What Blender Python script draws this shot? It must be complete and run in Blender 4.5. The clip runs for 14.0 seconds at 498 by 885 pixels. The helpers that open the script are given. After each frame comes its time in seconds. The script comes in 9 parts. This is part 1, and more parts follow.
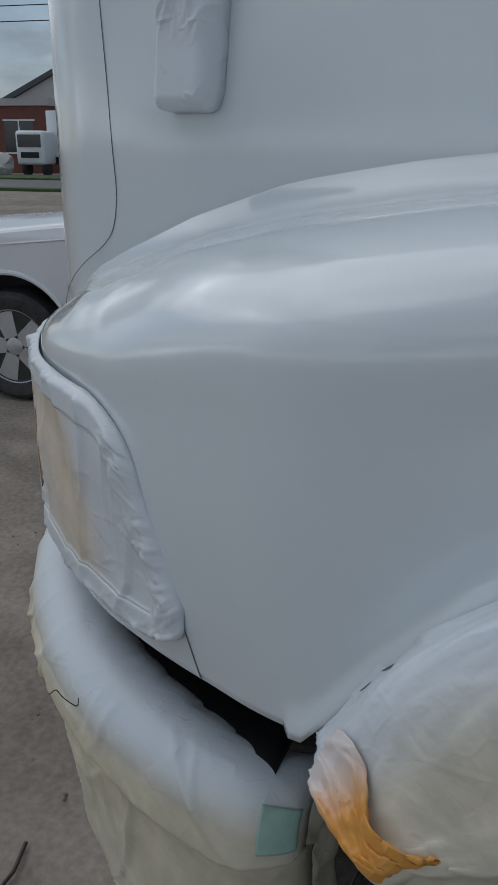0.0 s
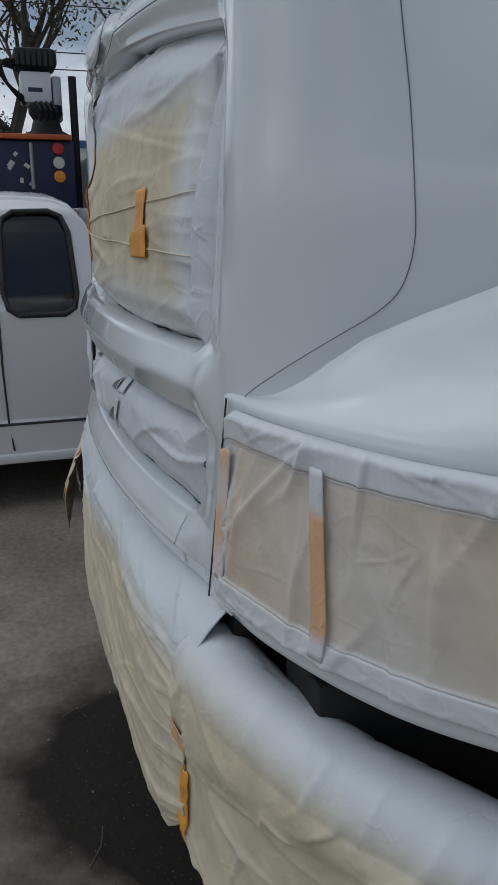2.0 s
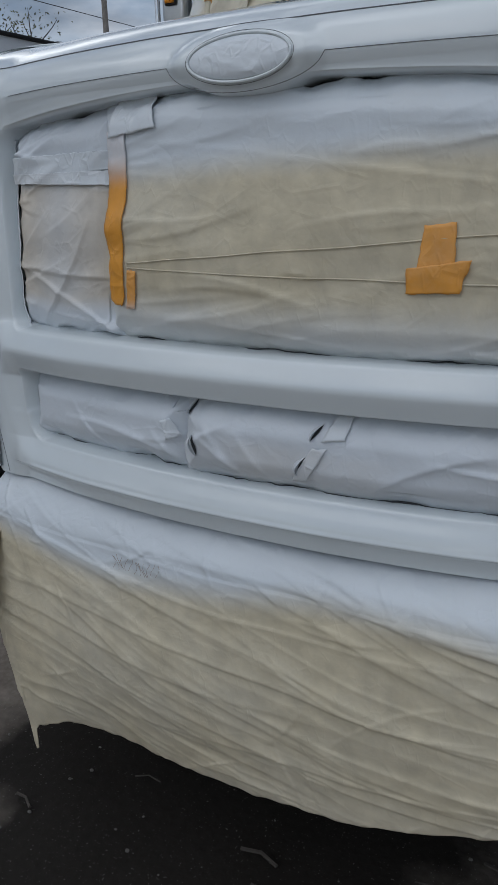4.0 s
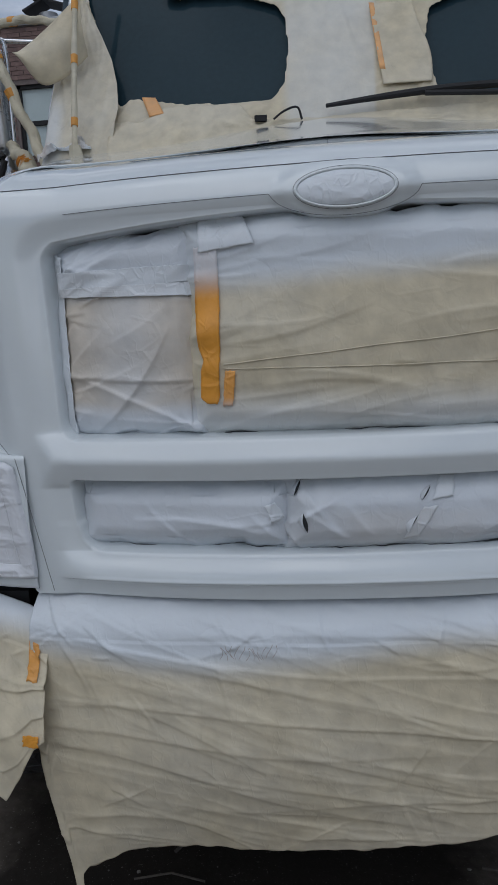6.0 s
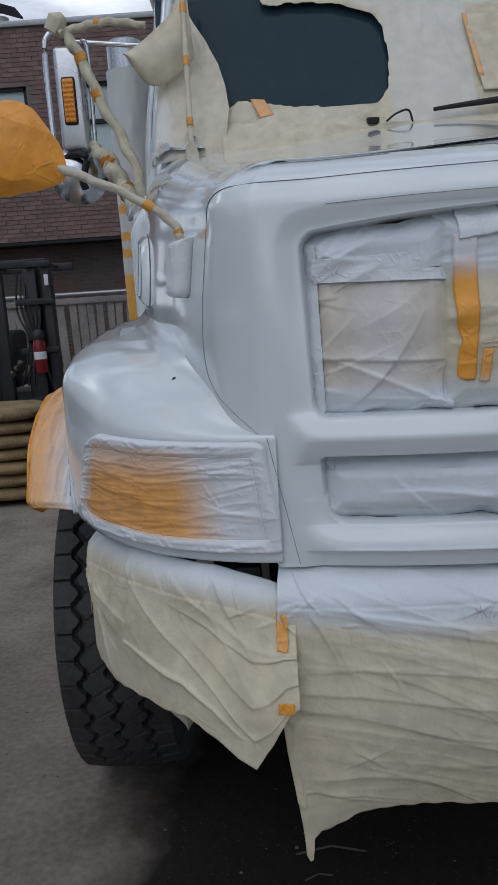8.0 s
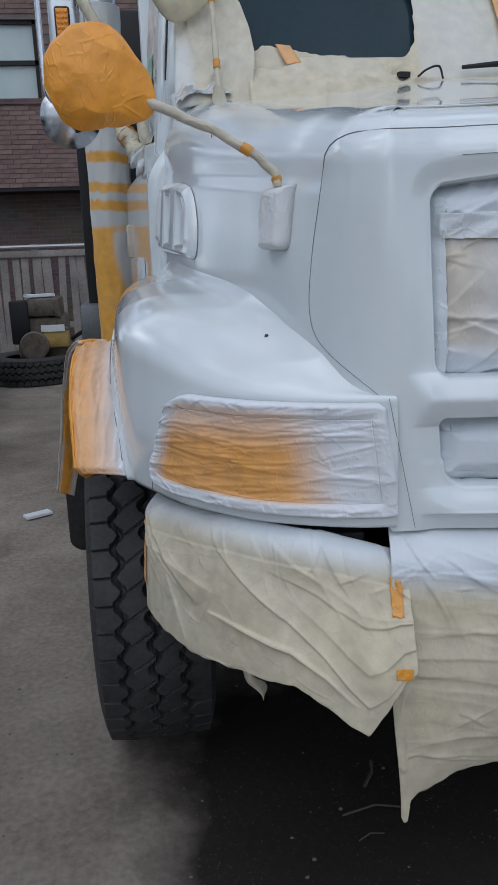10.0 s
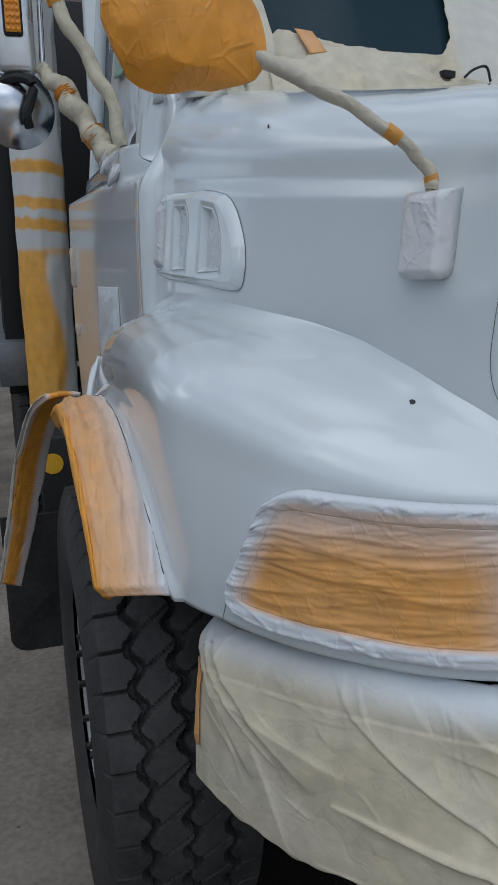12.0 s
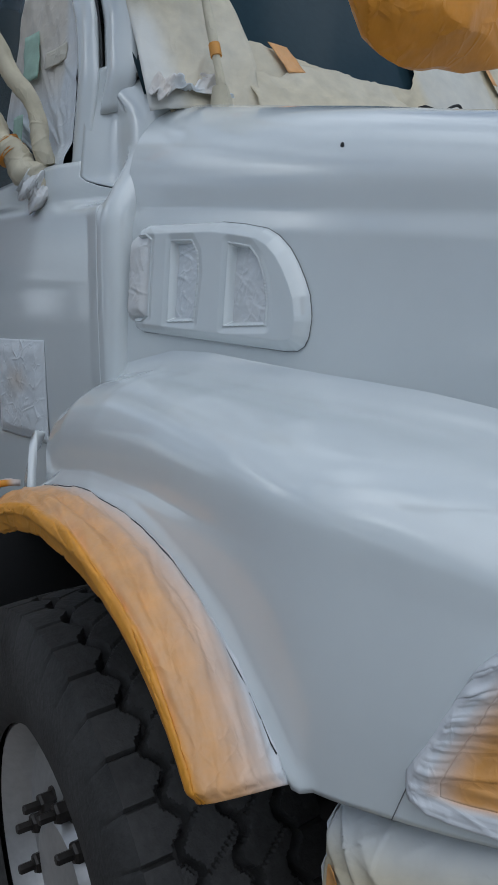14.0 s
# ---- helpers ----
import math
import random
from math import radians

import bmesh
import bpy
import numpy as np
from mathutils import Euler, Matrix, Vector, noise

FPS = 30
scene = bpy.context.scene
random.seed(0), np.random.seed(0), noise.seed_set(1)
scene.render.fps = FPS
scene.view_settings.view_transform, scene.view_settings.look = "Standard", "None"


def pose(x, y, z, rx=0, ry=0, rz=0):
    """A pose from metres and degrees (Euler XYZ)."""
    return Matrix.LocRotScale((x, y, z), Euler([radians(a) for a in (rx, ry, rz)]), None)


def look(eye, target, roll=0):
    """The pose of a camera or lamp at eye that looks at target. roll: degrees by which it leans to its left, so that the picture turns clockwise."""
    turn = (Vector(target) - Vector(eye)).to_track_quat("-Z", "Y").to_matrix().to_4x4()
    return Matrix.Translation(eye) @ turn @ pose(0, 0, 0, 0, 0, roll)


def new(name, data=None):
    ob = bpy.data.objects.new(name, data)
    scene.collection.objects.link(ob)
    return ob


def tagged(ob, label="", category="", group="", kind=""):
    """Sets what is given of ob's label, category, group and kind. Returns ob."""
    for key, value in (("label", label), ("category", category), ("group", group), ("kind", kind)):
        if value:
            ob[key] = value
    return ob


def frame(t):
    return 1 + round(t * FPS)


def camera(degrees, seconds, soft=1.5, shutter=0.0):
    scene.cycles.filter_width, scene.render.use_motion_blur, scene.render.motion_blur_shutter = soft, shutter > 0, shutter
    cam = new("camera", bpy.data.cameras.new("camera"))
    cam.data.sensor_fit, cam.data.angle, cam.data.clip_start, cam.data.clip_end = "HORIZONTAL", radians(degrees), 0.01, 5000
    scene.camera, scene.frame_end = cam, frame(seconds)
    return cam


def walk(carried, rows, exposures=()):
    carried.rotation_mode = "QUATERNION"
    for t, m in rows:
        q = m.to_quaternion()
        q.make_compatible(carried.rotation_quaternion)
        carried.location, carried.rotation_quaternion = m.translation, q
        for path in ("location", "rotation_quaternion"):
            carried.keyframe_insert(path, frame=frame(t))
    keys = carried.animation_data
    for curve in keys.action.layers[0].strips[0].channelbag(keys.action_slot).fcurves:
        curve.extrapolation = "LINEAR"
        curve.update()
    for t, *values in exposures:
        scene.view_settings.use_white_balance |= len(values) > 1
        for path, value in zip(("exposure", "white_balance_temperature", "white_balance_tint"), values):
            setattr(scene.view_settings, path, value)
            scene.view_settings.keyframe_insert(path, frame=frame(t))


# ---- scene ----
from mathutils.bvhtree import BVHTree

cam = camera(35.68, 14.0, soft=0.75)
PATH = [
    (0, (1.600, 0.548, 1.460), (-0.209, 0.070, 0.753), 0.56),
    (0.5, (1.575, 0.372, 1.450), (-0.283, 0.168, 0.739), 1.09),
    (1, (1.493, 0.185, 1.466), (-0.385, 0.231, 0.780), 0.1),
    (1.5, (1.465, -0.036, 1.458), (-0.403, 0.340, 0.845), 1.0),
    (2, (1.347, -0.220, 1.438), (-0.473, 0.373, 0.859), 0.05),
    (2.5, (1.166, -0.424, 1.458), (-0.525, 0.459, 0.858), 0.22),
    (3, (1.018, -0.649, 1.464), (-0.478, 0.542, 0.877), 0.39),
    (3.5, (0.798, -0.781, 1.498), (-0.462, 0.653, 0.901), -2.43),
    (4, (0.593, -1.017, 1.499), (-0.365, 0.631, 0.895), -1.32),
    (4.2, (0.555, -1.058, 1.522), (-0.395, 0.583, 0.884), -0.69),
    (6.3, (-0.135, -1.411, 1.533), (-0.283, 0.547, 1.152), -3.4),
    (6.5, (-0.207, -1.474, 1.535), (-0.351, 0.483, 1.148), -3.2),
    (7, (-0.358, -1.575, 1.534), (-0.483, 0.384, 1.149), -2.3),
    (7.5, (-0.477, -1.5, 1.519), (-0.53, 0.465, 1.145), -3.5),
    (7.7, (-0.532, -1.469, 1.525), (-0.579, 0.494, 1.148), -3.8),
    (9.8, (-0.983, -1.396, 1.516), (-0.723, 0.531, 1.047), -2.1),
    (10, (-1.037, -1.347, 1.526), (-0.777, 0.575, 1.038), -2.1),
    (10.5, (-1.163, -1.244, 1.539), (-0.779, 0.656, 1.047), -1.1),
    (11, (-1.246, -1.125, 1.54), (-0.684, 0.733, 1.057), -0.3),
    (11.5, (-1.269, -0.903, 1.536), (-0.686, 0.961, 1.105), -1.5),
    (12, (-1.334, -0.743, 1.532), (-0.739, 1.118, 1.108), -1.2),
    (12.5, (-1.434, -0.589, 1.544), (-0.795, 1.259, 1.123), -0.9),
    (13, (-1.468, -0.435, 1.541), (-0.72, 1.385, 1.186), -0.7),
    (13.5, (-1.491, -0.295, 1.546), (-0.578, 1.451, 1.201), -1.0),
    (14, (-1.607, -0.203, 1.556), (-0.487, 1.421, 1.231), -0.5),
]
walk(cam, [(t, look(eye, target, roll)) for t, eye, target, roll in PATH],
     exposures=[(0.0, 0.02, 6100, 8), (0.5, 0.14, 6100, 8), (1.0, 0.16, 6100, 8), (1.5, 0.02, 6200, 8), (2.0, -0.02, 6200, 8), (4.0, -0.05, 6030, 9), (6.5, -0.04, 6010, 11), (8.5, 0.18, 5970, 11), (10.0, 0.42, 5880, 10), (10.5, 0.46, 5880, 10), (11.0, 0.16, 5860, 9), (12.0, 0.24, 5900, 8), (13.0, 0.38, 5900, 8), (13.5, 0.21, 5900, 8), (14.0, 0.20, 5850, 7)])

# ---------------------------------------------------------------- light
world = bpy.data.worlds.new("overcast_sky")
scene.world = world
world.use_nodes = True
wn, wl = world.node_tree.nodes, world.node_tree.links
wn.clear()
SUN_ELEV, SUN_AZ = radians(58), radians(200)
w_out = wn.new("ShaderNodeOutputWorld")
w_bg = wn.new("ShaderNodeBackground")
w_sky = wn.new("ShaderNodeTexSky")
w_sky.sky_type = "NISHITA"
w_sky.sun_disc = False
w_sky.sun_elevation, w_sky.sun_rotation = SUN_ELEV, SUN_AZ
w_tc = wn.new("ShaderNodeTexCoord")
w_map = wn.new("ShaderNodeMapping")
w_map.inputs["Scale"].default_value = (1.0, 1.0, 2.6)
w_noise = wn.new("ShaderNodeTexNoise")
w_noise.inputs["Scale"].default_value = 2.3
w_noise.inputs["Detail"].default_value = 9
w_noise.inputs["Roughness"].default_value = 0.58
w_ramp = wn.new("ShaderNodeValToRGB")
w_ramp.color_ramp.elements[0].position = 0.36
w_ramp.color_ramp.elements[1].position = 0.56
w_shade = wn.new("ShaderNodeTexNoise")
w_shade.inputs["Scale"].default_value = 3.1
w_shade.inputs["Detail"].default_value = 8
w_cl = wn.new("ShaderNodeValToRGB")
w_cl.color_ramp.elements[0].position = 0.42
w_cl.color_ramp.elements[0].color = (2.9, 3.2, 3.7, 1)
w_cl.color_ramp.elements[1].position = 0.64
w_cl.color_ramp.elements[1].color = (11.5, 11.8, 12.2, 1)
break_ = w_cl.color_ramp.elements.new(0.74)
break_.color = (30.0, 29.4, 28.4, 1)
w_mix = wn.new("ShaderNodeMix")
w_mix.data_type = "RGBA"
wl.new(w_tc.outputs["Generated"], w_map.inputs["Vector"])
wl.new(w_map.outputs["Vector"], w_noise.inputs["Vector"])
wl.new(w_map.outputs["Vector"], w_shade.inputs["Vector"])
wl.new(w_noise.outputs["Fac"], w_ramp.inputs["Fac"])
wl.new(w_shade.outputs["Fac"], w_cl.inputs["Fac"])
wl.new(w_ramp.outputs["Color"], w_mix.inputs["Factor"])
wl.new(w_sky.outputs["Color"], w_mix.inputs["A"])
wl.new(w_cl.outputs["Color"], w_mix.inputs["B"])
wl.new(w_mix.outputs["Result"], w_bg.inputs["Color"])
w_bg.inputs["Strength"].default_value = 0.078
wl.new(w_bg.outputs["Background"], w_out.inputs["Surface"])

sun = new("sun", bpy.data.lights.new("sun", "SUN"))
sun.data.energy = 0.6
sun.data.angle = radians(70)
sun.data.color = (1.0, 0.96, 0.9)
sun.matrix_world = look((0, 0, 0), (-math.sin(SUN_AZ) * math.cos(SUN_ELEV), -math.cos(SUN_AZ) * math.cos(SUN_ELEV), -math.sin(SUN_ELEV)))


# ---------------------------------------------------------------- materials
def material(name, base, rough=0.5, metal=0.0, vary=0.12, scale=6.0, fine=60.0, bump=0.0, bump_scale=90.0, coat=0.0, tint=None, spec=0.5, detail=6):
    """A painted or natural surface with variation at two scales and fine relief."""
    m = bpy.data.materials.new(name)
    m.use_nodes = True
    n, l = m.node_tree.nodes, m.node_tree.links
    b = n["Principled BSDF"]
    b.inputs["Roughness"].default_value = rough
    b.inputs["Metallic"].default_value = metal
    b.inputs["Specular IOR Level"].default_value = spec
    b.inputs["Coat Weight"].default_value = coat
    b.inputs["Coat Roughness"].default_value = 0.07
    tc = n.new("ShaderNodeTexCoord")
    n1 = n.new("ShaderNodeTexNoise")
    n1.inputs["Scale"].default_value = scale
    n1.inputs["Detail"].default_value = detail
    n2 = n.new("ShaderNodeTexNoise")
    n2.inputs["Scale"].default_value = fine
    n2.inputs["Detail"].default_value = 4
    l.new(tc.outputs["Object"], n1.inputs["Vector"])
    l.new(tc.outputs["Object"], n2.inputs["Vector"])
    a = n.new("ShaderNodeMath")
    a.operation = "MULTIPLY_ADD"
    a.inputs[1].default_value = 0.35
    l.new(n2.outputs["Fac"], a.inputs[0])
    c = n.new("ShaderNodeMath")
    c.operation = "MULTIPLY"
    c.inputs[1].default_value = 0.65
    l.new(n1.outputs["Fac"], c.inputs[0])
    l.new(c.outputs[0], a.inputs[2])
    r = n.new("ShaderNodeValToRGB")
    t2 = tint or base
    r.color_ramp.elements[0].position = 0.3
    r.color_ramp.elements[0].color = (*[v * (1 - vary) for v in t2], 1)
    r.color_ramp.elements[1].position = 0.7
    r.color_ramp.elements[1].color = (*[min(1, v * (1 + vary)) for v in base], 1)
    l.new(a.outputs[0], r.inputs["Fac"])
    l.new(r.outputs["Color"], b.inputs["Base Color"])
    rr = n.new("ShaderNodeMapRange")
    rr.inputs["To Min"].default_value = max(0.02, rough - 0.08)
    rr.inputs["To Max"].default_value = min(1, rough + 0.08)
    l.new(n1.outputs["Fac"], rr.inputs["Value"])
    l.new(rr.outputs["Result"], b.inputs["Roughness"])
    if bump:
        n3 = n.new("ShaderNodeTexNoise")
        n3.inputs["Scale"].default_value = bump_scale
        n3.inputs["Detail"].default_value = 5
        l.new(tc.outputs["Object"], n3.inputs["Vector"])
        bp = n.new("ShaderNodeBump")
        bp.inputs["Strength"].default_value = bump
        bp.inputs["Distance"].default_value = 0.004
        l.new(n3.outputs["Fac"], bp.inputs["Height"])
        l.new(bp.outputs["Normal"], b.inputs["Normal"])
    return m


def paper_material(name, raw, spray, rough=0.66, wrinkle=0.5, patch=(5.0, 0.12), gloss_spray=0.36, creased=1.0):
    """Masking paper or tape with paint overspray: the attribute 'spray' says how much paint it caught."""
    m = bpy.data.materials.new(name)
    m.use_nodes = True
    n, l = m.node_tree.nodes, m.node_tree.links
    b = n["Principled BSDF"]
    tc = n.new("ShaderNodeTexCoord")
    at = n.new("ShaderNodeAttribute")
    at.attribute_name = "spray"
    n1 = n.new("ShaderNodeTexNoise")
    n1.inputs["Scale"].default_value = patch[0]
    n1.inputs["Detail"].default_value = 5
    n2 = n.new("ShaderNodeTexNoise")
    n2.inputs["Scale"].default_value = 140
    n2.inputs["Detail"].default_value = 3
    l.new(tc.outputs["Object"], n1.inputs["Vector"])
    l.new(tc.outputs["Object"], n2.inputs["Vector"])
    ad = n.new("ShaderNodeMath")
    ad.operation = "MULTIPLY_ADD"
    ad.inputs[1].default_value = patch[1] * 4
    sub = n.new("ShaderNodeMath")
    sub.operation = "SUBTRACT"
    sub.inputs[1].default_value = 0.5
    l.new(n1.outputs["Fac"], sub.inputs[0])
    l.new(sub.outputs[0], ad.inputs[0])
    l.new(at.outputs["Fac"], ad.inputs[2])
    ad2 = n.new("ShaderNodeMath")
    ad2.operation = "MULTIPLY_ADD"
    ad2.inputs[1].default_value = 0.10
    ad2.use_clamp = True
    l.new(n2.outputs["Fac"], ad2.inputs[0])
    l.new(ad.outputs[0], ad2.inputs[2])
    rawr = n.new("ShaderNodeValToRGB")
    rawr.color_ramp.elements[0].position, rawr.color_ramp.elements[1].position = 0.3, 0.7
    rawr.color_ramp.elements[0].color = (*[v * 0.86 for v in raw], 1)
    rawr.color_ramp.elements[1].color = (*[min(1, v * 1.1) for v in raw], 1)
    n4 = n.new("ShaderNodeTexNoise")
    n4.inputs["Scale"].default_value = 26
    n4.inputs["Detail"].default_value = 6
    l.new(tc.outputs["Object"], n4.inputs["Vector"])
    l.new(n4.outputs["Fac"], rawr.inputs["Fac"])
    mx = n.new("ShaderNodeMix")
    mx.data_type = "RGBA"
    l.new(ad2.outputs[0], mx.inputs["Factor"])
    l.new(rawr.outputs["Color"], mx.inputs["A"])
    mx.inputs["B"].default_value = (*spray, 1)
    l.new(mx.outputs["Result"], b.inputs["Base Color"])
    rr = n.new("ShaderNodeMapRange")
    rr.inputs["To Min"].default_value = rough
    rr.inputs["To Max"].default_value = gloss_spray
    l.new(ad2.outputs[0], rr.inputs["Value"])
    l.new(rr.outputs["Result"], b.inputs["Roughness"])
    warp = n.new("ShaderNodeTexNoise")
    warp.inputs["Scale"].default_value = 7
    warp.inputs["Detail"].default_value = 3
    l.new(tc.outputs["Object"], warp.inputs["Vector"])
    wv = n.new("ShaderNodeVectorMath")
    wv.operation = "MULTIPLY_ADD"
    wv.inputs[1].default_value = (0.16, 0.16, 0.16)
    l.new(warp.outputs["Color"], wv.inputs[0])
    l.new(tc.outputs["Object"], wv.inputs[2])
    def ridge(scale, detail, weight):
        t = n.new("ShaderNodeTexNoise")
        t.inputs["Scale"].default_value = scale
        t.inputs["Detail"].default_value = detail
        t.inputs["Roughness"].default_value = 0.45
        l.new(wv.outputs["Vector"], t.inputs["Vector"])
        c = n.new("ShaderNodeMath")
        c.operation = "SUBTRACT"
        c.inputs[1].default_value = 0.5
        l.new(t.outputs["Fac"], c.inputs[0])
        q = n.new("ShaderNodeMath")
        q.operation = "ABSOLUTE"
        l.new(c.outputs[0], q.inputs[0])
        w = n.new("ShaderNodeMath")
        w.operation = "MULTIPLY"
        w.inputs[1].default_value = weight
        l.new(q.outputs[0], w.inputs[0])
        return w

    def line(scale, half, weight, cover, stretch):
        """Short straight creases: thin ridges between flat facets, that come and go."""
        mp = n.new("ShaderNodeMapping")
        mp.inputs["Scale"].default_value = stretch
        mp.inputs["Rotation"].default_value = (0.4, 0.3, 0.2)
        l.new(tc.outputs["Object"], mp.inputs["Vector"])
        vo = n.new("ShaderNodeTexVoronoi")
        vo.feature = "DISTANCE_TO_EDGE"
        vo.inputs["Scale"].default_value = scale
        l.new(mp.outputs["Vector"], vo.inputs["Vector"])
        one = n.new("ShaderNodeMapRange")
        one.inputs["From Min"].default_value, one.inputs["From Max"].default_value = half, 0.0
        l.new(vo.outputs["Distance"], one.inputs["Value"])
        t = n.new("ShaderNodeTexNoise")
        t.inputs["Scale"].default_value = scale * 0.7
        t.inputs["Detail"].default_value = 2
        l.new(tc.outputs["Object"], t.inputs["Vector"])
        k = n.new("ShaderNodeMapRange")
        k.inputs["From Min"].default_value, k.inputs["From Max"].default_value = cover, cover + 0.12
        k.inputs["To Max"].default_value = weight
        l.new(t.outputs["Fac"], k.inputs["Value"])
        p = n.new("ShaderNodeMath")
        p.operation = "MULTIPLY"
        l.new(one.outputs["Result"], p.inputs[0])
        l.new(k.outputs["Result"], p.inputs[1])
        return p

    def plus(a, b):
        q = n.new("ShaderNodeMath")
        q.operation = "ADD"
        l.new(a.outputs[0], q.inputs[0])
        l.new(b.outputs[0], q.inputs[1])
        return q

    r1 = plus(ridge(7, 2, 0.95), line(15, 0.085, 0.135 * creased, 0.50, (1.0, 1.0, 1.5)))
    r2 = plus(ridge(24, 2, 0.20), line(42, 0.12, 0.085 * creased, 0.48, (1.4, 1.0, 0.8)))
    n5 = n.new("ShaderNodeTexNoise")
    n5.inputs["Scale"].default_value = 240
    n5.inputs["Detail"].default_value = 2
    l.new(tc.outputs["Object"], n5.inputs["Vector"])
    h0 = n.new("ShaderNodeMath")
    h0.operation = "ADD"
    l.new(r1.outputs[0], h0.inputs[0])
    l.new(r2.outputs[0], h0.inputs[1])
    hm = n.new("ShaderNodeMath")
    hm.operation = "MULTIPLY_ADD"
    hm.inputs[1].default_value = 0.02
    l.new(n5.outputs["Fac"], hm.inputs[0])
    l.new(h0.outputs[0], hm.inputs[2])
    bp = n.new("ShaderNodeBump")
    bp.inputs["Strength"].default_value = wrinkle
    bp.inputs["Distance"].default_value = 0.014
    l.new(hm.outputs[0], bp.inputs["Height"])
    l.new(bp.outputs["Normal"], b.inputs["Normal"])
    return m


WHITE = (0.69, 0.737, 0.750)
M_PAINT = material("fresh_white_paint", WHITE, 0.20, vary=0.02, scale=1.6, fine=35, coat=1.0)
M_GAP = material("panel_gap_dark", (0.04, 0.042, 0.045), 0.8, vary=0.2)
M_SEAM = material("hairline_gap", (0.15, 0.155, 0.16), 0.8, vary=0.15)
M_BLACK = material("black_chassis_paint", (0.007, 0.007, 0.008), 0.65, vary=0.4, bump=0.2)
M_RUBBER = material("tyre_rubber", (0.040, 0.039, 0.038), 0.72, vary=0.45, scale=9, fine=70, bump=0.5, bump_scale=120, tint=(0.026, 0.025, 0.025))
M_FLAP = material("muddy_black_flap", (0.022, 0.021, 0.020), 0.7, vary=0.7, scale=12, fine=60, bump=0.6, bump_scale=50, tint=(0.008, 0.008, 0.008))
M_RIM = material("dusty_steel_rim", (0.5, 0.5, 0.5), 0.42, metal=0.6, vary=0.18, bump=0.1)
M_NUT = material("dark_steel_nut", (0.05, 0.045, 0.042), 0.45, metal=0.7, vary=0.3, scale=40)
M_CHROME = material("chrome", (0.75, 0.76, 0.78), 0.08, metal=1.0, vary=0.04)
M_STEEL = material("brushed_steel", (0.6, 0.61, 0.63), 0.25, metal=0.9, vary=0.08)
M_PAPER = paper_material("masking_paper", (0.60, 0.53, 0.38), (0.67, 0.715, 0.75), wrinkle=0.6, creased=0.36)
M_PAPER_GREY = paper_material("sprayed_paper", (0.60, 0.53, 0.43), (0.66, 0.70, 0.74), wrinkle=0.65, creased=0.40)
M_TAPE = paper_material("orange_masking_tape", (0.76, 0.33, 0.036), (0.72, 0.74, 0.77), rough=0.45, wrinkle=0.45, patch=(7, 0.05), gloss_spray=0.4)
M_TAPE_RAW = material("bare_orange_tape", (0.66, 0.30, 0.05), 0.5, vary=0.2, scale=14, bump=0.3, bump_scale=60)
M_TAPE_WHITE = paper_material("painted_tape", (0.62, 0.50, 0.38), (0.70, 0.74, 0.77), rough=0.5, wrinkle=0.7, gloss_spray=0.35)
M_GREEN = material("green_tape", (0.34, 0.50, 0.41), 0.5, vary=0.2, scale=14, bump=0.2)


M_GLASS = material("tinted_windscreen_glass", (0.022, 0.043, 0.055), 0.06, vary=0.15, scale=1.5, spec=0.10)
M_DARKGLASS = material("dark_window_glass", (0.012, 0.014, 0.017), 0.05, vary=0.1, spec=0.6)


# ---------------------------------------------------------------- helpers
def mesh_from(name, verts, faces, mat, smooth=True):
    me = bpy.data.meshes.new(name)
    me.from_pydata([tuple(map(float, v)) for v in verts], [], faces)
    me.materials.append(mat)
    if smooth:
        me.polygons.foreach_set("use_smooth", [True] * len(me.polygons))
    me.update()
    return me


def empty(name, label, category, group="", at=(0, 0, 0)):
    ob = new(name)
    ob.location = at
    ob.empty_display_size = 0.1
    return tagged(ob, label, category, group)


def origin_of(ob):
    """Where a parent's own axes start; meshes are written in world coordinates."""
    if ob.type == "MESH":
        return Vector((0, 0, 0))
    base = Vector(ob.location)
    return base + origin_of(ob.parent) if ob.parent else base


def put(name, me, parent=None, label="", m=None):
    ob = new(name, me)
    if m is not None:
        ob.matrix_world = m
    if parent is not None:
        ob.parent = parent
        ob.matrix_parent_inverse = Matrix.Translation(-origin_of(parent))
    if label:
        ob["label"] = label
    return ob


def part(name, bm, mat, parent, label="", smooth=True):
    me = bpy.data.meshes.new(name)
    bm.to_mesh(me)
    bm.free()
    me.materials.append(mat)
    if smooth:
        me.polygons.foreach_set("use_smooth", [True] * len(me.polygons))
        me.set_sharp_from_angle(angle=radians(38))
    ob = new(name, me)
    if parent is not None:
        ob.parent = parent
        # parts are written in world coordinates
        ob.matrix_parent_inverse = Matrix.Translation(-origin_of(parent))
    if label:
        ob["label"] = label
    return ob


def grid(fn, nu, nv, flip=False):
    """A sheet of nu x nv points from fn(u, v), u and v from 0 to 1."""
    vs = [fn(i / (nu - 1), j / (nv - 1)) for i in range(nu) for j in range(nv)]
    fs = []
    for i in range(nu - 1):
        for j in range(nv - 1):
            a, b, c, d = i * nv + j, (i + 1) * nv + j, (i + 1) * nv + j + 1, i * nv + j + 1
            fs.append((a, d, c, b) if flip else (a, b, c, d))
    return vs, fs


def thin(ob, t=0.0015, offset=0.0):
    md = ob.modifiers.new("thickness", "SOLIDIFY")
    md.thickness, md.offset = t, offset
    return ob


def spray_attr(me, values):
    at = me.attributes.new("spray", "FLOAT", "POINT")
    at.data.foreach_set("value", [float(v) for v in values])


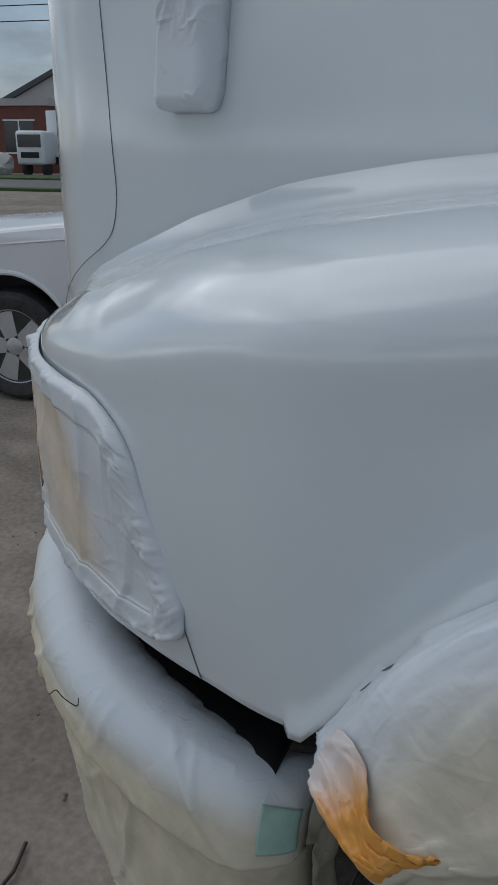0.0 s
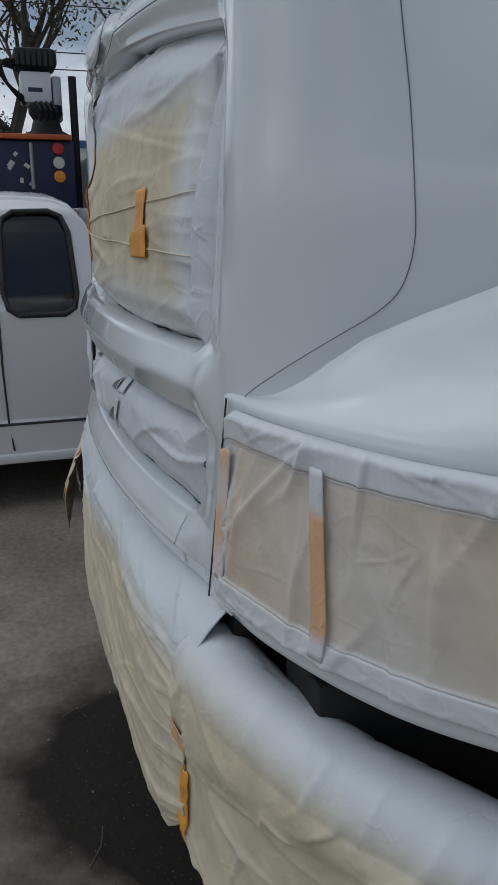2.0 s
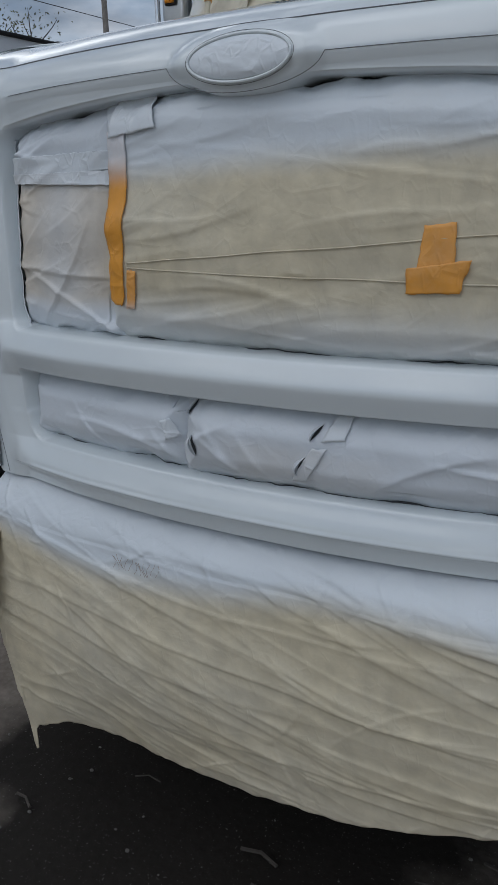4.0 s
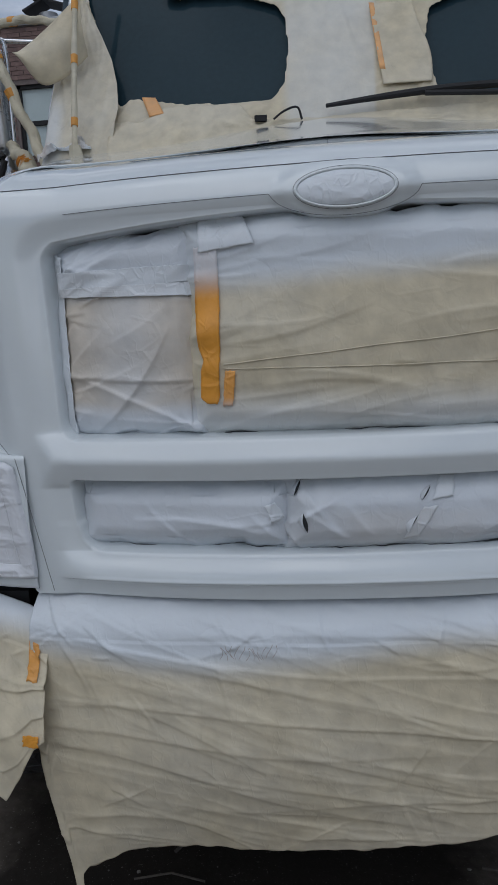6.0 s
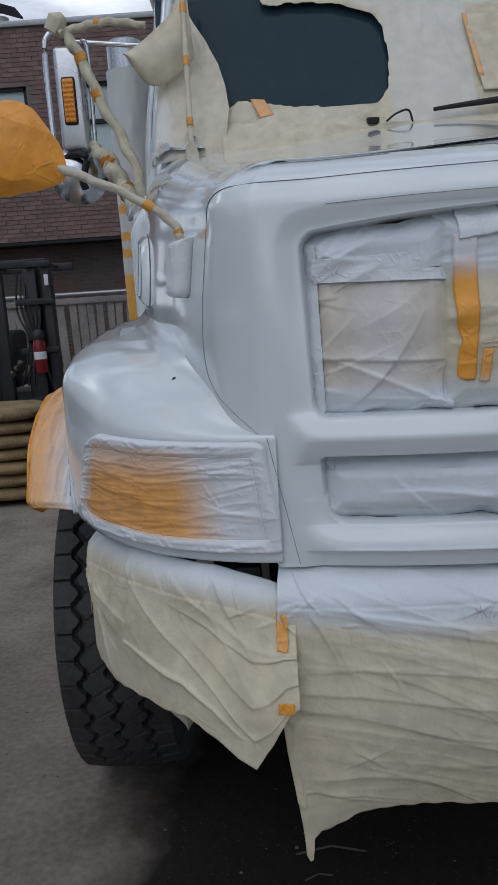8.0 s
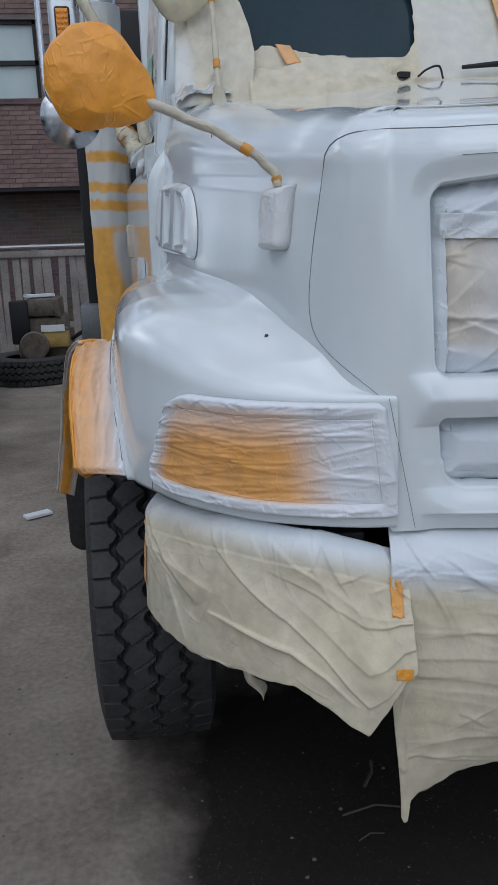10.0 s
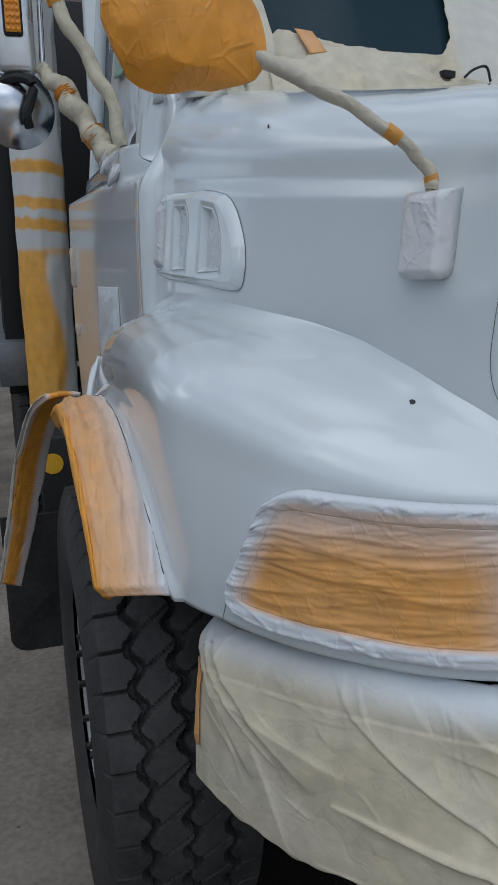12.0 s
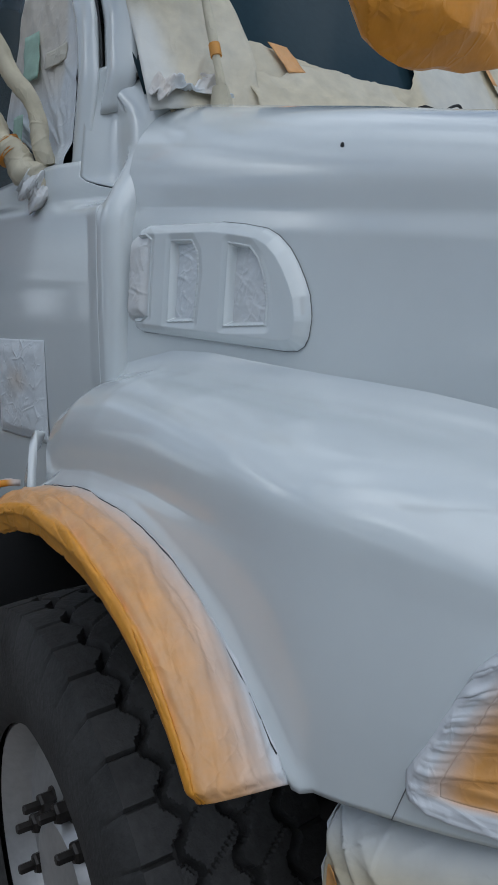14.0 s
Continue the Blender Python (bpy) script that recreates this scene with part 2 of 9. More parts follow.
def box_bm(x0, y0, z0, x1, y1, z1, bevel=0.0, segs=2, bm=None):
    own = bm is None
    bm = bm or bmesh.new()
    vs = [bm.verts.new((x, y, z)) for x in (x0, x1) for y in (y0, y1) for z in (z0, z1)]
    q = [(0, 1, 3, 2), (4, 6, 7, 5), (0, 4, 5, 1), (2, 3, 7, 6), (0, 2, 6, 4), (1, 5, 7, 3)]
    fs = [bm.faces.new([vs[i] for i in f]) for f in q]
    bmesh.ops.recalc_face_normals(bm, faces=fs)
    if bevel and own:
        bmesh.ops.bevel(bm, geom=list(bm.edges), offset=bevel, segments=segs, affect="EDGES", profile=0.5)
    return bm


def rot_box(bm, c, size, rz=0.0, rx=0.0, ry=0.0):
    m = Matrix.Translation(c) @ Euler((radians(rx), radians(ry), radians(rz))).to_matrix().to_4x4() @ Matrix.Diagonal((*size, 1))
    bmesh.ops.create_cube(bm, size=1.0, matrix=m)
    return bm


def tube_bm(pts, radius, segs=12, bm=None, cap=True, rough=0.0, seed=0):
    """A round bar along points; radius is a number or one for each point."""
    bm = bm or bmesh.new()
    pts = [Vector(p) for p in pts]
    rad = radius if hasattr(radius, "__len__") else [radius] * len(pts)
    rings = []
    ref = Vector((0, 0, 1))
    for i, p in enumerate(pts):
        d = (pts[min(i + 1, len(pts) - 1)] - pts[max(i - 1, 0)]).normalized()
        side = d.cross(ref)
        if side.length < 0.1:
            side = d.cross(Vector((1, 0, 0)))
        side.normalize()
        up = side.cross(d).normalized()
        ring = []
        for k in range(segs):
            a = 2 * math.pi * k / segs
            r = rad[i]
            if rough:
                r *= 1 + rough * noise.noise(Vector((p.x * 30 + seed, p.y * 30 + k * 1.7, p.z * 30)))
            ring.append(bm.verts.new(p + side * (math.cos(a) * r) + up * (math.sin(a) * r)))
        rings.append(ring)
    for a, b in zip(rings[:-1], rings[1:]):
        for k in range(segs):
            bm.faces.new((a[k], a[(k + 1) % segs], b[(k + 1) % segs], b[k]))
    if cap:
        bm.faces.new(rings[0][::-1])
        bm.faces.new(rings[-1])
    return bm


def lathe_bm(profile, segs, m=None, bm=None):
    """Turns (radius, height) pairs round z, then lays the result by m."""
    bm = bm or bmesh.new()
    m = m or Matrix()
    rings = [[bm.verts.new(m @ Vector((r * math.cos(2 * math.pi * k / segs), r * math.sin(2 * math.pi * k / segs), h))) for k in range(segs)] for r, h in profile]
    for a, b in zip(rings[:-1], rings[1:]):
        for k in range(segs):
            bm.faces.new((a[k], a[(k + 1) % segs], b[(k + 1) % segs], b[k]))
    bm.faces.new(rings[0][::-1])
    bm.faces.new(rings[-1])
    return bm


def catmull(pts, n):
    """n points along a smooth line through pts."""
    p = [Vector(q) for q in pts]
    p = [p[0] * 2 - p[1]] + p + [p[-1] * 2 - p[-2]]
    out = []
    m = len(p) - 3
    for i in range(n):
        t = i / (n - 1) * m
        k = min(int(t), m - 1)
        u = t - k
        a, b, c, d = p[k:k + 4]
        out.append(0.5 * ((2 * b) + (c - a) * u + (2 * a - 5 * b + 4 * c - d) * u * u + (3 * b - a - 3 * c + d) * u ** 3))
    return out


def fold_field(w, h, nu, nv, seed, n, length, width, amp, angle=None, spread=90.0, edge=0.0):
    """Relief of a crumpled sheet w x h metres: n sharp folds with a steep and a soft side. angle in degrees, or any."""
    rng = np.random.RandomState(seed)
    a, b = np.meshgrid(np.linspace(0, w, nu), np.linspace(0, h, nv), indexing="ij")
    out = np.zeros((nu, nv))
    for _ in range(n):
        cx, cy = rng.uniform(0, w), rng.uniform(0, h)
        if edge and rng.rand() < edge:
            side = rng.randint(4)
            cx, cy = ((rng.uniform(0, w), h * .97), (rng.uniform(0, w), h * .03), (w * .98, cy), (w * .02, cy))[side]
        t0 = math.radians((angle if angle is not None else 0) + rng.uniform(-spread, spread))
        d = (math.cos(t0), math.sin(t0))
        L, wd, am = rng.uniform(*length), rng.uniform(*width), rng.uniform(.3, 1.0) * amp
        t = (a - cx) * d[0] + (b - cy) * d[1]
        q = -(a - cx) * d[1] + (b - cy) * d[0] + rng.uniform(-.35, .35) * t * t / max(L, .02) * .5
        if rng.rand() < .5:
            q = -q
        m = np.clip(1 - np.abs(t) / L, 0, 1) ** .6
        out += am * m * np.where(q > 0, np.exp(-q / wd), np.exp(q / (wd * .22)))
    return out


def look_up(field):
    nu, nv = field.shape

    def at(u, v):
        a, b = min(max(u, 0), 1) * (nu - 1), min(max(v, 0), 1) * (nv - 1)
        i, j = min(int(a), nu - 2), min(int(b), nv - 2)
        a, b = a - i, b - j
        return float((field[i, j] * (1 - a) + field[i + 1, j] * a) * (1 - b) + (field[i, j + 1] * (1 - a) + field[i + 1, j + 1] * a) * b)
    return at


class Line:
    """A smooth plan line, met by its length from the start."""

    def __init__(self, pts, n=240):
        self.p = np.array([tuple(v) for v in catmull(pts, n)])
        d = np.linalg.norm(np.diff(self.p, axis=0), axis=1)
        self.s = np.concatenate([[0], np.cumsum(d)])
        self.length = self.s[-1]

    def at(self, s):
        return np.array([np.interp(s, self.s, self.p[:, k]) for k in range(self.p.shape[1])])

    def normal(self, s):
        a, b = self.at(max(s - 0.006, 0)), self.at(min(s + 0.006, self.length))
        d = (b - a)[:2]
        d /= max(np.linalg.norm(d), 1e-9)
        return np.array((d[1], -d[0]))

    def s_of(self, k, v):
        return float(np.interp(v, self.p[:, k], self.s))


def smooth01(x):
    x = min(1.0, max(0.0, x))
    return x * x * (3 - 2 * x)


def table(x, rows):
    """Value at x from (x, value) rows, eased."""
    return float(np.interp(x, [r[0] for r in rows], [r[1] for r in rows]))


def crease(x, y, seed, freq=9.0):
    """Crumpled paper: broad folds and faceted creases with sharp ridges, 0 to 1."""
    w = noise.noise(Vector((x * freq * .6, y * freq * .6, seed))) * .7
    w2 = noise.noise(Vector((x * freq * .6, y * freq * .6, seed + 50))) * .7
    a = noise.voronoi(Vector((x * freq * .8 + w, y * freq * 1.1 + w2, seed * 3.7)))[0]
    b = noise.voronoi(Vector((x * freq * 2.3 + w2, y * freq * 2.9 + w, seed * 1.9)))[0]
    broad = noise.noise(Vector((x * freq * .35, y * freq * .45, seed + 9))) * .5 + .5
    return min(1.0, .45 * broad + .38 * min(a[0], 1) + .17 * min(b[0], 1))


# ---------------------------------------------------------------- ground
def ground_material():
    m = bpy.data.materials.new("yard_ground")
    m.use_nodes = True
    n, l = m.node_tree.nodes, m.node_tree.links
    b = n["Principled BSDF"]
    tc = n.new("ShaderNodeTexCoord")

    def tex(scale, detail=8, dist=0.0):
        t = n.new("ShaderNodeTexNoise")
        t.inputs["Scale"].default_value = scale
        t.inputs["Detail"].default_value = detail
        t.inputs["Distortion"].default_value = dist
        l.new(tc.outputs["Object"], t.inputs["Vector"])
        return t

    big, mid, fine, speck, blot = tex(0.55, 6, 0.6), tex(3.0, 8), tex(45, 6), tex(160, 3), tex(1.7, 10, 0.8)
    dirt = n.new("ShaderNodeValToRGB")
    dirt.color_ramp.elements[0].position, dirt.color_ramp.elements[1].position = 0.30, 0.72
    dirt.color_ramp.elements[0].color = (0.180, 0.153, 0.126, 1)
    dirt.color_ramp.elements[1].color = (0.395, 0.345, 0.292, 1)
    mixf = n.new("ShaderNodeMath")
    mixf.operation = "MULTIPLY_ADD"
    mixf.inputs[1].default_value = 0.5
    half = n.new("ShaderNodeMath")
    half.operation = "MULTIPLY"
    half.inputs[1].default_value = 0.5
    l.new(fine.outputs["Fac"], half.inputs[0])
    l.new(mid.outputs["Fac"], mixf.inputs[0])
    l.new(half.outputs[0], mixf.inputs[2])
    l.new(mixf.outputs[0], dirt.inputs["Fac"])
    oil = n.new("ShaderNodeValToRGB")
    oil.color_ramp.elements[0].position, oil.color_ramp.elements[1].position = 0.42, 0.6
    oil.color_ramp.elements[0].color = (0, 0, 0, 1)
    oil.color_ramp.elements[1].color = (1, 1, 1, 1)
    l.new(big.outputs["Fac"], oil.inputs["Fac"])
    # old oil and the truck's shade, both put into the ground colour
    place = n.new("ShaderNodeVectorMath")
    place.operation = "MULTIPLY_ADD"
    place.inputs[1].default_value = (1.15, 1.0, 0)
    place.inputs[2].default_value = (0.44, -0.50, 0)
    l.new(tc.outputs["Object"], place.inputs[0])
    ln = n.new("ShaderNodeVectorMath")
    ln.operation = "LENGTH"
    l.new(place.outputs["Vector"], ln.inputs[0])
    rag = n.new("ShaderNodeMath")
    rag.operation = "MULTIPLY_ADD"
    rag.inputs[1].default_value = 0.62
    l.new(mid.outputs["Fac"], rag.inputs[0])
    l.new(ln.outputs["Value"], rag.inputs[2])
    oil_shade = n.new("ShaderNodeMapRange")
    oil_shade.inputs["From Min"].default_value, oil_shade.inputs["From Max"].default_value = 1.34, 1.00
    l.new(rag.outputs[0], oil_shade.inputs["Value"])
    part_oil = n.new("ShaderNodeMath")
    part_oil.operation = "MULTIPLY"
    part_oil.inputs[1].default_value = 0.26
    spot = n.new("ShaderNodeMapRange")
    spot.inputs["From Min"].default_value, spot.inputs["From Max"].default_value = 0.54, 0.66
    spot.inputs["To Max"].default_value = 1.1
    l.new(blot.outputs["Fac"], spot.inputs["Value"])
    both = n.new("ShaderNodeMath")
    both.operation = "MAXIMUM"
    l.new(oil.outputs["Color"], both.inputs[0])
    l.new(spot.outputs["Result"], both.inputs[1])
    l.new(both.outputs[0], part_oil.inputs[0])
    dark_mask = n.new("ShaderNodeMath")
    dark_mask.operation = "MAXIMUM"
    l.new(part_oil.outputs[0], dark_mask.inputs[0])
    oil_shade_gain = n.new("ShaderNodeMath")
    oil_shade_gain.operation = "MULTIPLY"
    oil_shade_gain.inputs[1].default_value = 0.96
    l.new(oil_shade.outputs["Result"], oil_shade_gain.inputs[0])
    l.new(oil_shade_gain.outputs[0], dark_mask.inputs[1])
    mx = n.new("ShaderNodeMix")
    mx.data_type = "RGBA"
    l.new(dark_mask.outputs[0], mx.inputs["Factor"])
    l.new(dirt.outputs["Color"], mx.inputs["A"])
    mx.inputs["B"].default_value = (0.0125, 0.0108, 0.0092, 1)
    peb = n.new("ShaderNodeValToRGB")
    peb.color_ramp.elements[0].position, peb.color_ramp.elements[1].position = 0.66, 0.74
    l.new(speck.outputs["Fac"], peb.inputs["Fac"])
    pm = n.new("ShaderNodeMath")
    pm.operation = "MULTIPLY"
    pm.inputs[1].default_value = 0.5
    l.new(peb.outputs["Color"], pm.inputs[0])
    mx2 = n.new("ShaderNodeMix")
    mx2.data_type = "RGBA"
    l.new(pm.outputs[0], mx2.inputs["Factor"])
    l.new(mx.outputs["Result"], mx2.inputs["A"])
    mx2.inputs["B"].default_value = (0.33, 0.31, 0.28, 1)
    l.new(mx2.outputs["Result"], b.inputs["Base Color"])
    rr = n.new("ShaderNodeMapRange")
    rr.inputs["To Min"].default_value, rr.inputs["To Max"].default_value = 0.92, 0.72
    l.new(dark_mask.outputs[0], rr.inputs["Value"])
    l.new(rr.outputs["Result"], b.inputs["Roughness"])
    b.inputs["Specular IOR Level"].default_value = 0.14
    bp = n.new("ShaderNodeBump")
    bp.inputs["Strength"].default_value, bp.inputs["Distance"].default_value = 0.45, 0.012
    l.new(mixf.outputs[0], bp.inputs["Height"])
    l.new(bp.outputs["Normal"], b.inputs["Normal"])
    return m


def make_ground():
    xs = np.concatenate([[-900, -300, -100, -40, -20, -12], np.linspace(-8, 8, 81), [14, 30, 100, 300, 900]])
    vs, fs = [], []
    for x in xs:
        for y in xs:
            near = max(0.0, 1 - max(abs(x), abs(y)) / 9)
            z = 0.018 * near * noise.noise(Vector((x * 0.9, y * 0.9, 3))) + 0.006 * near * noise.noise(Vector((x * 4, y * 4, 8))) - 0.006
            vs.append((x, y, z))
    n = len(xs)
    for i in range(n - 1):
        for j in range(n - 1):
            fs.append((i * n + j, (i + 1) * n + j, (i + 1) * n + j + 1, i * n + j + 1))
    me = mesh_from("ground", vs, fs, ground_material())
    tagged(new("ground", me), "oil-stained grey-brown yard of packed dirt and asphalt", "ground", kind="structure")


make_ground()

# ---------------------------------------------------------------- the truck
truck = empty("truck", "freshly painted white conventional heavy truck masked with paper and orange tape", "truck")

# plan line of the hood, from the middle of the grille round the corner to the cowl
HOOD = Line([(0, -.058), (.14, -.0545), (.25, -.0455), (.34, -.035), (.42, -.0205), (.52, .000), (.575, .008), (.612, .024), (.664, .068), (.70, .132), (.755, .26), (.82, .48), (.88, .70), (.935, 1.0), (.957, 1.17)])
# plan line of the fender, from the inner edge of the headlight to the cowl
FEND = Line([(.575, .002), (.64, .014), (.70, .034), (.78, .07), (.85, .117), (.94, .207), (.985, .27), (1.035, .355), (1.085, .46), (1.10, .60), (1.10, .85), (1.10, 1.22)])
S_REAR = HOOD.length
S_FREAR = FEND.length
HL = (0.592, 0.0, 1.235)


def open_top(x):
    """Upper edge of the grille opening: a low arch that dips under the emblem."""
    return 1.625 + 0.03 * (1 - (min(abs(x), .56) / 0.5) ** 2) - .020 * math.exp(-((x - .021) / .075) ** 4)


def opening(x, z):
    """How far a place of the grille lies inside an opening (negative: outside)."""
    top = open_top(x)
    x = abs(x)

    def rr(x1, z0, z1, r):
        cz, hz = (z0 + z1) / 2, (z1 - z0) / 2
        qx, qz = x - x1 + r, abs(z - cz) - hz + r
        return -(math.hypot(max(qx, 0), max(qz, 0)) + min(max(qx, qz), 0) - r)

    a = rr(0.505 + .035 * max(0, z - 1.30), 1.276, top, .035)
    b = rr(0.497 - .22 * max(0, 1.2 - z) * (.35 if z > 1.12 else .6), 1.068, 1.206, 0.018 + 0.02 * (z < 1.13))
    return max(a, b)


SHOULDER, LEAN_IN = 0.185, 0.022


def hood_z(y, v):
    """Heights of the wrap at plan depth y; v picks the line."""
    ridge = 1.66 + 0.11 * max(y, 0)
    crest = 1.772 + 0.150 * max(y - .05, 0) + .040 * max(y - .40, 0)
    return ridge, crest


def lean_back(y, z):
    """The grille surround leans back towards its top."""
    return .026 * min(1, max(0, (z - 1.27) / .36)) * smooth01((.016 - y) / .026)


def side_in(y, z, side):
    """How far the side of the hood leans in, with the shallow step that runs along it."""
    d = side * LEAN_IN * smooth01((z - 1.46) / max(hood_z(y, 0)[0] - 1.46, 1e-6)) if z > 1.46 else 0.0
    return d + .007 * side * smooth01((z - 1.598 - .105 * y) / .042)


def boss(x, y, z):
    """Shape of the front lip: set back from the grille bars, swelling round the emblem."""
    if y > .12:
        return 0.0
    e = math.hypot((x - .021) / .098, (z - 1.677) / .040)
    return .012 * smooth01((1.3 - e) / .35) - lean_back(y, z)


def make_hood():
    # rows of the wrap: (kind, amount)
    edge_rows = [e + d for e in (1.018, 1.07, 1.206, 1.274, 1.625) for d in np.linspace(-.018, .018, 13)] + list(np.linspace(1.010, 1.034, 19))
    low = sorted(z for z in set(round(float(v), 5) for v in list(np.linspace(0.985, 1.66, 122)) + edge_rows) if z <= 1.66)
    low = [z for k, z in enumerate(low) if k == 0 or z - low[k - 1] > .0012]
    low[-1] = 1.66
    ss = np.concatenate([np.linspace(0, 0.47, 90), np.linspace(.47, .53, 36)[1:], np.linspace(.53, .62, 16)[1:], np.linspace(0.62, S_REAR, 110)[1:]])
    prof = [(math.sin(a), SHOULDER * (1 - math.cos(a))) for a in np.linspace(0, math.pi / 2, 18)]
    caps = [0.06, 0.12, 0.2, 0.3, 0.42, 0.56, 0.7, 0.85, 1.0]
    verts, cols = [], []
    allv = []
    for sgn in (-1, 1):
        sl = ss if sgn > 0 else ss[::-1][:-1]
        for s in sl:
            x0, y0 = HOOD.at(s)
            nx, ny = HOOD.normal(s)
            ridge, crest = hood_z(y0, 0)
            side = smooth01((y0 - .02) / .2)
            col = []
            zb = .985 + .215 * smooth01((x0 - .58) / .05)
            for z in low:
                if x0 < .6:
                    top = open_top(sgn * x0)
                    zz = z if z < 1.3 else 1.3 + (z - 1.3) * (top - 1.3) / .325 if z <= 1.625 else top + (z - 1.625) / .035 * (ridge - top)
                    zz = max(zz, zb)
                else:
                    zz = zb + (ridge - zb) * (z - .985) / 0.675
                d = 0.0
                # slight lean of the sides
                d += side_in(y0, zz, side)
                if x0 < 0.6:
                    o = opening(sgn * x0, zz)
                    if o > -0.05:
                        d += 0.010 * smooth01((o + 0.05) / 0.05)
                    if o > 0:
                        d += 0.085 * smooth01(o / 0.014)
                    # cross bar and chin roll forward
                    if 1.19 < zz < 1.29:
                        d -= 0.014 * max(0, math.sin(math.pi * (zz - 1.19) / 0.10)) ** .6 * smooth01((0.56 - x0) / 0.05)
                    if zz < 1.02:
                        d += 0.010 * smooth01((1.020 - zz) / 0.005) * smooth01((0.535 - x0) / 0.04)
                    d -= .0022 * math.exp(-((zz - 1.0215) / .0026) ** 2) * smooth01((.50 - x0) / .05)
                    if zz < 1.07:
                        d -= 0.008 * math.sin(math.pi * max(0, zz - .985) / 0.085) * smooth01((0.55 - x0) / 0.05)
                col.append((sgn * (x0 - d * nx), y0 - d * ny - boss(sgn * x0, y0, zz), zz))
            d0 = side * (LEAN_IN + .007)
            for f, d in prof[1:]:
                zz = ridge + (crest - ridge) * f
                dd = d0 + d
                px, py = x0 - dd * nx, y0 - dd * ny
                col.append((sgn * px, py - boss(sgn * x0, y0, zz), zz))
            xe, ye, ze = x0 - (d0 + SHOULDER) * nx, y0 - (d0 + SHOULDER) * ny, crest
            for c in caps:
                q = 1 - c
                reach = xe * q
                # columns of the front fan out over the nose
                yy = ye + (.30 - ye) * c * smooth01((.2 - y0) / .2) * .9
                top = hood_z(yy, 0)[1] + .045 * smooth01((yy - .1) / 1.0) * (1 - q * q)
                zt = ze + (max(ze, top) - ze) * smooth01(c)
                col.append((sgn * reach, yy, zt))
            allv.append(col)
    nv = len(allv[0])
    verts = [p for col in allv for p in col]
    faces = []
    for i in range(len(allv) - 1):
        for j in range(nv - 1):
            q = (i * nv + j, i * nv + j + 1, (i + 1) * nv + j + 1, (i + 1) * nv + j)
            if all(abs(verts[k][0]) < .6 and verts[k][2] < 1.66 and opening(verts[k][0], verts[k][2]) > .0165 for k in q):
                continue
            faces.append(q)
    me = mesh_from("hood", verts, faces, M_PAINT)
    bm = bmesh.new()
    bm.from_mesh(me)
    bmesh.ops.remove_doubles(bm, verts=bm.verts, dist=0.0002)
    bmesh.ops.recalc_face_normals(bm, faces=bm.faces)
    bm.to_mesh(me)
    bm.free()
    me.polygons.foreach_set("use_smooth", [True] * len(me.polygons))
    return put("hood", me, truck, "smooth fresh white hood with moulded grille surround")


hood = make_hood()
HOOD_TREE = BVHTree.FromPolygons([v.co for v in hood.data.vertices], [tuple(p.vertices) for p in hood.data.polygons])


def hood_front(x, z):
    """The face of the nose at x, z."""
    hit = HOOD_TREE.ray_cast(Vector((x, -1, z)), Vector((0, 1, 0)))[0]
    return hit if hit else Vector((x, HOOD.at(HOOD.s_of(0, abs(x)))[1], z))


def arch_z(y):
    """Lower edge of the fender along its length."""
    return table(y, [(-1, .992), (.40, .998), (.463, 1.0), (.515, 1.075), (.58, 1.15), (.655, 1.198), (.74, 1.232), (.83, 1.25), (.98, 1.258), (1.1, 1.248), (1.3, 1.215)])


JUNC = [(0.0, 1.243), (.03, 1.262), (.07, 1.30), (.10, 1.322), (.15, 1.345), (.25, 1.383), (.36, 1.413), (.5, 1.436), (.64, 1.452), (.8, 1.470), (.9, 1.483), (1.0, 1.487), (1.17, 1.462)]
INNER = [(0.0, .590), (.07, .605), (.14, .622), (.30, .668), (.44, .702), (.52, .727), (.62, .760), (.74, .795), (.88, .842), (1.13, .905), (1.5, .957)]


